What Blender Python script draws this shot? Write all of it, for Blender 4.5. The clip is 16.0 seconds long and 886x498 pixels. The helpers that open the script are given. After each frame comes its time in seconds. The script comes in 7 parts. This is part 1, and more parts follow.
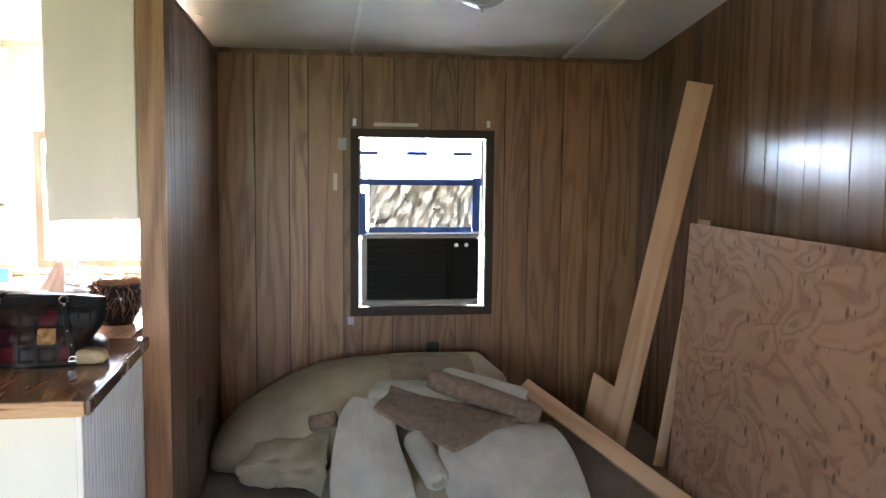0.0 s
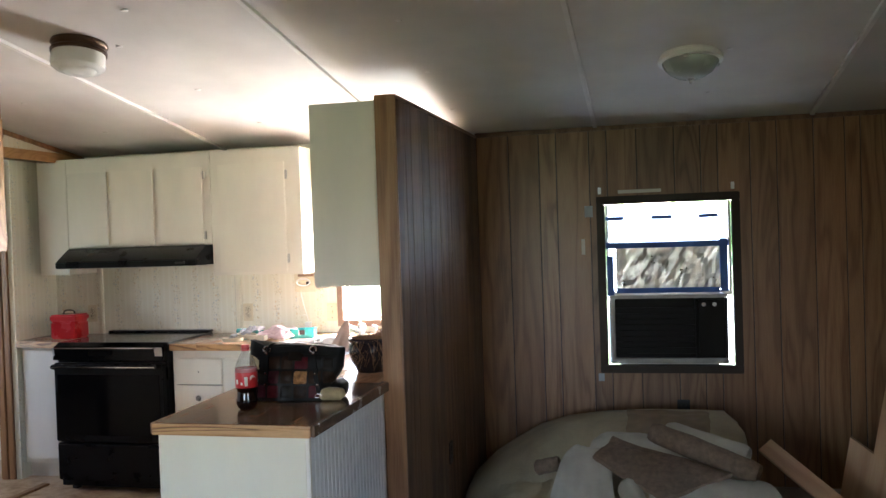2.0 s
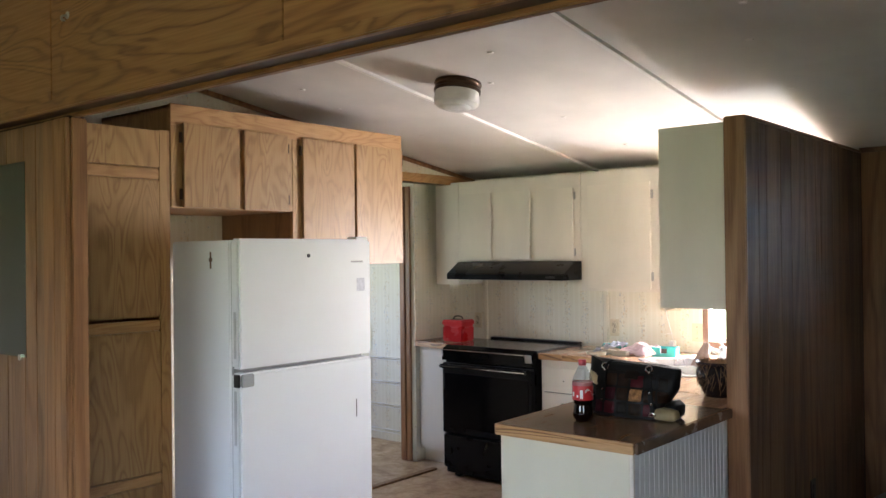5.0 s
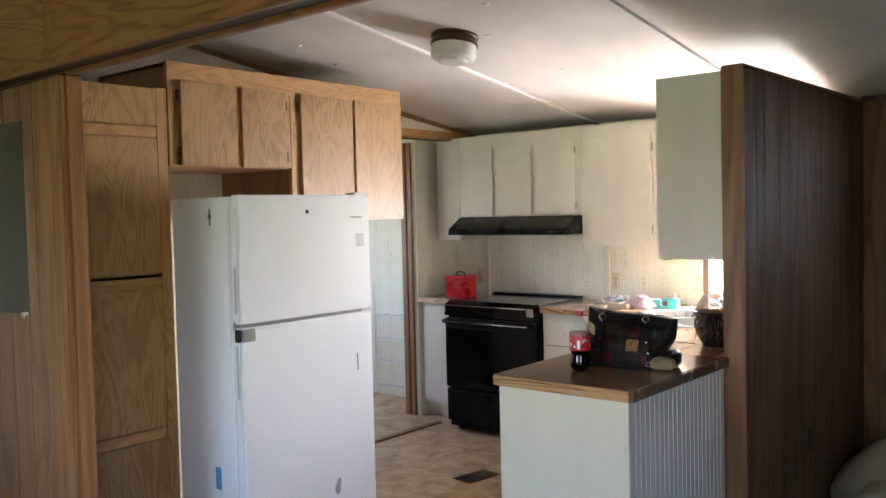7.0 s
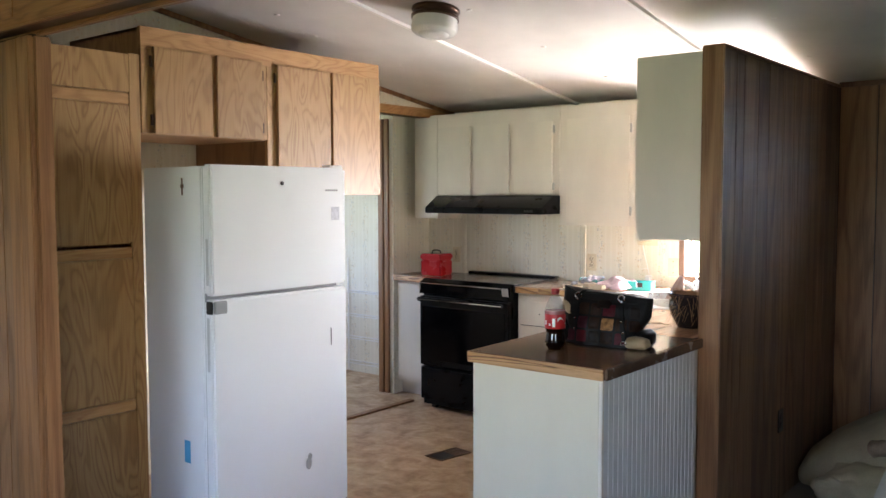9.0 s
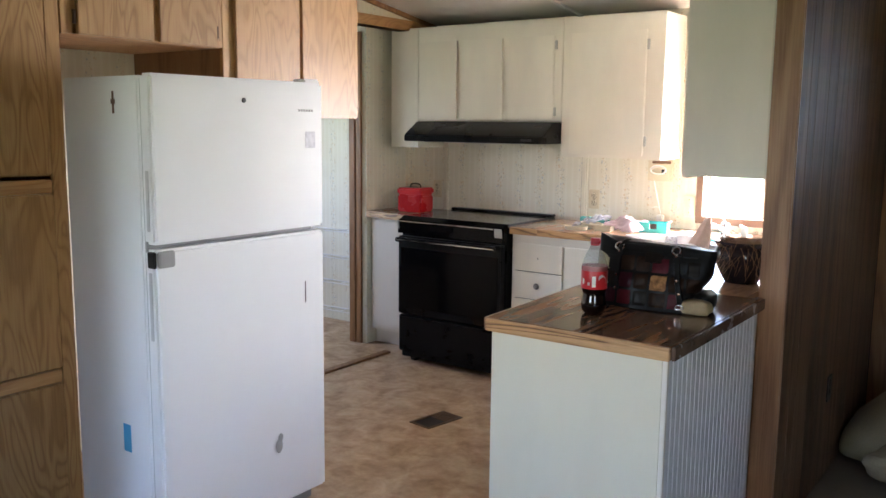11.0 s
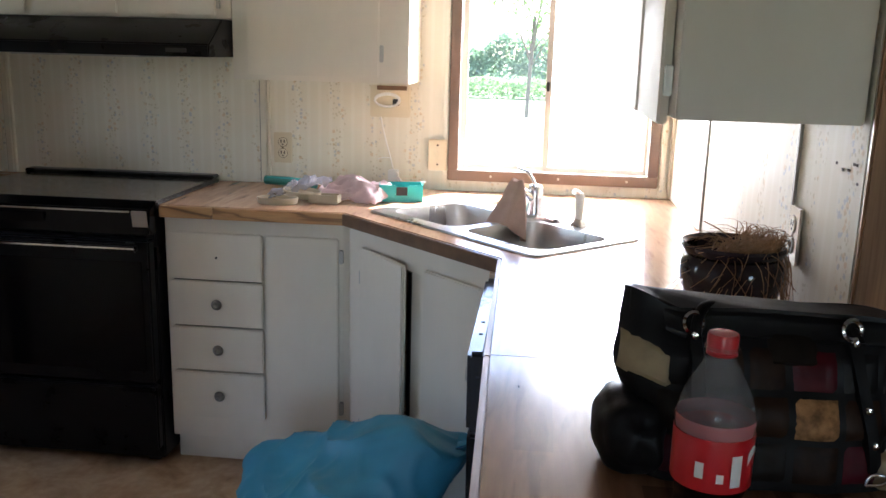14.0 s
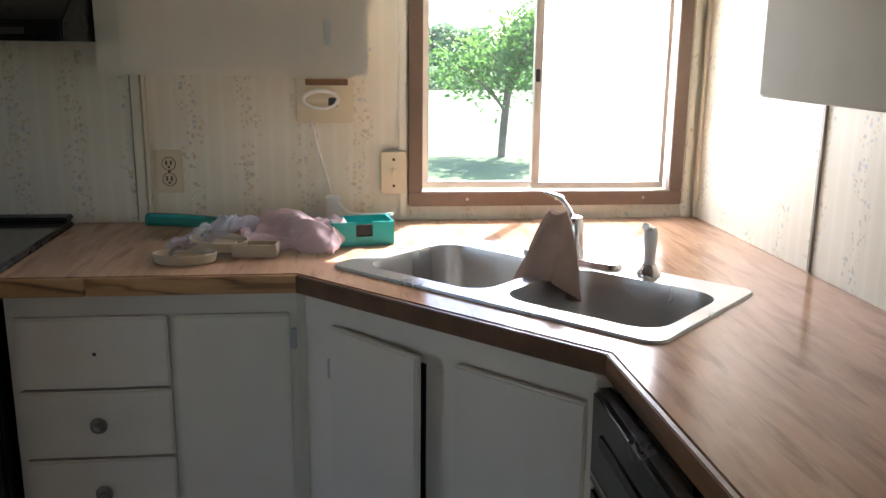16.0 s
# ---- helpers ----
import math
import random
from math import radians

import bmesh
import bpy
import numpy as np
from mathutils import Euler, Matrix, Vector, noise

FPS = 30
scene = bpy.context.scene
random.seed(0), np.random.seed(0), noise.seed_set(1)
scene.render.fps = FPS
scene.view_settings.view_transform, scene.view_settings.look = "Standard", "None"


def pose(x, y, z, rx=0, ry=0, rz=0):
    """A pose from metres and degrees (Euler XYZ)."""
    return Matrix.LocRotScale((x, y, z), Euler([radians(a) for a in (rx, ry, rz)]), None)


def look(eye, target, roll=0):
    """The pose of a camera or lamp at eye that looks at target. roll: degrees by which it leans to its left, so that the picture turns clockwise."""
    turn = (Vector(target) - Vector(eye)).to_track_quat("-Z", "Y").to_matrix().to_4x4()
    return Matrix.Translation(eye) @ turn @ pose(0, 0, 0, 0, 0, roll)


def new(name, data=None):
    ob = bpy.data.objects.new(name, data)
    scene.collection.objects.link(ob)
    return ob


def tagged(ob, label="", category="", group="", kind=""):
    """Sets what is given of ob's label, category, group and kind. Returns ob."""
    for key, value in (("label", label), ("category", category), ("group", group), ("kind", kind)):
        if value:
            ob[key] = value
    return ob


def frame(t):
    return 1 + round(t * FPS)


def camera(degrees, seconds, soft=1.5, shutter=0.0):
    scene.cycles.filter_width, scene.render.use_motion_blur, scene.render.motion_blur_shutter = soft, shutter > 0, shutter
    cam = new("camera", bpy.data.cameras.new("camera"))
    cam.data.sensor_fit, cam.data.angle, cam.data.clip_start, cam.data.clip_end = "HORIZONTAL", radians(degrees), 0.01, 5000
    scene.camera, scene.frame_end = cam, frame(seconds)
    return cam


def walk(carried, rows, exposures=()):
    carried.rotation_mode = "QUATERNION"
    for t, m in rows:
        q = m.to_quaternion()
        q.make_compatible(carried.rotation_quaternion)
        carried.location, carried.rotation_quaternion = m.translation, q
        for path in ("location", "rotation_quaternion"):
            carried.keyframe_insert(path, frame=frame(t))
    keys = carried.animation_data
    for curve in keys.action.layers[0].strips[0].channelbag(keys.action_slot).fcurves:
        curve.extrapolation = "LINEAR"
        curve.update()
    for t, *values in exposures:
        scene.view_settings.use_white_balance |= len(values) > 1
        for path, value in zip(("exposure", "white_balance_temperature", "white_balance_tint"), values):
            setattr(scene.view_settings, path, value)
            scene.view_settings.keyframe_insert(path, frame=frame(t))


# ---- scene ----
cam = camera(54.3, 16.0)
PATH = [
    (0, (0.34, 0.401, 1.516), (0.646, 2.368, 1.325), 0.6),
    (0.5, (0.474, 0.204, 1.511), (0.709, 2.189, 1.439), -0.1),
    (1, (0.614, 0.092, 1.52), (0.697, 2.089, 1.447), -0.9),
    (1.5, (0.774, 0.084, 1.529), (0.615, 2.077, 1.47), -0.6),
    (2, (0.875, 0.012, 1.534), (0.41, 1.957, 1.497), -1.9),
    (2.5, (0.935, -0.072, 1.549), (0.148, 1.767, 1.526), -2.1),
    (3, (1.018, -0.138, 1.568), (0.012, 1.59, 1.555), -2.1),
    (3.5, (1.083, -0.101, 1.577), (-0.071, 1.532, 1.616), -1.5),
    (4, (1.154, -0.057, 1.57), (-0.088, 1.509, 1.631), -0.6),
    (6.5, (1.178, 0.003, 1.55), (-0.117, 1.526, 1.478), -1.4),
    (7, (1.205, 0.002, 1.54), (-0.089, 1.525, 1.459), -1.4),
    (7.5, (1.206, 0.009, 1.546), (-0.075, 1.543, 1.454), -1.3),
    (8, (1.212, 0.011, 1.532), (-0.055, 1.555, 1.429), -1.1),
    (10.5, (0.823, 0.29, 1.504), (-0.387, 1.868, 1.293), 1.4),
    (11, (0.581, 0.495, 1.492), (-0.573, 2.103, 1.206), 0.6),
    (11.5, (0.341, 0.706, 1.466), (-0.727, 2.361, 1.115), 0.8),
    (12, (0.066, 0.937, 1.44), (-0.846, 2.669, 1.032), 2.0),
    (12.5, (-0.172, 1.24, 1.415), (-0.961, 3.021, 0.962), 1.9),
    (13, (-0.424, 1.556, 1.39), (-1.02, 3.411, 0.94), 1.2),
    (13.5, (-0.615, 1.823, 1.397), (-0.941, 3.742, 0.934), 1.0),
    (14, (-0.769, 2.066, 1.413), (-0.973, 4.006, 0.974), 1.5),
    (14.5, (-0.929, 2.243, 1.396), (-0.942, 4.206, 1.015), 1.65),
    (15, (-1.119, 2.393, 1.385), (-0.958, 4.352, 1.013), 1.4),
    (15.5, (-1.201, 2.68, 1.355), (-0.997, 4.616, 0.898), 1.0),
    (16, (-1.249, 2.939, 1.383), (-1.043, 4.875, 0.926), 0.6),
]
EXPOSURES = [(0, 5.4, 6150, 21), (0.5, 4.95, 6050, 20), (1, 4.75, 6000, 20), (2, 4.35, 5950, 18), (3, 3.9, 6100, 20), (4, 4.1, 6050, 20), (6.5, 4.3, 6050, 20), (8, 4.35, 6000, 20), (10.5, 4.4, 5950, 20), (12, 4.3, 5900, 21), (13, 4.05, 5850, 19), (14, 3.4, 5850, 18), (15, 2.6, 5900, 16), (16, 2.35, 5950, 16)]
walk(cam, [(t, look(eye, target, roll)) for t, eye, target, roll in PATH], EXPOSURES)

# ---- light ----
SUN = Vector((-0.33, -0.60, -0.76)).normalized()
world = bpy.data.worlds.new("sky")
scene.world = world
world.use_nodes = True
sky = world.node_tree.nodes.new("ShaderNodeTexSky")
sky.sky_type, sky.sun_disc = "NISHITA", False
sky.sun_elevation = math.asin(-SUN.z)
sky.sun_rotation = math.atan2(-SUN.x, -SUN.y)
world.node_tree.links.new(sky.outputs[0], world.node_tree.nodes["Background"].inputs[0])
world.node_tree.nodes["Background"].inputs[1].default_value = 0.14
sun = new("sun", bpy.data.lights.new("sun", "SUN"))
sun.data.energy, sun.data.angle, sun.data.color = 5.0, radians(0.5), (1.0, 0.94, 0.85)
sun.matrix_world = look((0, 12, 12), Vector((0, 12, 12)) + SUN)


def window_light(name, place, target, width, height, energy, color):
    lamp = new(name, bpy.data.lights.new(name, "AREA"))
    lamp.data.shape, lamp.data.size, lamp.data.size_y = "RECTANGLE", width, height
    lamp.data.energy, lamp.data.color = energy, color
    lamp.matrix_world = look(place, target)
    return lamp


window_light("kitchen_window_daylight", (-0.515, 5.585, 1.32), (-1.80, 3.90, 1.18), 0.49, 0.62, 6.3, (1.0, 0.98, 0.94))
window_light("dining_window_daylight", (0.97, 5.40, 1.62), (0.97, 3.0, 1.3), 0.68, 0.09, 0.31, (0.90, 0.96, 1.0))
# Two lamps added for assumed living room windows, never in view.
window_light("unseen_living_light_east", (2.385, -0.9, 1.35), (-2.0, -0.9, 1.35), 1.72, 1.22, 0.36, (1.0, 0.95, 0.86))
window_light("unseen_living_light_south", (-1.0, -2.715, 1.40), (-1.0, 1.0, 1.40), 1.72, 1.12, 0.60, (1.0, 0.95, 0.86))
# Fill lamp added to brighten the hall; no window is known there.
window_light("added_hall_light", (-5.25, 3.8, 1.4), (-3.6, 4.6, 0.9), 1.0, 0.9, 0.75, (0.95, 0.97, 1.0))


# ---- materials ----
def nodes_of(name, rough, metal=0.0):
    m = bpy.data.materials.new(name)
    m.use_nodes = True
    nt = m.node_tree
    b = nt.nodes["Principled BSDF"]
    b.inputs["Roughness"].default_value, b.inputs["Metallic"].default_value = rough, metal
    return m, nt, b


def add(nt, kind, **values):
    n = nt.nodes.new(kind)
    for key, value in values.items():
        n.inputs[key.replace("_", " ")].default_value = value
    return n


def math_node(nt, op, a, b=0.0):
    n = nt.nodes.new("ShaderNodeMath")
    n.operation = op
    for k, v in ((0, a), (1, b)):
        if isinstance(v, (int, float)):
            n.inputs[k].default_value = v
        else:
            nt.links.new(v, n.inputs[k])
    return n.outputs[0]


def ramp(nt, fac, stops):
    n = nt.nodes.new("ShaderNodeValToRGB")
    while len(n.color_ramp.elements) < len(stops):
        n.color_ramp.elements.new(0.5)
    for e, (p, c) in zip(n.color_ramp.elements, stops):
        e.position = p
        e.color = (*c, 1) if len(c) == 3 else (c[0], c[0], c[0], 1)
    nt.links.new(fac, n.inputs[0])
    return n.outputs[0]


def mix(nt, fac, a, b, blend="MIX"):
    n = nt.nodes.new("ShaderNodeMix")
    n.data_type, n.blend_type = "RGBA", blend
    for k, v in ((0, fac), (6, a), (7, b)):
        if isinstance(v, (int, float)):
            n.inputs[k].default_value = v
        elif isinstance(v, tuple):
            n.inputs[k].default_value = (*v, 1)
        else:
            nt.links.new(v, n.inputs[k])
    return n.outputs[2]


def spot(nt, scale=(1, 1, 1), shift=True, turn=(0, 0, 0)):
    """Object coordinates, shifted by each object's own random number."""
    tc, mp = nt.nodes.new("ShaderNodeTexCoord"), nt.nodes.new("ShaderNodeMapping")
    mp.inputs["Scale"].default_value = scale
    mp.inputs["Rotation"].default_value = [radians(a) for a in turn]
    nt.links.new(tc.outputs["Object"], mp.inputs[0])
    if shift:
        oi = nt.nodes.new("ShaderNodeObjectInfo")
        m = math_node(nt, "MULTIPLY", oi.outputs["Random"], 37.0)
        nt.links.new(m, mp.inputs["Location"])
        return mp.outputs[0], oi.outputs["Random"]
    return mp.outputs[0], None


def tex_noise(nt, vec, scale, detail=4.0, rough=0.55, distort=0.0):
    n = add(nt, "ShaderNodeTexNoise", Scale=scale, Detail=detail, Roughness=rough, Distortion=distort)
    nt.links.new(vec, n.inputs["Vector"])
    return n.outputs["Fac"]


def bump(nt, b, height, strength, distance=0.002):
    n = add(nt, "ShaderNodeBump", Strength=strength, Distance=distance)
    nt.links.new(height, n.inputs["Height"])
    nt.links.new(n.outputs[0], b.inputs["Normal"])


def plain(name, color, rough=0.5, metal=0.0, vary=0.15, scale=6.0, relief=0.15, fine=60.0, stretch=(1, 1, 1), wear=0.08, gloss=0.5):
    """Paint, metal, plastic: two scales of variation, fine relief."""
    m, nt, b = nodes_of(name, rough, metal)
    b.inputs["Specular IOR Level"].default_value = gloss
    v, _ = spot(nt, stretch)
    big, small = tex_noise(nt, v, scale), tex_noise(nt, v, fine, 3.0)
    dark, light = tuple(c * (1 - vary) for c in color), tuple(min(1, c * (1 + vary * 0.6)) for c in color)
    c = ramp(nt, big, [(0.3, dark), (0.7, light)])
    c = mix(nt, vary * 0.5, c, ramp(nt, small, [(0.35, dark), (0.65, light)]))
    nt.links.new(c, b.inputs["Base Color"])
    nt.links.new(ramp(nt, big, [(0.3, (max(0.02, rough - wear),)), (0.75, (min(1, rough + wear * 1.2),))]), b.inputs["Roughness"])
    if relief:
        bump(nt, b, small, relief, 0.001)
    return m


def wood(name, dark, mid, light, axis="z", rings=18.0, rough=0.4, plank=0.25, size=1.0, fine=0.35, streak=0.14, line=0.45, swirl=0.35, relief=0.12):
    """Grain along one axis: cathedral rings from a stretched noise, and fibres."""
    m, nt, b = nodes_of(name, rough)
    s = [4.2 * size] * 3
    s["xyz".index(axis)] = 4.2 * size * streak
    v, rnd = spot(nt, s)
    base = tex_noise(nt, v, 1.0, 2.0, 0.4, swirl)
    ring = math_node(nt, "SINE", math_node(nt, "MULTIPLY", base, rings * 6.28))
    ring = math_node(nt, "MULTIPLY_ADD", ring, 0.5)
    s2 = [150 * size] * 3
    s2["xyz".index(axis)] = 5.0 * size
    v2, _ = spot(nt, s2)
    fibre = tex_noise(nt, v2, 1.0, 3.0)
    c = ramp(nt, ring, [(0.0, dark), (line, mid), (1.0, light)])
    c = mix(nt, fine, c, ramp(nt, fibre, [(0.3, dark), (0.65, light)]))
    c = mix(nt, ramp(nt, tex_noise(nt, v, 0.45, 3.0), [(0.35, (0.0,)), (0.7, (0.45,))]), c, mid)
    tone = math_node(nt, "ADD", math_node(nt, "MULTIPLY", rnd, plank), 1 - plank / 2)
    c = mix(nt, 1.0, c, tone, "MULTIPLY")
    nt.links.new(c, b.inputs["Base Color"])
    nt.links.new(ramp(nt, fibre, [(0.3, (rough + 0.08,)), (0.7, (max(0.05, rough - 0.06),))]), b.inputs["Roughness"])
    bump(nt, b, fibre, relief, 0.001)
    return m


def laminate(name, dark, mid, light, axis, turn, gloss=0.36, strips=0.0):
    """Printed wood laminate: broad soft bands and a few dark streaks."""
    m, nt, b = nodes_of(name, 0.24)
    b.inputs["Specular IOR Level"].default_value = gloss
    k = [5.0, 5.0, 5.0]
    k["xyz".index(axis)] = 0.7
    v, _ = spot(nt, k, True, (0, 0, turn))
    band = tex_noise(nt, v, 2.0, 4.0, 0.55, 0.3)
    c = ramp(nt, band, [(0.24, dark), (0.46, mid), (0.74, light)])
    streak = ramp(nt, tex_noise(nt, v, 6.5, 4.0, 0.55, 0.4), [(0.52, (0.0,)), (0.64, (0.85,))])
    c = mix(nt, streak, c, dark)
    v2, _ = spot(nt, [q * 14 for q in k], True, (0, 0, turn))
    c = mix(nt, 0.32, c, ramp(nt, tex_noise(nt, v2, 1.0, 3.0), [(0.3, dark), (0.7, light)]))
    if strips:
        # printed staves, each with a tone of its own
        w, _ = spot(nt, (1, 1, 1), False)
        sep = nt.nodes.new("ShaderNodeSeparateXYZ")
        nt.links.new(w, sep.inputs[0])
        row = math_node(nt, "FLOOR", math_node(nt, "DIVIDE", sep.outputs[0], 0.052))
        shift = math_node(nt, "FRACT", math_node(nt, "MULTIPLY", row, 0.377))
        col = math_node(nt, "FLOOR", math_node(nt, "ADD", math_node(nt, "DIVIDE", sep.outputs[1], 0.55), shift))
        tone = nt.nodes.new("ShaderNodeTexWhiteNoise")
        tone.noise_dimensions = "2D"
        xy = nt.nodes.new("ShaderNodeCombineXYZ")
        nt.links.new(row, xy.inputs[0])
        nt.links.new(col, xy.inputs[1])
        nt.links.new(xy.outputs[0], tone.inputs["Vector"])
        c = mix(nt, 1.0, c, ramp(nt, tone.outputs["Value"], [(0.0, (1 - strips,)), (1.0, (1 + strips,))]), "MULTIPLY")
    nt.links.new(c, b.inputs["Base Color"])
    nt.links.new(ramp(nt, tex_noise(nt, v, 0.8, 3.0), [(0.3, (0.13,)), (0.7, (0.20,))]), b.inputs["Roughness"])
    bump(nt, b, tex_noise(nt, v2, 1.0, 2.0), 0.04, 0.001)
    return m


def wallpaper_material():
    m, nt, b = nodes_of("floral_wallpaper", 0.55)
    v, _ = spot(nt, (1, 1, 1), False)
    sep = nt.nodes.new("ShaderNodeSeparateXYZ")
    nt.links.new(v, sep.inputs[0])
    along = math_node(nt, "ADD", sep.outputs[0], sep.outputs[1])
    vine = math_node(nt, "MULTIPLY", math_node(nt, "SINE", math_node(nt, "MULTIPLY", sep.outputs[2], 31.0)), 0.012)
    vine = math_node(nt, "ADD", along, vine)
    band = math_node(nt, "ABSOLUTE", math_node(nt, "SINE", math_node(nt, "MULTIPLY", vine, 3.1416 / 0.148)))
    band = ramp(nt, band, [(0.78, (0.0,)), (0.93, (1.0,))])
    stripe = ramp(nt, math_node(nt, "SINE", math_node(nt, "MULTIPLY", along, 6.2832 / 0.0425)), [(0.2, (0.74, 0.70, 0.585)), (0.9, (0.80, 0.77, 0.67))])
    age = tex_noise(nt, v, 2.2, 5.0)
    base = mix(nt, 0.5, stripe, ramp(nt, age, [(0.3, (0.70, 0.635, 0.47)), (0.7, (0.82, 0.79, 0.68))]))
    for scale, size, color, keep in ((62, 0.57, (0.30, 0.36, 0.47), 0.68), (54, 0.57, (0.60, 0.38, 0.14), 0.70), (84, 0.56, (0.42, 0.35, 0.19), 0.45)):
        vo = add(nt, "ShaderNodeTexVoronoi", Scale=scale)
        nt.links.new(v, vo.inputs["Vector"])
        petals = math_node(nt, "ADD", vo.outputs["Distance"], math_node(nt, "MULTIPLY", tex_noise(nt, v, 210, 2.0), 0.55))
        dot = ramp(nt, petals, [(size, (1.0,)), (size + 0.08, (0.0,))])
        sel = nt.nodes.new("ShaderNodeSeparateColor")
        nt.links.new(vo.outputs["Color"], sel.inputs[0])
        chosen = math_node(nt, "GREATER_THAN", sel.outputs[0], keep)
        f = math_node(nt, "MULTIPLY", math_node(nt, "MULTIPLY", dot, chosen), band)
        base = mix(nt, math_node(nt, "MULTIPLY", f, 0.46), base, color)
    nt.links.new(base, b.inputs["Base Color"])
    bump(nt, b, tex_noise(nt, v, 240, 2.0), 0.06, 0.001)
    return m


def vinyl_floor_material():
    m, nt, b = nodes_of("vinyl_floor", 0.38)
    v, _ = spot(nt, (1, 1, 1), False)
    blot = tex_noise(nt, v, 6.5, 5.0, 0.6, 0.6)
    c = ramp(nt, blot, [(0.30, (0.22, 0.125, 0.062)), (0.44, (0.40, 0.255, 0.140)), (0.58, (0.53, 0.375, 0.230)), (0.72, (0.63, 0.49, 0.340))])
    c = mix(nt, 0.30, c, ramp(nt, tex_noise(nt, v, 24, 4.0), [(0.35, (0.28, 0.165, 0.085)), (0.65, (0.58, 0.43, 0.275))]))
    dirt = ramp(nt, tex_noise(nt, v, 1.3, 5.0, 0.7), [(0.5, (0.0,)), (0.75, (0.35,))])
    c = mix(nt, dirt, c, (0.16, 0.11, 0.07))
    nt.links.new(c, b.inputs["Base Color"])
    nt.links.new(ramp(nt, blot, [(0.3, (0.5,)), (0.7, (0.3,))]), b.inputs["Roughness"])
    bump(nt, b, tex_noise(nt, v, 70, 3.0), 0.08, 0.002)
    return m


def plywood_material():
    m, nt, b = nodes_of("plywood_face", 0.6)
    v, _ = spot(nt, (1, 0.75, 1.25))
    base = tex_noise(nt, v, 3.4, 3.0, 0.5, 0.8)
    ring = math_node(nt, "MULTIPLY_ADD", math_node(nt, "SINE", math_node(nt, "MULTIPLY", base, 44.0)), 0.5)
    c = ramp(nt, ring, [(0.0, (0.235, 0.118, 0.058)), (0.30, (0.360, 0.200, 0.105)), (1.0, (0.42, 0.250, 0.140))])
    c = mix(nt, 0.40, c, ramp(nt, tex_noise(nt, v, 2.6, 5.0), [(0.3, (0.30, 0.155, 0.09)), (0.7, (0.45, 0.275, 0.18))]))
    vk, _ = spot(nt, (1, 1.5, 0.8))
    for scale, low, high in ((8.0, 0.16, 0.25), (13.0, 0.14, 0.23)):
        vo = add(nt, "ShaderNodeTexVoronoi", Scale=scale)
        nt.links.new(vk, vo.inputs["Vector"])
        knot = ramp(nt, math_node(nt, "ADD", vo.outputs["Distance"], math_node(nt, "MULTIPLY", tex_noise(nt, vk, 40, 2.0), 0.12)), [(low, (1.0,)), (high, (0.0,))])
        c = mix(nt, math_node(nt, "MULTIPLY", knot, 0.85), c, (0.11, 0.045, 0.024))
    nt.links.new(c, b.inputs["Base Color"])
    bump(nt, b, ring, 0.15, 0.001)
    return m


def thin_plastic(name, clear):
    """A thin clear wall: mostly see-through, with a gloss."""
    m, nt, b = nodes_of(name, 0.08)
    tr, mx = nt.nodes.new("ShaderNodeBsdfTransparent"), nt.nodes.new("ShaderNodeMixShader")
    b.inputs["Base Color"].default_value = (0.34, 0.34, 0.34, 1)
    v, _ = spot(nt)
    nt.links.new(ramp(nt, tex_noise(nt, v, 30, 2.0), [(0.3, (clear,)), (0.7, (clear - 0.08,))]), mx.inputs[0])
    nt.links.new(b.outputs[0], mx.inputs[1])
    nt.links.new(tr.outputs[0], mx.inputs[2])
    nt.links.new(mx.outputs[0], nt.nodes["Material Output"].inputs[0])
    return m


def glass_material(name, color=(1, 1, 1), rough=0.0):
    m, nt, b = nodes_of(name, rough)
    b.inputs["Base Color"].default_value = (*color, 1)
    b.inputs["Transmission Weight"].default_value = 1.0
    b.inputs["IOR"].default_value = 1.1
    return m


PANEL_DARK = wood("walnut_panelling", (0.072, 0.032, 0.014), (0.138, 0.070, 0.033), (0.195, 0.107, 0.053), "z", 7.0, 0.56, 0.35, 1.0, 0.4, 0.08)
PANEL_LIGHT = wood("pecan_panelling", (0.115, 0.050, 0.018), (0.205, 0.101, 0.041), (0.270, 0.145, 0.064), "z", 6.0, 0.36, 0.48, 1.6, 0.4, 0.12, 0.3, 0.6)
PANEL_GLOSS = wood("glossy_walnut_panelling", (0.080, 0.037, 0.016), (0.138, 0.070, 0.033), (0.188, 0.103, 0.052), "z", 7.0, 0.13, 0.35, 1.0, 0.4, 0.08, relief=0.8)
GROOVE = plain("panel_groove", (0.03, 0.016, 0.009), 0.7)
OAK = wood("golden_oak", (0.225, 0.108, 0.034), (0.345, 0.188, 0.064), (0.41, 0.240, 0.090), "z", 11.0, 0.42, 0.18, 1.5, 0.34, 0.24, 0.30, 1.0)
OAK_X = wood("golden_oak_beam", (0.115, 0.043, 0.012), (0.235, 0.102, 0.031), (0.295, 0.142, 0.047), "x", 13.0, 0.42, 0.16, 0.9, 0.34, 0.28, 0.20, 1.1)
OAK_Y = wood("golden_oak_rail", (0.30, 0.135, 0.042), (0.43, 0.225, 0.080), (0.50, 0.285, 0.112), "y", 9.0, 0.42, 0.16, 1.5, 0.38, 0.24, 0.22, 0.9)
TRIM = wood("oak_trim", (0.15, 0.063, 0.021), (0.255, 0.118, 0.043), (0.33, 0.168, 0.070), "z", 9.0, 0.42, 0.15, 1.4, 0.4, 0.06)
COUNTER_Y = laminate("peach_butcher_block_laminate", (0.27, 0.150, 0.092), (0.49, 0.295, 0.180), (0.56, 0.365, 0.240), "y", -46)
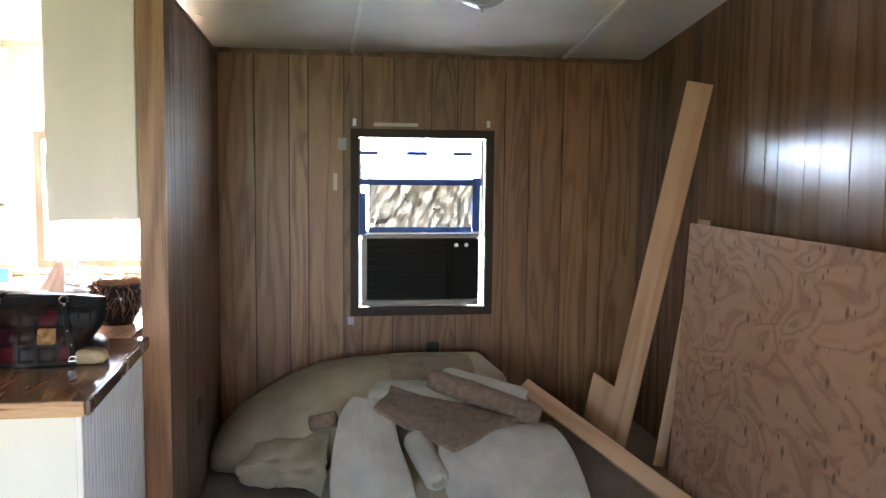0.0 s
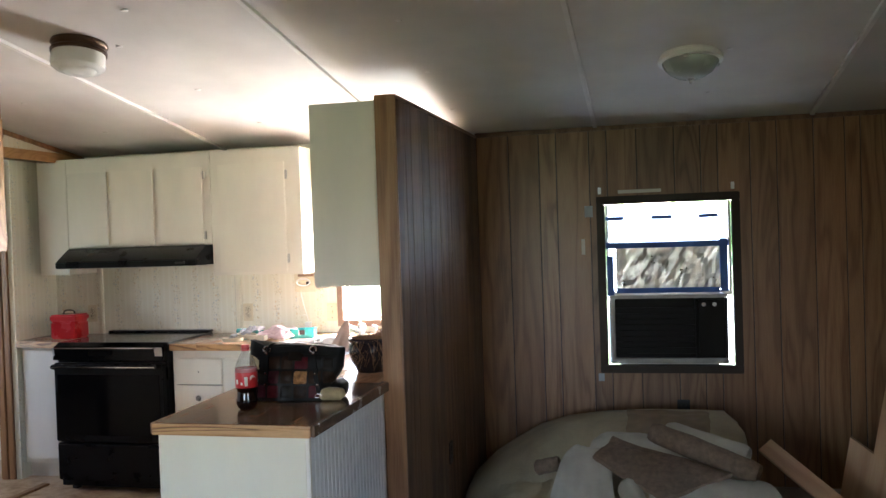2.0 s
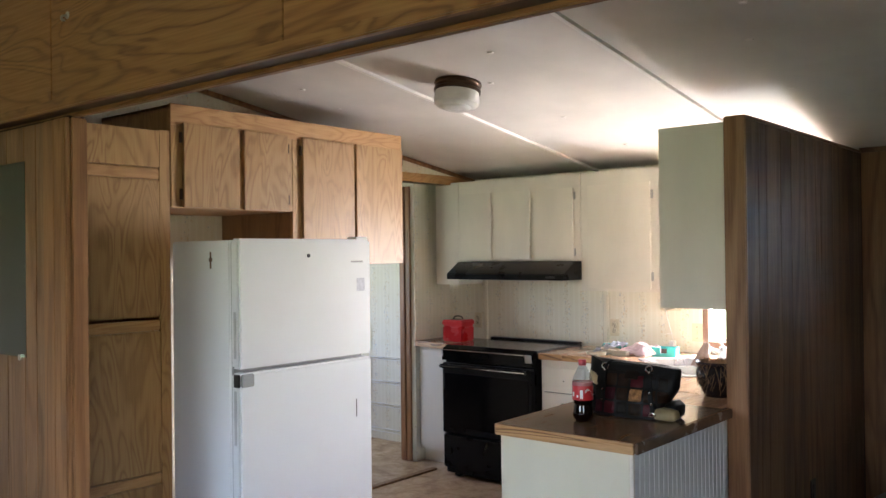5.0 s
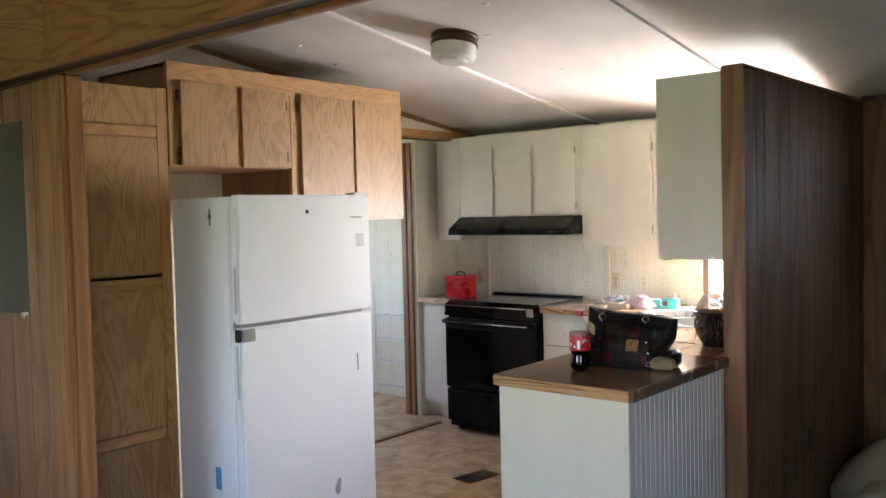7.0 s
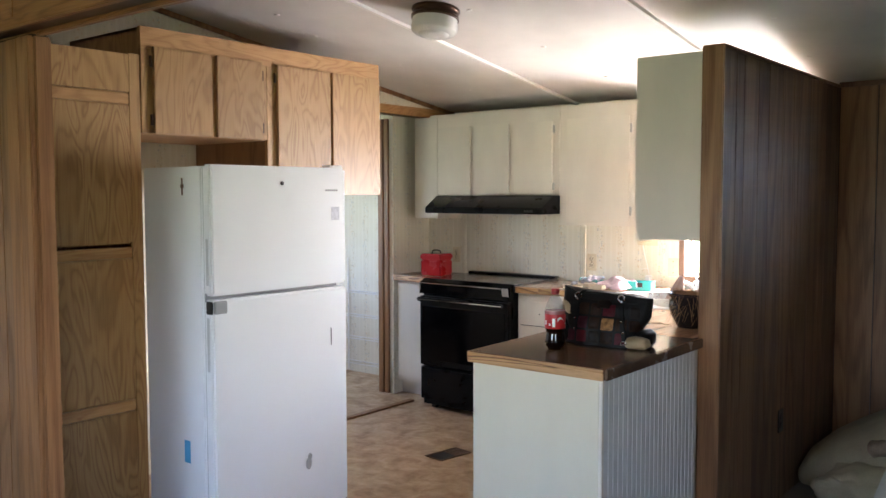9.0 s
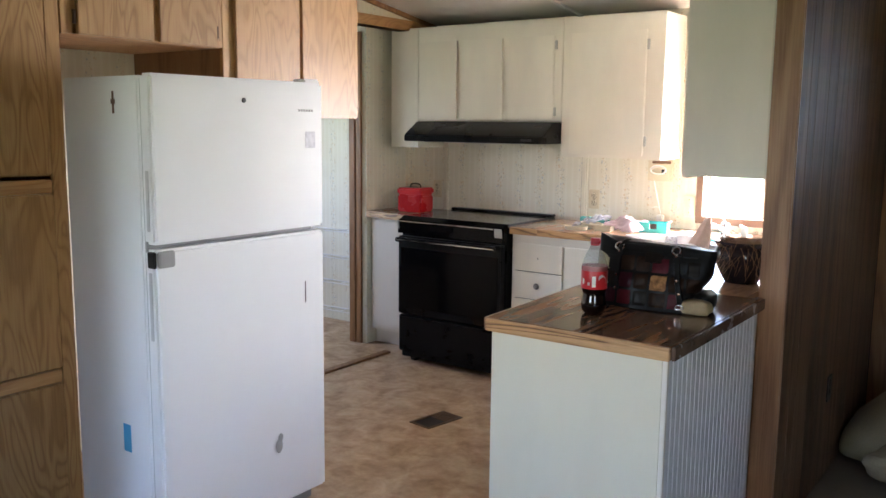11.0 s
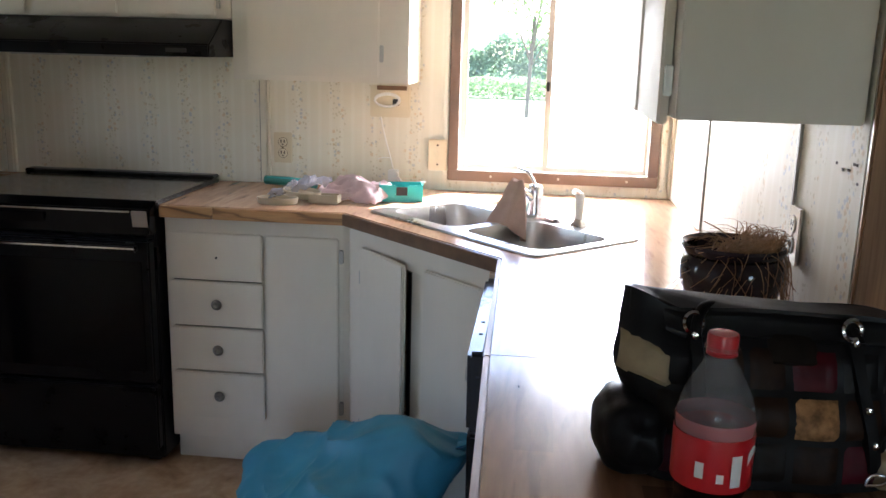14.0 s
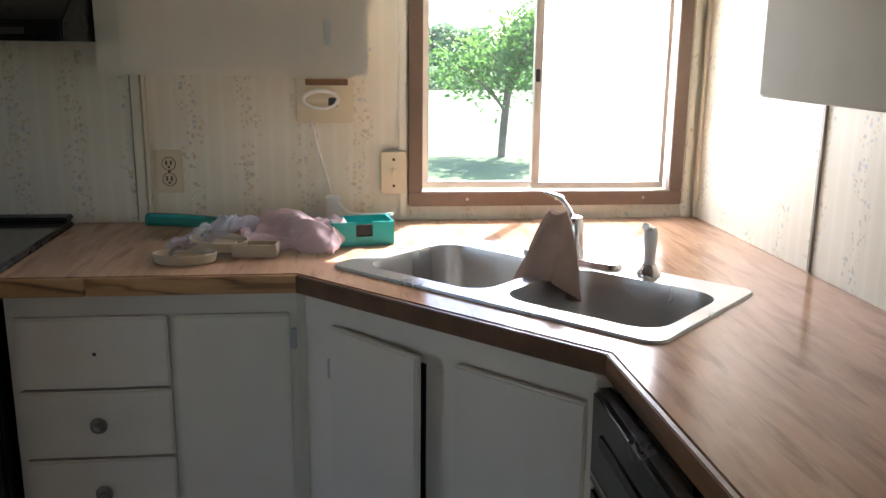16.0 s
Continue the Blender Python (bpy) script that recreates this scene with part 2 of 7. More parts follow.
COUNTER_X = laminate("butcher_block_laminate", (0.27, 0.150, 0.092), (0.52, 0.315, 0.185), (0.57, 0.37, 0.235), "x", 0)
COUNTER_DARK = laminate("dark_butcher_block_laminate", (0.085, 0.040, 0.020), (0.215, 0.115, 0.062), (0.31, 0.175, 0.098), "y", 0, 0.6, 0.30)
PINE = wood("pine_lumber", (0.38, 0.205, 0.095), (0.52, 0.31, 0.165), (0.58, 0.37, 0.21), "z", 6.0, 0.55, 0.1, 1.2, 0.3, 0.05)
PLYWOOD = plywood_material()
PLY_EDGE = plain("plywood_edge", (0.36, 0.23, 0.14), 0.7, 0, 0.4, 40, 0.3)
WALLPAPER = wallpaper_material()
VINYL = vinyl_floor_material()
CEILING = plain("painted_ceiling_board", (0.66, 0.625, 0.585), 0.75, 0, 0.16, 1.6, 0.35, 180)
BATTEN = plain("ceiling_batten", (0.73, 0.70, 0.66), 0.6, 0, 0.1)
WHITE_PAINT = plain("old_white_cabinet_paint", (0.77, 0.715, 0.615), 0.5, 0, 0.08, 4.0, 0.2, 90, (1, 1, 0.4))
BEAD = plain("white_beadboard", (0.76, 0.76, 0.74), 0.5, 0, 0.07, 5.0, 0.15, 90)
FRIDGE_WHITE = plain("fridge_enamel", (0.80, 0.805, 0.80), 0.34, 0, 0.012, 2.0, 0.10, 260, (1, 1, 1), 0.015)
GASKET = plain("grey_gasket", (0.32, 0.32, 0.31), 0.6)
BLACK_GLASS = plain("black_oven_glass", (0.003, 0.003, 0.0035), 0.14, 0, 0.2, 3, 0.0, gloss=0.14)
BLACK_ENAMEL = plain("black_enamel", (0.005, 0.005, 0.0055), 0.30, 0, 0.3, 5, 0.05, gloss=0.16)
CHROME = plain("chrome", (0.70, 0.70, 0.70), 0.15, 1.0, 0.06, 9, 0.02)
STEEL = plain("brushed_steel", (0.47, 0.47, 0.46), 0.33, 0.92, 0.12, 8, 0.10, 200, (1, 1, 0.1))
BROWN_METAL = plain("brown_window_frame", (0.17, 0.113, 0.080), 0.5, 0, 0.2)
ALUMINIUM = plain("dull_aluminium", (0.50, 0.49, 0.46), 0.42, 0.9, 0.15)
RED_PAINT = plain("red_enamel", (0.50, 0.018, 0.022), 0.30, 0, 0.15)
BRONZE = plain("bronze_lamp_metal", (0.075, 0.045, 0.026), 0.35, 0.8, 0.2)
IVORY = plain("ivory_plastic", (0.68, 0.60, 0.43), 0.4, 0, 0.06)
WHITE_PLASTIC = plain("white_plastic", (0.78, 0.77, 0.74), 0.4, 0, 0.05)
# Serves dark plastic parts and also sheets that stand in for shade.
DARK_PLASTIC_AND_SHADE = plain("dark_plastic_and_shade", (0.02, 0.018, 0.016), 0.45, 0, 0.2)
GLASS = glass_material("window_glass")
LAWN = plain("lawn_grass", (0.085, 0.14, 0.040), 0.9, 0, 0.45, 0.6, 0.4, 30)
SIDING = plain("pale_siding", (0.72, 0.70, 0.66), 0.6, 0, 0.1)


# ---- building helpers ----
def add_prism(bm, lo, hi, top=None, m=None):
    """A box from lo to hi; top: the four top heights at (x0,y0), (x1,y0), (x1,y1), (x0,y1)."""
    x0, y0, z0 = lo
    x1, y1, z1 = hi
    t = top or (z1, z1, z1, z1)
    pts = [(x0, y0, z0), (x1, y0, z0), (x1, y1, z0), (x0, y1, z0), (x0, y0, t[0]), (x1, y0, t[1]), (x1, y1, t[2]), (x0, y1, t[3])]
    v = [bm.verts.new(m @ Vector(p) if m else p) for p in pts]
    return [bm.faces.new([v[i] for i in q]) for q in ((3, 2, 1, 0), (4, 5, 6, 7), (0, 1, 5, 4), (1, 2, 6, 5), (2, 3, 7, 6), (3, 0, 4, 7))]


def finish(bm, name, material, parent=None, label="", smooth=False):
    bmesh.ops.recalc_face_normals(bm, faces=bm.faces[:])
    me = bpy.data.meshes.new(name)
    bm.to_mesh(me)
    bm.free()
    me.materials.append(material)
    if smooth:
        for p in me.polygons:
            p.use_smooth = True
        me.set_sharp_from_angle(angle=radians(38))
    ob = new(name, me)
    if parent:
        ob.parent = parent
    return tagged(ob, label)


def part(name, bm, material, parent, label="", smooth=False):
    return finish(bm, name, material, parent, label, smooth)


def box(name, parent, material, lo, hi, bevel=0.003, label="", m=None, top=None):
    bm = bmesh.new()
    add_prism(bm, lo, hi, top, m)
    if bevel:
        bmesh.ops.bevel(bm, geom=bm.edges[:], offset=bevel, segments=2, affect="EDGES", clamp_overlap=True)
    return finish(bm, name, material, parent, label, smooth=bevel > 0)


def thing(name, label, category, group="", place=(0, 0, 0), kind=""):
    ob = new(name)
    ob.empty_display_size = 0.1
    ob.location = place
    return tagged(ob, label, category, group, kind)


def lathe(name, parent, material, profile, m, label="", segments=28, close=False):
    """A turned shape: profile of (radius, height) about z."""
    bm = bmesh.new()
    rings = []
    for r, z in profile:
        rings.append([bm.verts.new(m @ Vector((r * math.cos(a), r * math.sin(a), z))) for a in (i * 2 * math.pi / segments for i in range(segments))])
    for a, b in zip(rings, rings[1:]):
        for i in range(segments):
            bm.faces.new((a[i], a[(i + 1) % segments], b[(i + 1) % segments], b[i]))
    if close:
        bm.faces.new(rings[0][::-1])
        bm.faces.new(rings[-1])
    return finish(bm, name, material, parent, label, True)


def tube(name, parent, material, points, radius, label="", bevel_res=3):
    cu = bpy.data.curves.new(name, "CURVE")
    cu.dimensions, cu.bevel_depth, cu.bevel_resolution, cu.resolution_u = "3D", radius, bevel_res, 5
    cu.use_fill_caps = True
    sp = cu.splines.new("NURBS")
    sp.points.add(len(points) - 1)
    for p, q in zip(sp.points, points):
        p.co = (*q, 1)
    sp.use_endpoint_u, sp.order_u = True, min(4, len(points))
    tmp = bpy.data.objects.new(name, cu)
    me = bpy.data.meshes.new_from_object(tmp)
    bpy.data.objects.remove(tmp)
    me.materials.clear()
    me.materials.append(material)
    for p in me.polygons:
        p.use_smooth = True
    ob = new(name, me)
    ob.parent = parent
    return tagged(ob, label)


# ---- plan ----
NORTH, EAST, WEST, SOUTH, FAR_WEST = 5.30, 2.27, -2.95, -2.60, -5.2
RIDGE, EAVE, SLOPE = 1.47, 2.145, 0.147
PART_W, PART_E, PART_END = -0.27, -0.155, 3.52


def partition_face(y):
    """The kitchen side of the partition, which leans in a little towards its free end."""
    return PART_W + 0.034 * max(0.0, (4.2 - y) / 0.68)



def ceiling_at(y):
    return EAVE + SLOPE * (NORTH - y) if y > RIDGE else EAVE + SLOPE * (NORTH - RIDGE) - SLOPE * (RIDGE - y)


def structure(ob, label, category):
    return tagged(ob, label, category, kind="structure")


# floor: the kitchen's vinyl and the rest
floor = structure(box("floor", None, VINYL, (FAR_WEST, SOUTH, -0.10), (EAST, NORTH, 0.0), 0), "tan mottled vinyl floor, scuffed and worn", "floor")
SUBFLOOR = plain("bare_subfloor", (0.23, 0.185, 0.135), 0.8, 0, 0.25, 3.0, 0.4, 70)
structure(box("floor_dining", None, SUBFLOOR, (PART_E, 1.60, -0.01), (EAST - 0.008, NORTH - 0.013, 0.003), 0), "bare grey-brown subfloor of the dining nook", "floor")
strip = structure(box("trim_threshold", None, TRIM, (-2.965, 3.83, -0.005), (-2.915, 4.79, 0.012), 0.004), "wooden threshold strip across the floor at the opening", "trim")

# sloping ceiling, its battens in the same mesh
bm = bmesh.new()
for y0, y1 in ((RIDGE, NORTH), (SOUTH, RIDGE)):
    z0, z1 = ceiling_at(y0 + (1e-4 if y0 == RIDGE else 0)), ceiling_at(y1)
    lowered = [(FAR_WEST - 0.1, y0, z0), (EAST + 0.12, y0, z0), (EAST + 0.12, y1, z1), (FAR_WEST - 0.1, y1, z1)]
    v = [bm.verts.new(p) for p in lowered] + [bm.verts.new((p[0], p[1], p[2] + 0.06)) for p in lowered]
    for q in ((3, 2, 1, 0), (4, 5, 6, 7), (0, 1, 5, 4), (1, 2, 6, 5), (2, 3, 7, 6), (3, 0, 4, 7)):
        bm.faces.new([v[i] for i in q])
ceiling = structure(finish(bm, "ceiling", CEILING), "sloping off-white ceiling boards with narrow battens", "ceiling")
for x in (-4.30, -3.08, -1.86, -0.64, 0.577, 1.79):
    bm = bmesh.new()
    z0, z1 = ceiling_at(RIDGE + 0.07), ceiling_at(NORTH)
    add_prism(bm, (x - 0.011, RIDGE + 0.07, z0 - 0.016), (x + 0.011, NORTH, z0), (z0, z0, z1, z1))
    for v in bm.verts:
        if v.co.y > 4 and v.co.z < z1 - 0.001 or v.co.y > 4 and v.co.z > z1 + 0.01:
            v.co.z = z1 - 0.016
    structure(finish(bm, "trim_ceiling_batten", BATTEN), "narrow white ceiling batten over a board joint", "trim")
for x in (-2.45, -1.27, -0.05, 1.2, 1.95):
    for y in (2.2, 3.1, 3.45, 4.1, 4.75):
        button = lathe("ceiling_button", None, BATTEN, [(0.0, 0.0), (0.013, 0.001), (0.016, 0.006)], pose(x + 0.13 * math.sin(9 * y + x), y, ceiling_at(y) - 0.007), segments=10)
        tagged(button, "small round fastener button on the ceiling", "fastener", "ceiling buttons")


def wall_with_holes(name, axis, at, thick, a0, a1, z0, z1, holes, material, label, slope=False):
    """A wall along x or y, with rectangular openings (a, b, low, high). slope: its top follows the ceiling."""
    cuts = sorted({a0, a1, *[h[0] for h in holes], *[h[1] for h in holes]} | ({RIDGE} if slope and a0 < RIDGE < a1 else set()))
    bm = bmesh.new()
    for p, q in zip(cuts, cuts[1:]):
        mid = (p + q) / 2
        zs = [(z0, None)]
        spans, low = [], z0
        for h in sorted((h for h in holes if h[0] < mid < h[1]), key=lambda h: h[2]):
            spans.append((low, h[2], False))
            low = h[3]
        spans.append((low, z1, True))
        for l, u, last in spans:
            if axis == "x":
                tops = None
                if u - l > 1e-4:
                    add_prism(bm, (p, at, l), (q, at + thick, u))
            else:
                tops = None
                if slope and last:
                    tp, tq = ceiling_at(p + 1e-5) + 0.03, ceiling_at(q - 1e-5) + 0.03
                    tops = (tp, tp, tq, tq)
                if u - l > 1e-4:
                    add_prism(bm, (at, p, l), (at + thick, q, u), tops)
    return structure(finish(bm, name, material), label, "wall")


KW = (-1.085, -0.335, 0.965, 1.665)   # kitchen window opening
DW = (0.60, 1.36, 0.69, 1.69)         # dining window opening
wall_north = wall_with_holes("wall_north", "x", NORTH, 0.11, FAR_WEST - 0.1, EAST + 0.12, -0.1, EAVE + 0.06, [KW, DW], WALLPAPER, "outer wall with floral wallpaper in the kitchen and dark panelling in the dining nook")
# EW and SW: openings added out of view for the living room lamps.
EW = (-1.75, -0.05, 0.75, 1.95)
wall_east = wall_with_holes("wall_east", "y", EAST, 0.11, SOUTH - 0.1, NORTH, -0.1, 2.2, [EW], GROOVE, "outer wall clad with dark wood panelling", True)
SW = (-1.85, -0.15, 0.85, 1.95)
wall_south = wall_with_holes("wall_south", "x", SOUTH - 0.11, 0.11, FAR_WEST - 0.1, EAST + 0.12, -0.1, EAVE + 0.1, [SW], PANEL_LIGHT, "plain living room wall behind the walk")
# The opening is added only to let the hall fill lamp in.
wall_far_west = wall_with_holes("wall_far_west", "y", FAR_WEST - 0.11, 0.11, SOUTH, NORTH, -0.1, 2.2, [(3.3, 4.3, 0.95, 1.85)], WALLPAPER, "far end wall with faded wallpaper", True)
wall_west = wall_with_holes("wall_west", "y", WEST - 0.08, 0.08, RIDGE + 0.10, NORTH, 0, 2.2, [(3.83, NORTH - 0.001, 0, 2.085)], WALLPAPER, "kitchen side wall with floral wallpaper and an opening", True)
wall_hall = wall_with_holes("wall_hall", "y", -3.32, 0.12, 4.88, NORTH, 0, 2.2, [], WALLPAPER, "short wallpapered wall return beside the stove", True)
bm = bmesh.new()
for y0, y1 in ((PART_END, 4.2), (4.2, NORTH)):
    for v in [q for f in add_prism(bm, (PART_W, y0, 0), (PART_E - 0.008, y1, 2.115)) for q in f.verts]:
        if v.co.x < PART_W + 0.001:
            v.co.x = partition_face(v.co.y)
wall_partition = structure(finish(bm, "wall_partition", GROOVE), "panelled partition between kitchen and dining nook", "wall")
bm = bmesh.new()
for y0, y1 in ((PART_END + 0.003, 3.822), (3.828, 4.2), (4.2, 4.642), (4.648, NORTH - 0.001)):
    for v in [q for f in add_prism(bm, (-1.0, y0, 0.915), (1.0, y1, 2.11)) for q in f.verts]:
        if abs(v.co.x) == 1.0:
            v.co.x = partition_face(v.co.y) - (0.004 if v.co.x < 0 else 0.0)
part("wallpaper_sheet", bm, WALLPAPER, wall_partition)
wall_post = structure(box("wall_post", None, GROOVE, (FAR_WEST, 1.50, 0), (-1.825, 1.56, 2.075), 0.001), "panelled wall stub under the oak ridge beam", "wall")

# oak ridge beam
# Underside in a darker brown than the veneer panels.
BEAM_DARK = plain("dark_beam_underside", (0.085, 0.040, 0.018), 0.5, 0, 0.3, 9, 0.2, 80)
beam = thing("trim_ridge_beam", "oak-veneered ridge beam with a darker lower edge", "beam", kind="structure")
top = ceiling_at(RIDGE + 1e-4)
for x0, x1 in ((FAR_WEST, -1.75), (-1.745, -0.53), (-0.525, 0.70), (0.705, EAST)):
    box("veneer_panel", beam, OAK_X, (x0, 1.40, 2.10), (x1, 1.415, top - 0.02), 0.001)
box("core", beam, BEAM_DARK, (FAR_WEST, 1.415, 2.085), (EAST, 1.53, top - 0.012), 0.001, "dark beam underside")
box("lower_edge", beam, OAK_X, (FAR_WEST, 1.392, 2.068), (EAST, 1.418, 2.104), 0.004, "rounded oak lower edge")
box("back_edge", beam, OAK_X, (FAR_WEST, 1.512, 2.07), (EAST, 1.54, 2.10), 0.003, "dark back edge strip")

# panelling
WIDTHS = (0.200, 0.187, 0.105, 0.197, 0.105, 0.174, 0.216, 0.149, 0.095, 0.180, 0.146, 0.197, 0.165, 0.082)


def panelling(wall, axis, face, outward, a0, a1, z0, ztop, holes, material, start=0, gap=0.006):
    a, k = a0, start
    while a < a1 - 0.01:
        b = min(a1, a + WIDTHS[k % len(WIDTHS)])
        if a1 - b < 0.03:
            b = a1
        k += 1
        segs = [(a + gap / 2, b - gap / 2, z0, None)]
        for h0, h1, hl, hh in holes:
            out = []
            for p, q, l, u in segs:
                if q <= h0 or p >= h1:
                    out.append((p, q, l, u))
                    continue
                if p < h0:
                    out.append((p, h0, l, u))
                if q > h1:
                    out.append((h1, q, l, u))
                out.append((max(p, h0), min(q, h1), l, hl))
                out.append((max(p, h0), min(q, h1), hh, u))
            segs = out
        for p, q, l, u in segs:
            if q - p < 0.006:
                continue
            t0, t1 = (u, u) if u is not None else (ztop(p), ztop(q))
            bm = bmesh.new()
            f0, f1 = sorted((face, face + outward * 0.008))
            if axis == "x":
                add_prism(bm, (p, f0, l), (q, f1, t0), (t0, t1, t1, t0))
            else:
                add_prism(bm, (f0, p, l), (f1, q, t0), (t0, t0, t1, t1))
            finish(bm, "plank", material, wall)
        a = b


FRAME_HOLE = (DW[0] - 0.03, DW[1] + 0.03, DW[2] - 0.03, DW[3] + 0.03)
box("groove_backing", wall_north, GROOVE, (PART_E - 0.008, NORTH - 0.004, 0), (DW[0], NORTH, EAVE), 0)
box("groove_backing", wall_north, GROOVE, (DW[1], NORTH - 0.004, 0), (EAST, NORTH, EAVE), 0)
box("groove_backing", wall_north, GROOVE, (DW[0], NORTH - 0.004, 0), (DW[1], NORTH, DW[2]), 0)
box("groove_backing", wall_north, GROOVE, (DW[0], NORTH - 0.004, DW[3]), (DW[1], NORTH, EAVE), 0)
panelling(wall_north, "x", NORTH - 0.004, -1, PART_E, EAST, 0.0, lambda a: EAVE - 0.002, [FRAME_HOLE], PANEL_LIGHT)
panelling(wall_east, "y", EAST, -1, 1.55, NORTH - 0.013, 0.0, lambda a: ceiling_at(a) - 0.003, [], PANEL_GLOSS, 4)
panelling(wall_east, "y", EAST, -1, SOUTH, 1.40, 0.0, lambda a: ceiling_at(a) - 0.003, [(EW[0] - 0.03, EW[1] + 0.03, EW[2] - 0.03, EW[3] + 0.03)], PANEL_DARK, 2)
panelling(wall_partition, "y", PART_E - 0.008, 1, PART_END + 0.002, NORTH - 0.013, 0.0, lambda a: 2.112, [], PANEL_DARK, 7, 0.004)
panelling(wall_post, "x", 1.50, -1, FAR_WEST, -1.985, 0.0, lambda a: 2.066, [], PANEL_LIGHT, 3)

# partition end trim, post trim, corner and crown strips
structure(box("trim_partition_end", None, TRIM, (PART_W + 0.030, PART_END - 0.016, 0), (PART_E + 0.008, PART_END, 2.125), 0.004), "varnished wood cap on the partition's end", "trim")
structure(box("trim_partition_top", None, TRIM, (PART_W + 0.028, PART_END, 2.115), (PART_E + 0.006, NORTH, 2.128), 0.003), "thin wood cap along the partition's top", "trim")
structure(box("trim_post_casing", None, TRIM, (-1.988, 1.482, 0), (-1.905, 1.50, 2.066), 0.004), "wood casing board on the wall stub", "trim")
structure(box("trim_post_casing", None, TRIM, (-1.901, 1.478, 0), (-1.812, 1.50, 2.066), 0.004), "wood casing board on the wall stub", "trim")
structure(box("trim_post_end", None, TRIM, (-1.825, 1.50, 0), (-1.808, 1.56, 2.066), 0.004), "wood end cap of the wall stub", "trim")
structure(box("trim_crown", None, PANEL_DARK, (PART_E, NORTH - 0.03, EAVE - 0.030), (EAST - 0.008, NORTH - 0.0125, EAVE - 0.002), 0.004), "dark wood strip where wall meets ceiling", "trim")
structure(box("trim_header", None, OAK_Y, (WEST - 0.09, 3.83, 2.085), (WEST + 0.012, NORTH - 0.002, 2.150), 0.004), "oak header trim above the kitchen opening", "trim")
bm = bmesh.new()
z0, z1 = ceiling_at(1.6), ceiling_at(NORTH)
add_prism(bm, (WEST, 1.6, z0 - 0.03), (WEST + 0.014, NORTH, z0), (z0 - 0.002, z0 - 0.002, z1 - 0.002, z1 - 0.002))
for v in bm.verts:
    if v.co.y > 4 and abs(v.co.z - (z0 - 0.03)) < 1e-4:
        v.co.z = z1 - 0.03
structure(finish(bm, "trim_gable", TRIM), "wood strip along the sloping wall top", "trim")
structure(box("trim_casing_hall", None, TRIM, (-3.335, 4.855, 0), (-3.285, 4.88, 2.085), 0.003), "wood door casing beside the stove", "trim")
structure(box("trim_casing_hall", None, TRIM, (-3.28, 4.862, 0), (-3.235, 4.88, 2.085), 0.003), "wood door casing beside the stove", "trim")
structure(box("trim_casing_opening", None, TRIM, (WEST - 0.085, 3.81, 0), (WEST + 0.008, 3.83, 2.085), 0.003), "wood jamb of the kitchen opening", "trim")


# ---- windows ----
def kitchen_window():
    w = thing("window_1", "sliding kitchen window in a brown metal frame", "window", kind="structure")
    x0, x1, z0, z1 = KW
    for n, lo, hi in (("window_frame", (x0 - 0.012, 5.272, z0 - 0.012), (x1 + 0.012, 5.312, z0 + 0.028)), ("window_frame", (x0 - 0.012, 5.272, z1 - 0.028), (x1 + 0.012, 5.312, z1 + 0.012)),
                      ("window_frame", (x0 - 0.012, 5.272, z0 + 0.028), (x0 + 0.026, 5.312, z1 - 0.028)), ("window_frame", (x1 - 0.026, 5.272, z0 + 0.028), (x1 + 0.012, 5.312, z1 - 0.028))):
        box(n, w, BROWN_METAL, lo, hi, 0.003)
    m = -0.742
    a0, a1, b0, b1 = x0 + 0.026, x1 - 0.026, z0 + 0.028, z1 - 0.028
    for nm, s0, s1, y, mat_ in (("fixed_sash", a0, m + 0.012, 5.345, PALE_SASH), ("sliding_sash", m - 0.004, a1, 5.322, PALE_SASH)):
        sash = box(nm, w, mat_, (s0, y, b0), (s1, y + 0.016, b0 + 0.018), 0.002)
        box("sash_rail", sash, mat_, (s0, y, b1 - 0.018), (s1, y + 0.016, b1), 0.002)
        box("sash_stile", sash, mat_, (s0, y, b0 + 0.018), (s0 + 0.022, y + 0.016, b1 - 0.018), 0.002)
        box("sash_stile", sash, mat_, (s1 - 0.014, y, b0 + 0.018), (s1, y + 0.016, b1 - 0.018), 0.002)
        p = box("pane", sash, GLARE_GLASS, (s0 + 0.010, y + 0.006, b0 + 0.012), (s1 - 0.010, y + 0.009, b1 - 0.012), 0)
        p.visible_shadow = False
    box("latch", w, DARK_PLASTIC_AND_SHADE, (m - 0.002, 5.314, 1.29), (m + 0.010, 5.324, 1.325), 0.002)
    film = box("film", w, FILM, (m + 0.014, 5.352, b0 + 0.005), (a1 - 0.002, 5.3535, b1 - 0.005), 0, "milky plastic film over half the window")
    for i in range(3):
        lathe("screw", w, ALUMINIUM, [(0.0, 0.003), (0.004, 0.002), (0.005, 0)], pose(x0 + 0.15 + 0.25 * i, 5.272, z0 + 0.008, 90, 0, 0), segments=8)
    # jamb strip on the wall beside it
    structure(box("trim_window_strip", None, WALLPAPER, (-1.122, 5.286, 0.915), (-1.10, 5.30, 2.1), 0.003), "narrow papered joint strip beside the window", "trim")
    structure(box("trim_window_strip", None, WALLPAPER, (-0.318, 5.286, 0.915), (-0.296, 5.30, 2.1), 0.003), "narrow papered joint strip beside the window", "trim")


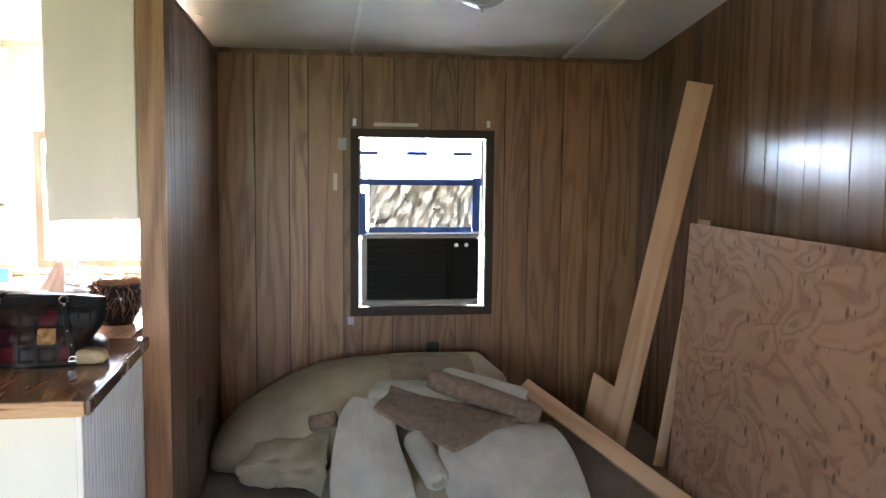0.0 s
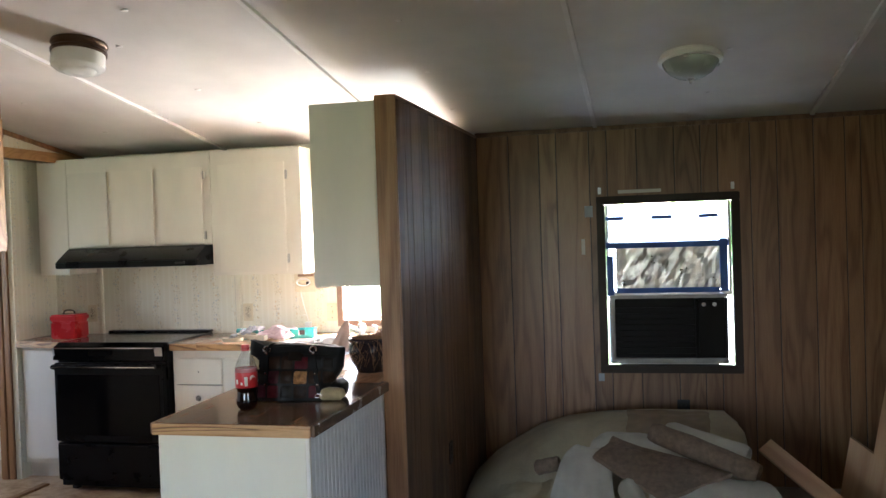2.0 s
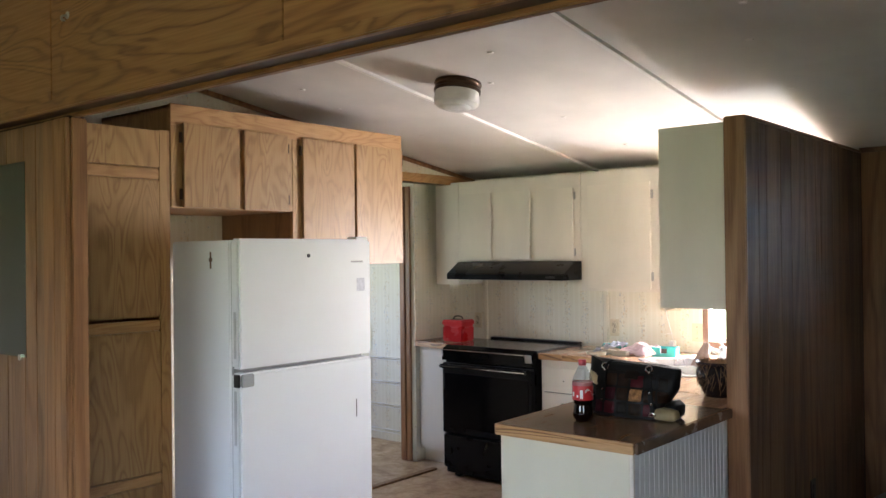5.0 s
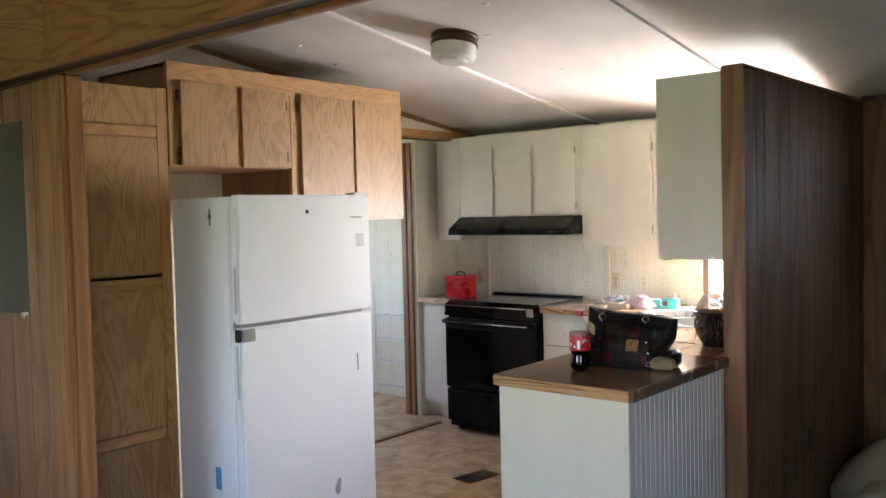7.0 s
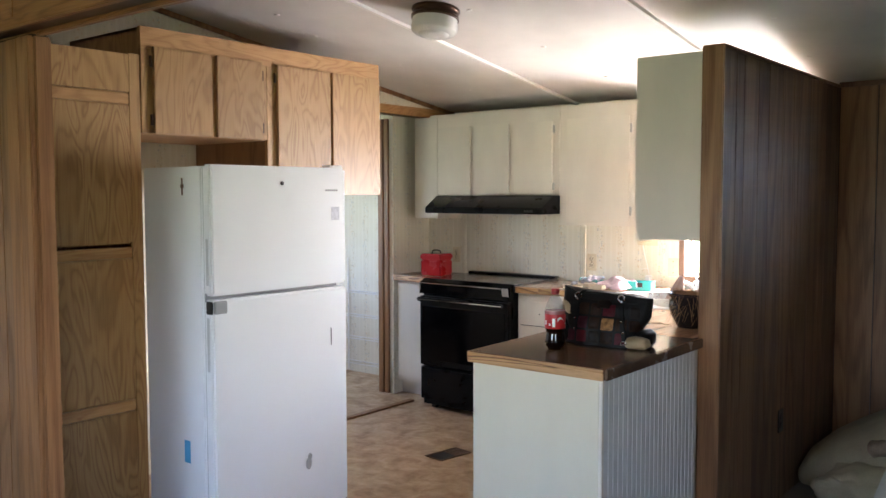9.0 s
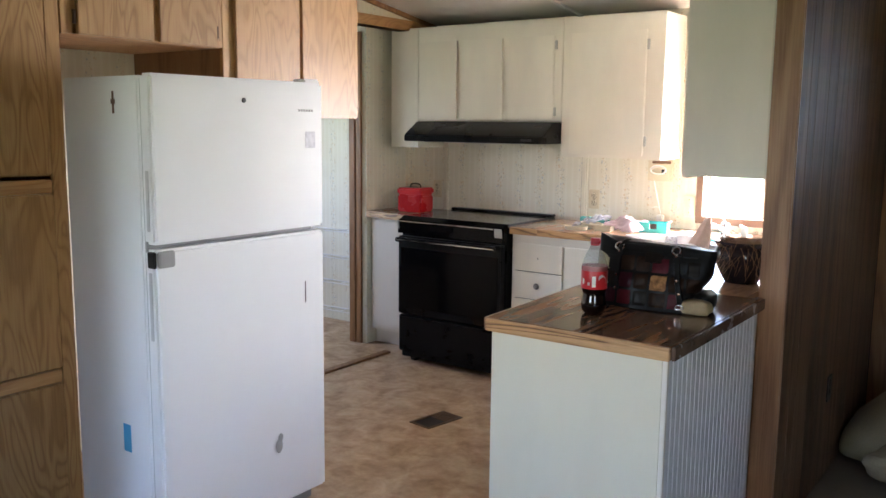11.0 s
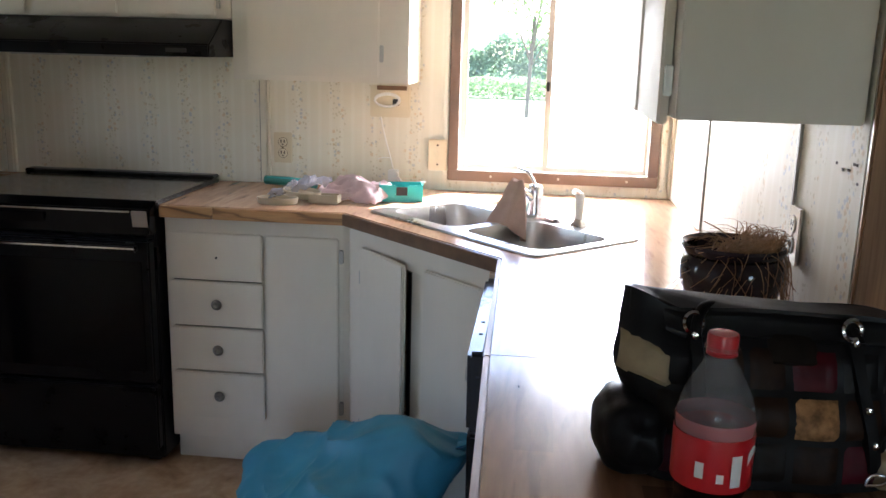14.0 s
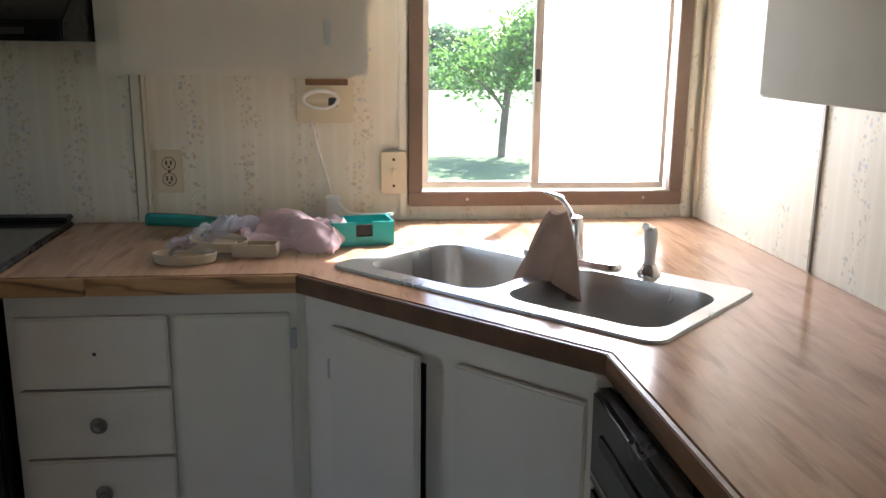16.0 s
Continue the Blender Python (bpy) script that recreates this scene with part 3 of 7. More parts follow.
def film_material(name, color, share, spread=0.1):
    m, nt, b = nodes_of(name, 0.5)
    tr, tl, mx = nt.nodes.new("ShaderNodeBsdfTranslucent"), nt.nodes.new("ShaderNodeBsdfTransparent"), nt.nodes.new("ShaderNodeMixShader")
    v, _ = spot(nt)
    tr.inputs[0].default_value = (*color, 1)
    nt.links.new(ramp(nt, tex_noise(nt, v, 9, 3.0), [(0.3, (share,)), (0.7, (min(1.0, share + spread),))]), mx.inputs[0])
    nt.links.new(tl.outputs[0], mx.inputs[1])
    nt.links.new(tr.outputs[0], mx.inputs[2])
    nt.links.new(mx.outputs[0], nt.nodes["Material Output"].inputs[0])
    return m


# Trace of white translucency put into the panes to stand for glare.
GLARE_GLASS = film_material("glare_veil_window_glass", (0.95, 0.96, 0.94), 0.001, 0.003)
PALE_SASH = plain("pale_sash_metal", (0.55, 0.50, 0.44), 0.45, 0.2, 0.15)
FILM = film_material("milky_film", (0.95, 0.94, 0.90), 0.16)
# Made-up diffuser for the dining window: scatters the sun, reads as white sky.
SUN_DIFFUSER = film_material("sun_diffuser_sheet", (0.62, 0.68, 0.72), 0.9)
SHEET = film_material("clear_plastic_sheet", (0.34, 0.36, 0.38), 0.75)
BLUE_TAPE = plain("blue_masking_tape", (0.03, 0.10, 0.36), 0.6, 0, 0.2)
FOIL = plain("crinkled_silver_foil", (0.72, 0.70, 0.66), 0.34, 0.75, 0.15, 12, 0.1)
kitchen_window()


def crinkle(name, parent, material, x0, x1, z0, z1, y, depth, seed, label, nx=40, nz=20):
    bm = bmesh.new()
    grid = []
    for j in range(nz + 1):
        row = []
        for i in range(nx + 1):
            x, z = x0 + (x1 - x0) * i / nx, z0 + (z1 - z0) * j / nz
            d = noise.noise(Vector((x * 34 + 4 * noise.noise(Vector((x * 9, z * 9, seed))), z * 9, seed))) + 0.5 * abs(noise.noise(Vector((x * 60, z * 26, seed + 3))))
            row.append(bm.verts.new((x, y + depth * d, z)))
        grid.append(row)
    for j in range(nz):
        for i in range(nx):
            bm.faces.new((grid[j][i], grid[j][i + 1], grid[j + 1][i + 1], grid[j + 1][i]))
    return part(name, bm, material, parent, label)


def dining_window():
    w = thing("window_2", "dining window in a dark frame with foil, tape and an air conditioner", "window", kind="structure")
    x0, x1, z0, z1 = DW
    for lo, hi in (((x0 - 0.03, 5.272, z0 - 0.03), (x1 + 0.03, 5.315, z0 + 0.018)), ((x0 - 0.03, 5.272, z1 - 0.018), (x1 + 0.03, 5.315, z1 + 0.03)),
                   ((x0 - 0.03, 5.272, z0 + 0.018), (x0 + 0.018, 5.315, z1 - 0.018)), ((x1 - 0.018, 5.272, z0 + 0.018), (x1 + 0.03, 5.315, z1 - 0.018))):
        box("window_frame", w, FRAME_DARK, lo, hi, 0.004)
    box("sash_rail", w, ALUMINIUM, (x0 + 0.018, 5.335, 1.115), (x1 - 0.018, 5.365, 1.145), 0.003)
    box("sash_stile", w, ALUMINIUM, (x0 + 0.018, 5.335, 1.145), (x0 + 0.034, 5.36, z1 - 0.018), 0.002)
    box("sash_stile", w, ALUMINIUM, (x1 - 0.034, 5.335, 1.145), (x1 - 0.018, 5.36, z1 - 0.018), 0.002)
    p = box("pane", w, GLASS, (x0 + 0.02, 5.352, 1.14), (x1 - 0.02, 5.355, z1 - 0.018), 0)
    p.visible_shadow = False
    crinkle("plastic_sheet", w, SHEET, x0 + 0.02, x1 - 0.03, 1.42, 1.60, 5.335, 0.007, 5, "crumpled clear plastic sheet")
    crinkle("foil", w, FOIL, x0 + 0.075, x1 - 0.07, 1.155, 1.425, 5.325, 0.012, 1, "crumpled silver foil sheet", 30, 9)
    box("tape", w, BLUE_TAPE, (x0 + 0.02, 5.318, 1.405), (x1 - 0.03, 5.321, 1.44), 0, "strip of blue masking tape")
    box("tape", w, BLUE_TAPE, (x1 - 0.085, 5.316, 1.14), (x1 - 0.04, 5.319, 1.45), 0, "strip of blue masking tape")
    box("tape", w, BLUE_TAPE, (x0 + 0.022, 5.316, 1.12), (x0 + 0.06, 5.319, 1.36), 0, "strip of blue masking tape")
    box("tape", w, BLUE_TAPE, (x0 + 0.075, 5.316, 1.135), (x1 - 0.09, 5.319, 1.165), 0, "strip of blue masking tape")
    for a, b in ((0.02, 0.13), (0.29, 0.41), (0.56, 0.67)):
        box("tape", w, BLUE_TAPE, (x0 + a, 5.322, 1.575), (x0 + b, 5.325, 1.597), 0, "short strip of blue masking tape")
    # Sheets added so that no sun strips fall on the carpet pile.
    box("film", w, SUN_DIFFUSER, (x0 + 0.02, 5.372, 1.13), (x1 - 0.02, 5.3735, z1 - 0.02), 0, "added diffuser sheet outside the sash")
    for a, b in ((x0 + 0.02, x0 + 0.034), (1.30, x1 - 0.02)):
        box("film", w, SUN_DIFFUSER, (a, 5.372, z0 + 0.02), (b, 5.3735, 1.13), 0, "added diffuser sheet beside the air conditioner")
    # curtain-rod brackets
    for x in (0.592, 1.352):
        br = box("curtain_bracket", None, WHITE_PLASTIC, (x - 0.009, 5.262, 1.735), (x + 0.009, 5.288, 1.775), 0.002)
        tagged(br, "small white curtain-rod bracket screwed above the window", "bracket", "curtain brackets")


FRAME_DARK = plain("dark_window_frame", (0.035, 0.023, 0.015), 0.5, 0, 0.3, gloss=0.2)
dining_window()


def air_conditioner():
    a = thing("air_conditioner", "old dark window air conditioner with a louvred grille", "air conditioner", place=(0, 0, 0))
    x0, x1, z0, z1 = 0.632, 1.308, 0.718, 1.125
    box("body", a, ALUMINIUM, (x0 + 0.01, 5.30, z0 + 0.01), (x1 - 0.01, 5.75, z1 - 0.01), 0.006)
    for lo, hi in (((x0, 5.268, z0), (x1, 5.30, z0 + 0.032)), ((x0, 5.268, z1 - 0.02), (x1, 5.30, z1)), ((x0, 5.268, z0 + 0.032), (x0 + 0.030, 5.30, z1 - 0.02)), ((x1 - 0.014, 5.268, z0 + 0.032), (x1, 5.30, z1 - 0.02)), ((1.125, 5.268, z0 + 0.032), (1.142, 5.30, z1 - 0.02))):
        box("front_frame", a, AC_GREY if lo[2] == z0 or lo[0] == x0 else AC_DARK, lo, hi, 0.004)
    box("grille_back", a, AC_DARK, (x0 + 0.03, 5.294, z0 + 0.032), (x1 - 0.014, 5.302, z1 - 0.02), 0)
    for i in range(9):
        z = z0 + 0.05 + i * 0.034
        box("louvre", a, AC_DARK, (x0 + 0.032, 5.276, z), (1.123, 5.293, z + 0.010), 0.002)
    box("control_panel", a, AC_DARK, (1.145, 5.280, z0 + 0.06), (x1 - 0.018, 5.295, z1 - 0.03), 0.003)
    for i in range(2):
        lathe("knob", a, ALUMINIUM, [(0.0, 0.014), (0.010, 0.014), (0.012, 0.0)], pose(1.175 + 0.06 * i, 5.281, 1.065, 90, 0, 0), segments=14)
    box("support_bracket", a, ALUMINIUM, (x0 + 0.05, 5.36, z0 - 0.045), (x1 - 0.05, 5.70, z0 + 0.012), 0.003)


AC_GREY = plain("tarnished_grey_trim", (0.20, 0.19, 0.17), 0.4, 0.5, 0.3)
AC_DARK = plain("dark_brown_grille", (0.007, 0.006, 0.005), 0.5, 0, 0.3, gloss=0.10)
air_conditioner()


# ---- kitchen base cabinets and worktop ----
def door_panel(parent, lo, hi, name="door", material=None, bevel=0.004, m=None, label=""):
    return box(name, parent, material or WHITE_PAINT, lo, hi, bevel, label, m)

WORN_METAL = plain("worn_knob_metal", (0.24, 0.22, 0.19), 0.42, 0.8, 0.35, 60)


def knob(parent, m):
    lathe("knob", parent, WORN_METAL, [(0.0, 0.020), (0.006, 0.0205), (0.009, 0.0225), (0.0165, 0.018), (0.0185, 0.013), (0.010, 0.008), (0.008, 0.0)], m, "round worn metal knob", 18)


def drawer_cabinet():
    c = thing("drawer_cabinet", "white-painted base cabinet with four drawers and a door", "cabinet", "kitchen cabinets")
    box("body", c, WHITE_PAINT, (-1.975, 4.745, 0.10), (-1.372, 5.29, 0.875), 0.002)
    box("toe_kick", c, WHITE_PAINT, (-1.975, 4.79, 0), (-1.372, 4.81, 0.10), 0.001)
    # Dark sheet painted in place of the shade between drawer fronts.
    box("drawer_opening", c, DARK_PLASTIC_AND_SHADE, (-1.950, 4.7415, 0.19), (-1.650, 4.7446, 0.815), 0, "dark sheet for the shade behind the drawers")
    zs = ((0.667, 0.824), (0.508, 0.661), (0.350, 0.502), (0.180, 0.344))
    for i, (a, b) in enumerate(zs):
        d = door_panel(c, (-1.957, 4.724, a), (-1.642, 4.744, b), "drawer_front")
        if i:
            knob(d, pose(-1.795, 4.726, (a + b) / 2 + 0.002, 90, 0, 0))
        else:
            lathe("screw_hole", d, DARK_PLASTIC_AND_SHADE, [(0.0, 0.001), (0.004, 0.0015), (0.0045, 0)], pose(-1.795, 4.7245, 0.744, 90, 0, 0), segments=8)
    d = door_panel(c, (-1.628, 4.724, 0.165), (-1.388, 4.744, 0.824))
    for z in (0.24, 0.765):
        box("hinge", d, ALUMINIUM, (-1.387, 4.728, z - 0.022), (-1.374, 4.746, z + 0.022), 0.002)


drawer_cabinet()
DIAG = Matrix.Translation((-1.364, 4.735, 0)) @ Matrix.Rotation(math.atan2(4.205 - 4.735, -0.850 + 1.364), 4, "Z")
DIAG_L = math.hypot(4.205 - 4.735, -0.850 + 1.364)


def sink_cabinet():
    c = thing("sink_cabinet", "white-painted diagonal corner sink cabinet with ajar doors", "cabinet", "kitchen cabinets")
    box("face_frame", c, WHITE_PAINT, (0.0, 0.012, 0.79), (DIAG_L, 0.032, 0.875), 0.001, m=DIAG)
    box("face_frame", c, WHITE_PAINT, (0.0, 0.012, 0.10), (DIAG_L, 0.032, 0.17), 0.001, m=DIAG)
    for a, b in ((0.0, 0.125), (0.347, 0.455), (0.698, DIAG_L)):
        box("face_frame", c, WHITE_PAINT, (a, 0.012, 0.17), (b, 0.032, 0.79), 0.001, m=DIAG)
    # Dark sheet gives the cabinet's inside its shade by colour.
    box("inside_back", c, DARK_PLASTIC_AND_SHADE, (0.0, 0.25, 0.02), (DIAG_L, 0.27, 0.68), 0, "dark sheet for the shade inside the cabinet", m=DIAG)
    box("toe_kick", c, WHITE_PAINT, (0.0, 0.07, 0), (DIAG_L, 0.085, 0.10), 0.001, m=DIAG)
    box("filler_stile", c, WHITE_PAINT, (-1.373, 4.746, 0.10), (-1.345, 4.80, 0.875), 0.001)
    box("filler_stile", c, WHITE_PAINT, (-0.872, 4.182, 0.10), (-0.846, 4.225, 0.875), 0.001)
    for a, b, swing, hinge in ((0.100, 0.364, -5, 0), (0.437, 0.712, -0.6, 1)):
        pivot = Matrix.Translation((a if hinge == 0 else b, 0.006, 0)) @ Matrix.Rotation(radians(swing if hinge == 0 else -swing), 4, "Z")
        off = 0 if hinge == 0 else -(b - a)
        d = door_panel(c, (off, -0.018, 0.15), (off + b - a, 0.0, 0.818), m=DIAG @ pivot)
        for z in (0.22, 0.72):
            box("hinge", d, ALUMINIUM, (off + (-0.012 if hinge == 0 else b - a), -0.014, z - 0.022), (off + (0.0 if hinge == 0 else b - a + 0.012), 0.002, z + 0.022), 0.002, m=DIAG @ pivot)


sink_cabinet()


DISH_PANEL = plain("dishwasher_panel_plastic", (0.012, 0.012, 0.013), 0.22, 0, 0.3, 10, 0.05)


def dishwasher():
    d = thing("dishwasher", "black built-in dishwasher with its door slightly ajar", "dishwasher", "appliances")
    box("tub", d, BLACK_ENAMEL, (-0.845, 3.60, 0.02), (-0.30, 4.18, 0.87), 0.003)
    tilt = Matrix.Translation((-0.842, 0, 0.10)) @ Matrix.Rotation(radians(-0.6), 4, "Y")
    door = box("door", d, BLACK_ENAMEL, (-0.028, 3.605, 0.0), (0.004, 4.175, 0.60), 0.006, m=tilt)
    cp = box("control_panel", d, DISH_PANEL, (-0.030, 3.605, 0.605), (0.006, 4.175, 0.768), 0.008, m=tilt)
    box("handle_recess", cp, BLACK_GLASS, (-0.0335, 3.93, 0.690), (-0.029, 4.12, 0.712), 0.002, m=tilt)
    box("trim_line", cp, ALUMINIUM, (-0.032, 3.62, 0.625), (-0.0295, 4.16, 0.630), 0, m=tilt)
    lathe("dial", cp, ALUMINIUM, [(0.0, 0.010), (0.014, 0.009), (0.018, 0.0)], tilt @ pose(-0.030, 3.70, 0.69, 0, -90, 0), segments=18)
    for y in (3.72, 3.80):
        lathe("screw", cp, DARK_PLASTIC_AND_SHADE, [(0.0, 0.001), (0.004, 0.0008), (0.005, 0.0)], tilt @ pose(-0.012, y, 0.768), segments=10)
    box("toe_panel", d, BLACK_ENAMEL, (-0.82, 3.605, 0.0), (-0.80, 4.175, 0.10), 0.002)


dishwasher()


def peninsula():
    c = thing("peninsula_cabinet", "cream-painted peninsula base cabinet with a white beadboard side", "cabinet", "kitchen cabinets")
    box("body", c, WHITE_PAINT, (-0.79, 2.685, 0.0), (-0.255, 3.595, 0.875), 0.002)
    box("end_panel", c, END_PAINT, (-0.795, 2.672, 0.0), (-0.250, 2.684, 0.875), 0.002, "flat cream-painted end panel")
    box("corner_strip", c, WHITE_PAINT, (-0.250, 2.668, 0.0), (-0.236, 2.684, 0.875), 0.002)
    n = 22
    for i in range(n):
        a = 2.686 + (PART_END - 0.018 - 2.686) * i / n
        b = 2.686 + (PART_END - 0.018 - 2.686) * (i + 1) / n
        box("bead_board", c, BEAD, (-0.250, a + 0.001, 0.0), (-0.240, b - 0.001, 0.868), 0.003)
    for a, b in ((2.72, 3.12), (3.16, 3.56)):
        d = door_panel(c, (-0.812, a, 0.16), (-0.792, b, 0.83))
        knob(d, pose(-0.812, b - 0.05, 0.62, 0, -90, 0))


END_PAINT = plain("cream_end_panel_paint", (0.72, 0.67, 0.52), 0.55, 0, 0.07, 3.0, 0.2, 120, (1, 1, 0.3))
peninsula()


def corner_cabinet_left():
    c = thing("base_cabinet", "narrow white-painted base cabinet beside the stove", "cabinet", "kitchen cabinets")
    box("body", c, WHITE_PAINT, (-3.196, 4.925, 0.10), (-2.765, 5.29, 0.875), 0.002)
    box("toe_kick", c, WHITE_PAINT, (-3.196, 4.975, 0), (-2.765, 4.995, 0.10), 0.001)
    door_panel(c, (-3.18, 4.905, 0.13), (-2.79, 4.924, 0.85))


corner_cabinet_left()


def slab(name, outline, z0, z1, material, parent=None, hole=None, label=""):
    bm = bmesh.new()
    vs = [bm.verts.new((x, y, z1)) for x, y in outline]
    edges = [bm.edges.new((vs[i], vs[(i + 1) % len(vs)])) for i in range(len(vs))]
    if hole:
        hs = [bm.verts.new((x, y, z1)) for x, y in hole]
        edges += [bm.edges.new((hs[i], hs[(i + 1) % len(hs)])) for i in range(len(hs))]
        bmesh.ops.triangle_fill(bm, use_beauty=True, edges=edges)
    else:
        bm.faces.new(vs)
    r = bmesh.ops.extrude_face_region(bm, geom=bm.faces[:])
    for v in r["geom"]:
        if isinstance(v, bmesh.types.BMVert):
            v.co.z = z0
    return finish(bm, name, material, parent, label)


SINK_O = Vector((-1.300, 4.772, 0))
SU, SV = Vector((0.698, -0.716, 0)).normalized(), Vector((0.716, 0.698, 0)).normalized()


def sink_xy(u, v):
    p = SINK_O + SU * u + SV * v
    return (p.x, p.y)


TOP = 0.914
worktop = thing("worktop", "butcher-block laminate worktop with a wood edge band round the corner sink", "worktop")
hole = [sink_xy(*p) for p in ((0.03, 0.05), (0.76, 0.05), (0.76, 0.37), (0.03, 0.37))]
slab("corner_slab", [(-1.978, 5.285), (-1.978, 4.722), (-1.366, 4.722), (-0.842, 4.200), (-0.830, 3.472), (-0.272, 3.472), (-0.272, 5.285)], TOP - 0.038, TOP, COUNTER_Y, worktop, hole)
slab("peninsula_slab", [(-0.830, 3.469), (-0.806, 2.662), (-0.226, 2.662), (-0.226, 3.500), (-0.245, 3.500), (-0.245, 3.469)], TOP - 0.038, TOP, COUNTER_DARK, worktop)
slab("side_slab", [(-3.198, 5.285), (-3.198, 4.885), (-2.762, 4.81), (-2.762, 5.285)], TOP - 0.038, TOP, COUNTER_X, worktop)
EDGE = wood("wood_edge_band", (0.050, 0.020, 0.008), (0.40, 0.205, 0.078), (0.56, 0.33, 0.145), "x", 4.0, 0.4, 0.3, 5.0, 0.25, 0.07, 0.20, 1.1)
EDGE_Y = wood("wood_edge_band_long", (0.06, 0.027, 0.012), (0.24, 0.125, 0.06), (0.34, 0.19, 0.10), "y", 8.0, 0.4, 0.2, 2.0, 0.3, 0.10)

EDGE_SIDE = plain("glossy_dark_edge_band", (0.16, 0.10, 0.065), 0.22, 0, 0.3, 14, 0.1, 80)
# Diagonal band: the shade on this front is put into its darker brown.
EDGE_DIAGONAL = plain("shaded_wood_edge_band", (0.15, 0.078, 0.038), 0.4, 0, 0.35, 22, 0.2, 90)


def edge(p, q, material):
    d = Vector((q[0] - p[0], q[1] - p[1], 0))
    m = Matrix.Translation((p[0], p[1], 0)) @ Matrix.Rotation(math.atan2(d.y, d.x), 4, "Z")
    box("edge_band", worktop, material, (0.0, -0.012, TOP - 0.040), (d.length, -0.0005, TOP - 0.002), 0.002, m=m)


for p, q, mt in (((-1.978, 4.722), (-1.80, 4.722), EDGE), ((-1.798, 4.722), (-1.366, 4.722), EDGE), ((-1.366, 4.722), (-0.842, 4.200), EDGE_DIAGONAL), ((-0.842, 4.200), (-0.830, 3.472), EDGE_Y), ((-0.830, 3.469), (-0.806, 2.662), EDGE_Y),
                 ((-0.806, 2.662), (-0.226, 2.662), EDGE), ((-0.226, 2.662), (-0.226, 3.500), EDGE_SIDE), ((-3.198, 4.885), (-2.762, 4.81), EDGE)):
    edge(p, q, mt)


def rounded(u0, u1, v0, v1, r, n=6):
    pts = []
    for cu, cv, a0 in ((u1 - r, v1 - r, 0), (u0 + r, v1 - r, 90), (u0 + r, v0 + r, 180), (u1 - r, v0 + r, 270)):
        for i in range(n + 1):
            a = radians(a0 + 90 * i / n)
            pts.append((cu + r * math.cos(a), cv + r * math.sin(a)))
    return pts


def kitchen_sink():
    s = thing("kitchen_sink", "double-bowl stainless steel sink set diagonally in the worktop", "sink")
    outer = rounded(0.0, 0.775, 0.0, 0.42, 0.03)
    bowls = (rounded(0.05, 0.375, 0.045, 0.335, 0.06), rounded(0.415, 0.745, 0.045, 0.335, 0.06))
    bm = bmesh.new()
    z = TOP + 0.006
    edges = []
    for loop in (outer, *bowls):
        vs = [bm.verts.new((*sink_xy(u, v), z)) for u, v in loop]
        edges += [bm.edges.new((vs[i], vs[(i + 1) % len(vs)])) for i in range(len(vs))]
    bmesh.ops.triangle_fill(bm, use_beauty=True, edges=edges)
    low = [bm.verts.new((*sink_xy(u * 1.006 - 0.002, v * 1.01 - 0.002), TOP + 0.0005)) for u, v in outer]
    bm.verts.ensure_lookup_table()
    for i in range(len(outer)):
        j = (i + 1) % len(outer)
        bm.faces.new((bm.verts[i], bm.verts[j], low[j], low[i]))
    part("rim", bm, STEEL, s, smooth=True)
    for loop in bowls:
        bm = bmesh.new()
        cu, cv = sum(p[0] for p in loop) / len(loop), sum(p[1] for p in loop) / len(loop)
        rings = []
        for k, dz in ((1.0, 0.006), (0.985, -0.006), (0.96, -0.06), (0.93, -0.13), (0.86, -0.155), (0.60, -0.160), (0.12, -0.164)):
            rings.append([bm.verts.new((*sink_xy(cu + (u - cu) * k, cv + (v - cv) * k), TOP + dz)) for u, v in loop])
        for a, b in zip(rings, rings[1:]):
            for i in range(len(a)):
                bm.faces.new((a[i], a[(i + 1) % len(a)], b[(i + 1) % len(a)], b[i]))
        bm.faces.new(rings[-1])
        part("bowl", bm, STEEL, s, smooth=True)
        lathe("drain", s, CHROME, [(0.0, 0.001), (0.02, 0.0), (0.036, 0.004), (0.042, 0.0035)], Matrix.Translation((*sink_xy(cu, cv), TOP - 0.1635)), segments=20)


kitchen_sink()


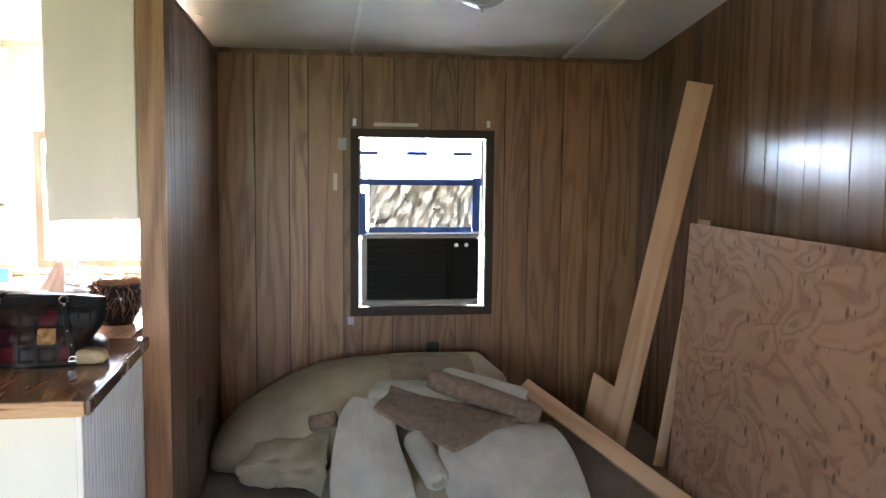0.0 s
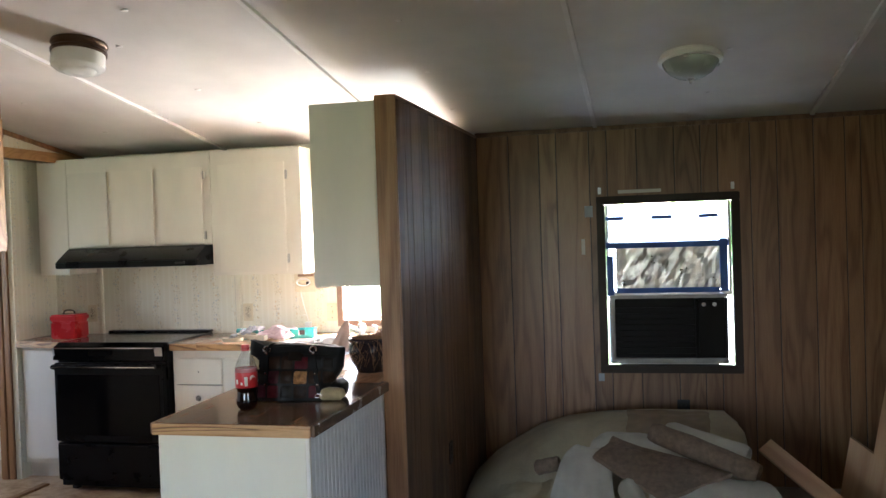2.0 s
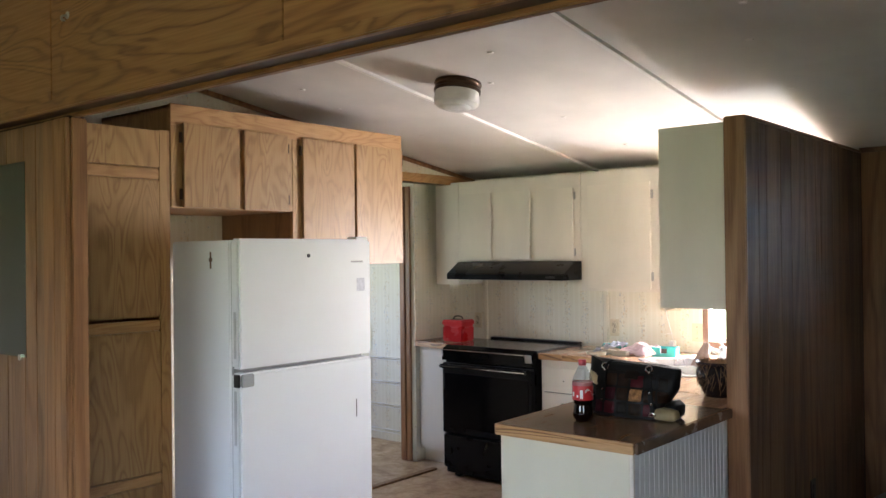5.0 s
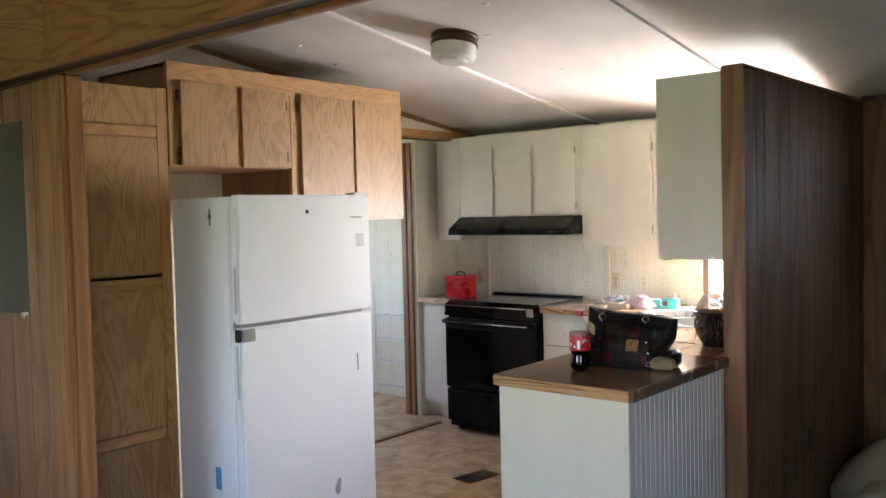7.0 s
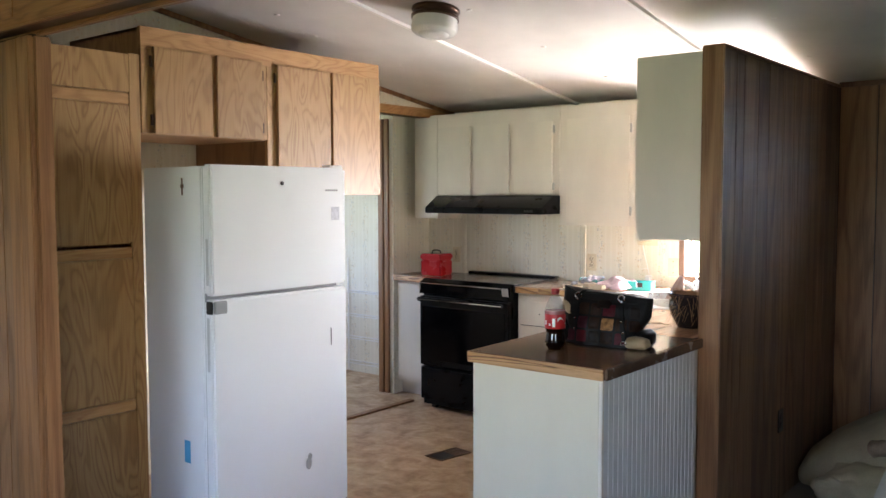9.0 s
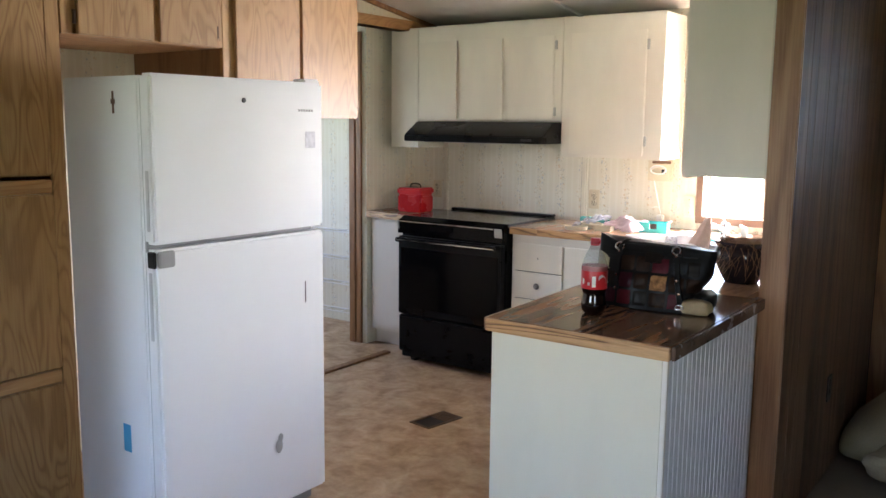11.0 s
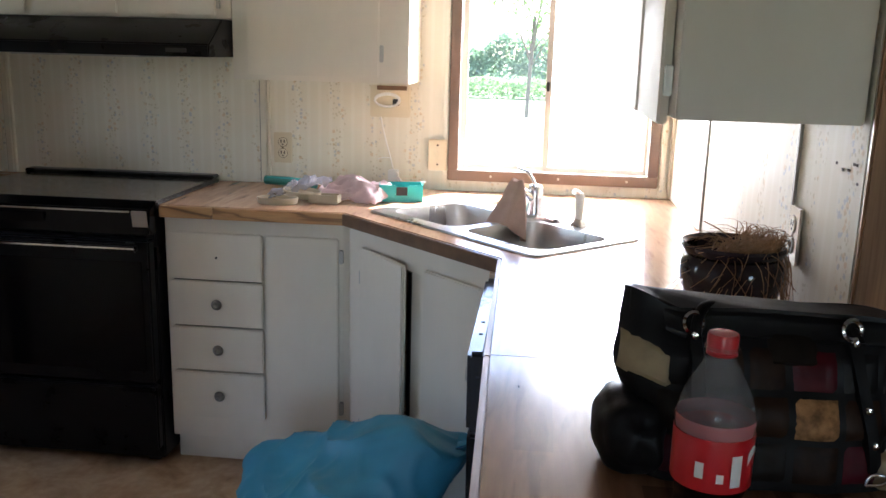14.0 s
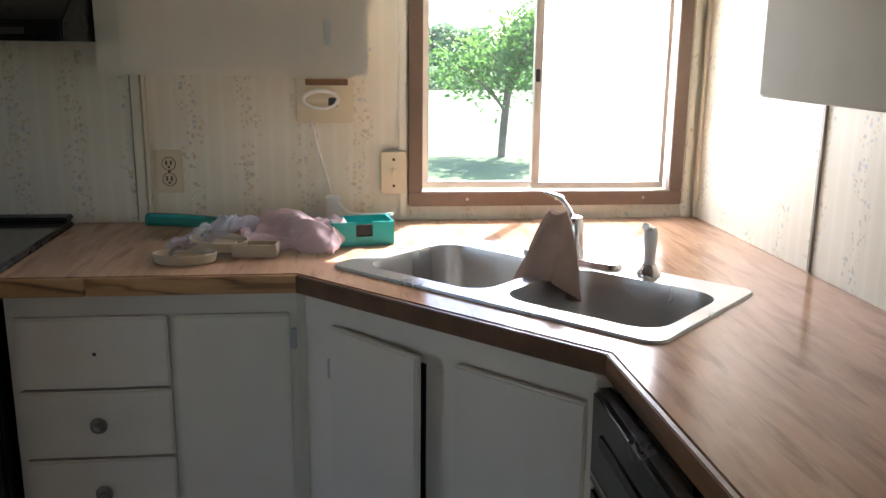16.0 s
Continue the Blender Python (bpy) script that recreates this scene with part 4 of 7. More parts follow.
def faucet():
    f = thing("faucet", "chrome single-lever kitchen faucet on the sink ledge", "faucet")
    base = Matrix.Translation((*sink_xy(0.372, 0.383), TOP + 0.006)) @ Matrix.Rotation(math.atan2(SU.y, SU.x), 4, "Z")
    bm = bmesh.new()
    ring = rounded(-0.125, 0.125, -0.027, 0.027, 0.026)
    a = [bm.verts.new(base @ Vector((u, v, 0))) for u, v in ring]
    b = [bm.verts.new(base @ Vector((u * 0.97, v * 0.88, 0.012))) for u, v in ring]
    for i in range(len(ring)):
        bm.faces.new((a[i], a[(i + 1) % len(a)], b[(i + 1) % len(a)], b[i]))
    bm.faces.new(b)
    part("escutcheon", bm, CHROME, f, smooth=True)
    lathe("body", f, CHROME, [(0.030, 0.012), (0.027, 0.030), (0.025, 0.06), (0.026, 0.085), (0.020, 0.100), (0.0, 0.105)], base)
    tube("spout", f, CHROME, [base @ Vector(p) for p in ((0, -0.01, 0.055), (0.010, -0.05, 0.085), (0.022, -0.09, 0.098), (0.030, -0.120, 0.092), (0.032, -0.128, 0.080))], 0.012)
    tube("lever", f, CHROME, [base @ Vector(p) for p in ((0, 0, 0.098), (-0.010, -0.003, 0.118), (-0.022, -0.007, 0.134), (-0.034, -0.010, 0.142))], 0.0055)
    box("lever_paddle", f, CHROME, (-0.030, -0.010, -0.003), (0.016, 0.010, 0.003), 0.0028, m=base @ pose(-0.038, -0.011, 0.144, 0, 12, 12))
    s = thing("sink_sprayer", "side sprayer hose head standing on the sink ledge", "sprayer")
    m = Matrix.Translation((*sink_xy(0.560, 0.385), TOP + 0.006))
    lathe("holder", s, CHROME, [(0.026, 0.0), (0.025, 0.008), (0.016, 0.018), (0.014, 0.024)], m)
    lathe("spray_head", s, WHITE_PLASTIC, [(0.011, 0.022), (0.012, 0.045), (0.014, 0.075), (0.014, 0.092), (0.010, 0.102), (0.0, 0.104)], m)
    tube("nozzle", s, CHROME, [m @ Vector(p) for p in ((0, 0, 0.096), (-0.010, -0.010, 0.106), (-0.020, -0.020, 0.108))], 0.008)


faucet()


# ---- wall cabinets and hood ----
def stove_uppers():
    c = thing("wall_cabinet", "run of white-painted wall cabinets over the stove", "cabinet", "wall cabinets")
    f = 5.005
    box("body", c, WHITE_PAINT, (-2.865, f, 1.512), (-1.822, 5.295, 2.10), 0.002)
    box("left_panel", c, WHITE_PAINT, (-3.09, f, 1.340), (-2.867, 5.295, 2.10), 0.002)
    box("tall_body", c, WHITE_PAINT, (-1.820, f, 1.312), (-1.210, 5.295, 2.10), 0.002)
    for a, b in ((-2.858, -2.556), (-2.528, -2.222), (-2.182, -1.872)):
        d = door_panel(c, (a, f - 0.012, 1.522), (b, f - 0.001, 2.005))
    for z in (1.57, 1.95):
        box("hinge", d, ALUMINIUM, (-1.870, f - 0.014, z - 0.025), (-1.858, f, z + 0.025), 0.002)
    d = door_panel(c, (-1.765, f - 0.012, 1.330), (-1.310, f - 0.001, 2.010))
    for z in (1.41, 1.93):
        box("hinge", d, ALUMINIUM, (-1.308, f - 0.014, z - 0.028), (-1.296, f, z + 0.028), 0.002)


stove_uppers()


def partition_upper():
    c = thing("wall_cabinet", "white-painted wall cabinet hung on the partition over the peninsula", "cabinet", "wall cabinets")
    box("body", c, WHITE_PAINT, (-0.545, 3.530, 1.318), (-0.247, 4.375, 2.108), 0.003)
    for a, b in ((3.60, 3.905), (3.945, 4.355)):
        d = door_panel(c, (-0.566, a, 1.305), (-0.547, b, 2.06))
        for z in (1.38, 1.98):
            box("hinge", d, ALUMINIUM, (-0.560, a - 0.014, z - 0.026), (-0.546, a - 0.001, z + 0.026), 0.002)


partition_upper()


def range_hood():
    h = thing("range_hood", "black metal range hood under the wall cabinets", "range hood", "appliances")
    bm = bmesh.new()
    x0, x1 = -2.820, -1.826
    prof = [(5.29, 1.385), (4.80, 1.385), (4.80, 1.425), (4.93, 1.508), (5.29, 1.508)]
    a, b = [bm.verts.new((x0, y, z)) for y, z in prof], [bm.verts.new((x1, y, z)) for y, z in prof]
    for i in range(len(prof)):
        j = (i + 1) % len(prof)
        bm.faces.new((a[i], a[j], b[j], b[i]))
    bm.faces.new(a)
    bm.faces.new(b[::-1])
    bmesh.ops.bevel(bm, geom=bm.edges[:], offset=0.004, segments=2, affect="EDGES")
    part("shell", bm, BLACK_ENAMEL, h, smooth=True)
    box("filter", h, ALUMINIUM, (-2.55, 4.88, 1.379), (-2.1, 5.2, 1.386), 0.001)
    box("switch", h, DARK_PLASTIC_AND_SHADE, (-1.97, 4.797, 1.398), (-1.90, 4.801, 1.412), 0.001)


range_hood()


# ---- stove ----
def stove():
    s = thing("stove", "black electric range with a glass cooktop and oven door", "stove", "appliances")
    x0, x1 = -2.752, -1.988
    box("body", s, BLACK_ENAMEL, (x0, 4.70, 0.03), (x1, 5.28, 0.905), 0.004)
    box("cooktop", s, COOKTOP, (x0 - 0.004, 4.715, 0.906), (x1 + 0.004, 5.275, 0.926), 0.006, "speckled grey glass cooktop")
    box("rear_vent", s, BLACK_ENAMEL, (x0, 5.225, 0.926), (x1, 5.285, 0.940), 0.004)
    bm = bmesh.new()
    prof = [(4.715, 0.928), (4.665, 0.905), (4.652, 0.825), (4.715, 0.815)]
    a, b = [bm.verts.new((x0, y, z)) for y, z in prof], [bm.verts.new((x1, y, z)) for y, z in prof]
    for i in range(4):
        bm.faces.new((a[i], a[(i + 1) % 4], b[(i + 1) % 4], b[i]))
    bm.faces.new(a), bm.faces.new(b[::-1])
    bmesh.ops.bevel(bm, geom=bm.edges[:], offset=0.004, segments=2, affect="EDGES")
    cp = part("control_panel", bm, BLACK_GLASS, s, smooth=True)
    tilt = Matrix.Translation((0, 4.6575, 0.865)) @ Matrix.Rotation(radians(9.2), 4, "X")
    for z in (-0.034, 0.034):
        box("chrome_line", cp, CHROME, (x0 + 0.01, -0.0035, z - 0.0022), (x1 - 0.06, 0.0, z + 0.0022), 0, m=tilt)
    box("end_cap", cp, STEEL, (x1 - 0.055, -0.004, -0.038), (x1 - 0.004, 0.0, 0.038), 0.001, m=tilt)
    box("end_cap", cp, STEEL, (x0 + 0.002, -0.004, -0.038), (x0 + 0.012, 0.0, 0.038), 0.001, m=tilt)
    box("display", cp, BLACK_GLASS, (-2.50, -0.003, -0.018), (-2.34, 0.0, 0.02), 0.001, m=tilt)
    d = box("oven_door", s, BLACK_ENAMEL, (x0 + 0.004, 4.655, 0.318), (x1 - 0.004, 4.699, 0.806), 0.006)
    box("oven_window", d, BLACK_GLASS, (x0 + 0.03, 4.651, 0.36), (x1 - 0.03, 4.656, 0.735), 0.002)
    box("handle", d, BLACK_ENAMEL, (x0 + 0.01, 4.612, 0.772), (x1 - 0.03, 4.640, 0.800), 0.006, "long black oven handle")
    box("handle_strip", d, CHROME, (x0 + 0.012, 4.609, 0.784), (x1 - 0.032, 4.613, 0.790), 0.001)
    for x in (x0 + 0.05, x1 - 0.08):
        box("handle_post", d, STEEL, (x, 4.638, 0.774), (x + 0.03, 4.657, 0.798), 0.002)
    dr = box("storage_drawer", s, BLACK_ENAMEL, (x0 + 0.004, 4.662, 0.075), (x1 - 0.004, 4.699, 0.306), 0.006)
    box("drawer_lip", dr, BLACK_ENAMEL, (x0 + 0.02, 4.652, 0.285), (x1 - 0.02, 4.664, 0.302), 0.003)
    for x in (x0 + 0.04, x1 - 0.08):
        for y in (4.74, 5.2):
            box("foot", s, DARK_PLASTIC_AND_SHADE, (x, y, 0.0), (x + 0.04, y + 0.04, 0.031), 0.002)


COOKTOP = plain("speckled_cooktop", (0.085, 0.085, 0.082), 0.14, 0, 0.4, 60, 0.02, 400)
stove()


# ---- fridge ----
def fridge():
    f = thing("refrigerator", "white top-freezer refrigerator, scuffed, with missing handles", "refrigerator", "appliances")
    fx, y0, y1 = -1.692, 2.130, 2.885
    box("cabinet", f, FRIDGE_WHITE, (-2.17, y0 + 0.004, 0.055), (fx - 0.068, y1 - 0.004, 1.632), 0.006)
    box("gasket", f, GASKET, (fx - 0.068, y0 + 0.012, 0.10), (fx - 0.058, y1 - 0.012, 1.625), 0.001)
    up = box("freezer_door", f, FRIDGE_WHITE, (fx - 0.058, y0, 1.108), (fx, y1, 1.638), 0.010)
    lo = box("fridge_door", f, FRIDGE_WHITE, (fx - 0.058, y0, 0.075), (fx, y1, 1.092), 0.010)
    box("base_grille", f, GASKET, (-1.79, y0 + 0.02, 0.012), (-1.755, y1 - 0.02, 0.070), 0.003)
    box("hinge_cover", f, WHITE_PLASTIC, (-1.76, y1 - 0.09, 1.632), (-1.700, y1 - 0.012, 1.650), 0.004)
    b = box("handle_bracket", lo, GASKET, (fx - 0.004, y0 + 0.006, 1.036), (fx + 0.012, y0 + 0.066, 1.088), 0.004, "grey metal handle bracket")
    box("handle_bracket_edge", lo, DARK_PLASTIC_AND_SHADE, (fx - 0.03, y0 - 0.010, 1.036), (fx + 0.004, y0 + 0.002, 1.088), 0.003, "dark side of the handle bracket")
    for d, a, bz in ((up, 1.15, 1.34), (lo, 0.80, 1.02)):
        box("handle_groove", d, GASKET_LIGHT, (fx - 0.036, y0 - 0.0025, a), (fx - 0.020, y0 + 0.001, bz), 0.002, "pale grey handle mounting groove")
    lathe("lock", up, DARK_PLASTIC_AND_SHADE, [(0.0, 0.004), (0.008, 0.0035), (0.009, 0)], pose(fx, 2.500, 1.565, 0, 90, 0), segments=14)
    for i in range(6):
        box("badge_letter", up, GASKET, (fx, 2.755 + i * 0.013, 1.532), (fx + 0.0012, 2.764 + i * 0.013, 1.540), 0, "faded nameplate mark")
    box("sticker_trace", up, STICKER, (fx, 2.79, 1.40), (fx + 0.0008, 2.84, 1.46), 0, "remains of a torn sticker")
    lathe("dent_chip", lo, GASKET, [(0.0, 0.001), (0.015, 0.0012), (0.018, 0)], pose(fx, 2.635, 0.305, 0, 90, 0) @ Matrix.Diagonal((1.5, 1.0, 1, 1)), "worn grey chip in the enamel", 14)
    lathe("scuff", lo, GASKET, [(0.0, 0.001), (0.011, 0.0012), (0.013, 0)], pose(fx, 2.643, 0.335, 0, 90, 0) @ Matrix.Diagonal((1.3, 1.0, 1, 1)), "worn grey chip in the enamel", 12)
    box("scratch", lo, DARK_PLASTIC_AND_SHADE, (fx, 2.778, 0.825), (fx + 0.0010, 2.783, 0.905), 0, "black scratch mark")
    lathe("screw_hole", lo, DARK_PLASTIC_AND_SHADE, [(0.0, 0.001), (0.006, 0.0012), (0.0075, 0)], pose(fx, 2.49, 0.13, 0, 90, 0), segments=12)
    box("blue_tape", f, BLUE_STICKER, (-1.905, y0 + 0.0025, 0.395), (-1.865, y0 + 0.0042, 0.490), 0, "strip of blue tape on the side")
    box("rust_mark", f, RUST, (-1.892, y0 + 0.0028, 1.515), (-1.882, y0 + 0.0042, 1.585), 0, "brown scratch on the side")
    box("rust_mark", f, RUST, (-1.898, y0 + 0.0028, 1.545), (-1.876, y0 + 0.0042, 1.560), 0, "brown scratch on the side")
    for x in (-2.14, -1.85):
        for y in (y0 + 0.06, y1 - 0.10):
            box("foot", f, DARK_PLASTIC_AND_SHADE, (x, y, 0), (x + 0.05, y + 0.05, 0.056), 0.004)


GASKET_LIGHT = plain("pale_grey_plastic", (0.55, 0.55, 0.54), 0.5, 0, 0.05)
STICKER = plain("sticker_residue", (0.62, 0.62, 0.66), 0.7, 0, 0.2, 60)
BLUE_STICKER = plain("light_blue_tape", (0.08, 0.36, 0.62), 0.6, 0, 0.1)
RUST = plain("brown_scratch", (0.16, 0.09, 0.06), 0.7)
fridge()


# ---- oak cabinets ----
def oak_uppers():
    c = thing("oak_wall_cabinet", "golden oak wall cabinets over the refrigerator", "cabinet", "oak cabinets")
    f = -2.33
    back = WEST + 0.005
    y0, y1 = 2.235, 3.80
    box("end_panel", c, OAK, (back, y0, 1.795), (f - 0.02, y0 + 0.016, 2.27), 0.001)
    box("top_panel", c, OAK_Y, (back, y0, 2.255), (f - 0.02, y1, 2.27), 0.001)
    box("end_panel", c, OAK, (back, y1 - 0.016, 1.515), (f - 0.02, y1, 2.255), 0.001)
    box("divider", c, PANEL_LIGHT, (back, 2.955, 1.515), (f - 0.02, 2.972, 2.255), 0.001)
    box("bottom_panel", c, OAK_Y, (back, y0 + 0.016, 1.795), (f - 0.02, 2.955, 1.812), 0.001)
    box("bottom_panel", c, OAK_Y, (back, 2.972, 1.515), (f - 0.02, y1 - 0.016, 1.532), 0.001)
    box("top_rail", c, OAK_Y, (f - 0.02, y0, 2.175), (f, y1, 2.275), 0.002)
    box("bottom_rail", c, OAK_Y, (f - 0.02, y0 + 0.04, 1.797), (f, 2.955, 1.825), 0.002)
    box("bottom_rail", c, OAK_Y, (f - 0.02, 2.99, 1.515), (f, y1 - 0.03, 1.545), 0.002)
    for a, b, z in ((y0, 2.300, 1.797), (2.59, 2.65, 1.825), (2.902, 2.954, 1.825), (2.955, 3.024, 1.515), (3.375, 3.42, 1.545), (y1 - 0.03, y1, 1.515)):
        box("stile", c, OAK, (f - 0.02, a, z), (f, b, 2.175), 0.002)
    for a, b, z, hinge in ((2.290, 2.608, 1.797, 0), (2.634, 2.914, 1.797, 1), (3.012, 3.388, 1.520, 0), (3.404, 3.785, 1.520, 1)):
        d = box("door", c, OAK, (f + 0.001, a, z), (f + 0.020, b, 2.188), 0.003)
        yh = a - 0.012 if hinge == 0 else b + 0.001
        for zz in (z + 0.06, 2.12):
            box("hinge", d, BRONZE, (f, yh, zz - 0.025), (f + 0.014, yh + 0.011, zz + 0.025), 0.002)


oak_uppers()


def pantry():
    c = thing("pantry_cabinet", "tall golden oak pantry cabinet with panelled doors", "cabinet", "oak cabinets")
    f = -2.33
    y0, y1 = 1.565, 2.225
    box("side_panel", c, OAK, (WEST + 0.005, y1 - 0.018, 0.0), (f - 0.02, y1, 2.125), 0.001)
    box("side_panel", c, OAK, (WEST + 0.005, y0, 0.0), (f - 0.02, y0 + 0.018, 2.125), 0.001)
    box("top_panel", c, OAK_Y, (WEST + 0.005, y0, 2.126), (f - 0.02, y1, 2.14), 0.001)
    box("top_rail", c, OAK, (f - 0.02, y0, 1.972), (f, y1 - 0.05, 2.14), 0.002)
    box("stile", c, OAK, (f - 0.02, y1 - 0.05, 0.0), (f, y1 + 0.004, 2.145), 0.002)
    box("stile", c, OAK, (f - 0.02, y0, 0.0), (f, y0 + 0.18, 1.972), 0.002)
    for z0, z1 in ((0.09, 0.595), (0.60, 1.285), (1.30, 1.965)):
        box("backing", c, OAK, (f - 0.028, y0 + 0.18, z0 - 0.05), (f - 0.012, y1 - 0.05, z1 + 0.02), 0)
        box("door_panel", c, OAK, (f - 0.012, y0 + 0.182, z0), (f + 0.012, y1 - 0.056, z1 - 0.05), 0.005)
        box("door_rail", c, OAK_Y, (f - 0.011, y0 + 0.182, z1 - 0.048), (f + 0.008, y1 - 0.056, z1), 0.004)


pantry()


# ---- ceiling lamps ----
def kitchen_lamp():
    c = ceiling_at(3.38)
    l = thing("ceiling_light", "round ceiling light with a bronze collar and white glass", "ceiling light", "ceiling lights")
    up = Matrix.Translation((-1.553, 3.38, c)) @ Matrix.Rotation(math.atan(-SLOPE), 4, "X")
    lathe("collar", l, BRONZE, [(0.118, 0.004), (0.121, -0.012), (0.114, -0.019), (0.114, -0.033), (0.120, -0.040), (0.119, -0.052), (0.09, -0.055)], up, "dark bronze collar")
    lathe("glass", l, OPAL, [(0.112, -0.052), (0.115, -0.095), (0.112, -0.112), (0.097, -0.124), (0.078, -0.126), (0.07, -0.134), (0.053, -0.138), (0.036, -0.136), (0.018, -0.142), (0.0, -0.142)], up, "stepped white glass shade")


def dining_lamp():
    l = thing("ceiling_light", "white mushroom ceiling light with frosted glass and finial", "ceiling light", "ceiling lights")
    up = Matrix.Translation((1.08, 4.15, ceiling_at(4.15))) @ Matrix.Rotation(math.atan(-SLOPE), 4, "X")
    lathe("pan", l, WHITE_PLASTIC, [(0.06, 0.004), (0.13, 0.004), (0.135, -0.012), (0.145, -0.018), (0.145, -0.036), (0.125, -0.040)], up, "white metal pan")
    lathe("glass", l, FROST, [(0.128, -0.036), (0.122, -0.052), (0.100, -0.080), (0.065, -0.103), (0.03, -0.113), (0.0, -0.115)], up, "frosted glass bowl")
    lathe("finial", l, ALUMINIUM, [(0.018, -0.112), (0.019, -0.117), (0.008, -0.124), (0.009, -0.134), (0.0, -0.142)], up, "small metal finial")
    for a in (20, 140, 260):
        box("clip", l, ALUMINIUM, (0.118, -0.012, -0.050), (0.136, 0.012, -0.034), 0.002, m=up @ Matrix.Rotation(radians(a), 4, "Z"))


OPAL = plain("white_opal_glass", (0.78, 0.77, 0.74), 0.15, 0, 0.04, 30, 0.15, 45)
FROST = plain("frosted_green_glass", (0.42, 0.45, 0.42), 0.25, 0, 0.1, 6, 0.05)
kitchen_lamp()
dining_lamp()


# ---- outside ----
ground = structure(box("ground", None, LAWN, (-400, -400, -1.2), (400, 900, -0.75), 0), "sunlit green lawn around the home", "ground")
eave = structure(box("roof_eave", None, SIDING, (FAR_WEST - 0.4, NORTH + 0.11, EAVE + 0.02), (EAST + 0.4, NORTH + 0.20, EAVE + 0.10), 0.004), "pale roof eave over the window wall", "roof")
roof = structure(box("roof", None, SIDING, (FAR_WEST - 0.4, SOUTH - 0.4, 2.82), (EAST + 0.4, NORTH + 0.20, 2.90), 0.004), "pale flat outer roof sheet over the ceiling", "roof")


# ---- small fixtures ----
def wall_plate(label, m, switch=False, material=None, category="outlet"):
    """m: local x across, y out of the wall, z up."""
    p = thing("wall_outlet" if not switch else "light_switch", label, category)
    mt = material or IVORY
    box("cover_plate", p, mt, (-0.036, 0.0, -0.058), (0.036, 0.006, 0.058), 0.003, m=m)
    if switch:
        box("toggle", p, mt, (-0.005, 0.006, -0.012), (0.005, 0.016, 0.012), 0.002, m=m)
        for z in (-0.036, 0.036):
            box("screw", p, BRONZE, (-0.0035, 0.0055, z - 0.0035), (0.0035, 0.0075, z + 0.0035), 0.001, m=m)
    else:
        for z in (-0.021, 0.021):
            lathe("socket_seam", p, BRONZE, [(0.0172, 0.0003), (0.0186, 0.0003), (0.0186, 0.0)], m @ pose(0, 0.006, z, -90, 0, 0), segments=16)
            lathe("socket", p, mt, [(0.0, 0.003), (0.0155, 0.003), (0.017, 0.0)], m @ pose(0, 0.006, z, -90, 0, 0), segments=16)
            for x in (-0.006, 0.006):
                box("slot", p, DARK_PLASTIC_AND_SHADE, (x - 0.0020, 0.0085, z - 0.003), (x + 0.0020, 0.0098, z + 0.009), 0, m=m)
            box("slot", p, DARK_PLASTIC_AND_SHADE, (-0.003, 0.0085, z - 0.011), (0.003, 0.0098, z - 0.006), 0, m=m)
        box("screw", p, BRONZE, (-0.003, 0.0055, -0.003), (0.003, 0.0075, 0.003), 0.001, m=m)
    return p


TO_SOUTH = pose(0, 0, 0, 0, 0, 180)
wall_plate("ivory duplex outlet on the wallpapered wall by the stove", pose(-1.735, 5.299, 1.050) @ TO_SOUTH)
wall_plate("ivory duplex outlet on the wallpapered wall behind the stove", pose(-2.915, 5.299, 1.055) @ TO_SOUTH)
wall_plate("ivory toggle switch plate beside the kitchen window", pose(-1.137, 5.285, 1.046) @ TO_SOUTH, True, category="switch")
wall_plate("ivory outlet on the papered partition behind the flower pot", pose(partition_face(3.795) - 0.0055, 3.795, 1.085, 0, 0, 90))
wall_plate("dark brown outlet low on the panelled dining wall", pose(1.045, 5.287, 0.445) @ TO_SOUTH, material=DARK_PLASTIC_AND_SHADE)
wall_plate("dark brown outlet low on the panelled partition", pose(PART_E, 4.34, 0.40, 0, 0, -90), material=DARK_PLASTIC_AND_SHADE)


def wall_strip(x0, x1, y0, y1, z0, z1, material, label):
    return structure(box("trim_paper_joint", None, material, (x0, y0, z0), (x1, y1, z1), 0.002), label, "trim")


CREAM = plain("cream_strip", (0.74, 0.69, 0.56), 0.5, 0, 0.08)
GREY_STRIP = plain("grey_strip_and_shadow", (0.30, 0.27, 0.22), 0.5, 0, 0.1)
for x, high in ((-1.806, 1.311), (-2.845, 1.38)):
    wall_strip(x - 0.014, x + 0.010, 5.288, 5.30, 0.915, high, CREAM, "narrow cream strip over a wallpaper joint")
    # The two grey lines paint the shadow along the joint strip's edges.
    wall_strip(x - 0.019, x - 0.0145, 5.294, 5.30, 0.915, high, GREY_STRIP, "grey line painted as the shadow beside a wallpaper joint strip")
    wall_strip(x + 0.0105, x + 0.0135, 5.295, 5.30, 0.915, high, GREY_STRIP, "grey line painted as the shadow beside a wallpaper joint strip")
    wall_strip(x + 0.014, x + 0.023, 5.284, 5.30, 0.915, high, CREAM, "thin cream bead beside a wallpaper joint")
for y in (4.645, 3.825):
    wall_strip(partition_face(y) - 0.010, partition_face(y) - 0.0035, y - 0.006, y + 0.006, 0.918, 1.324, GREY_STRIP, "thin grey strip over a wallpaper joint")
wall_strip(PART_W - 0.014, PART_W - 0.0045, 5.27, 5.286, 0.916, 1.9, CREAM, "cream corner strip by the window")


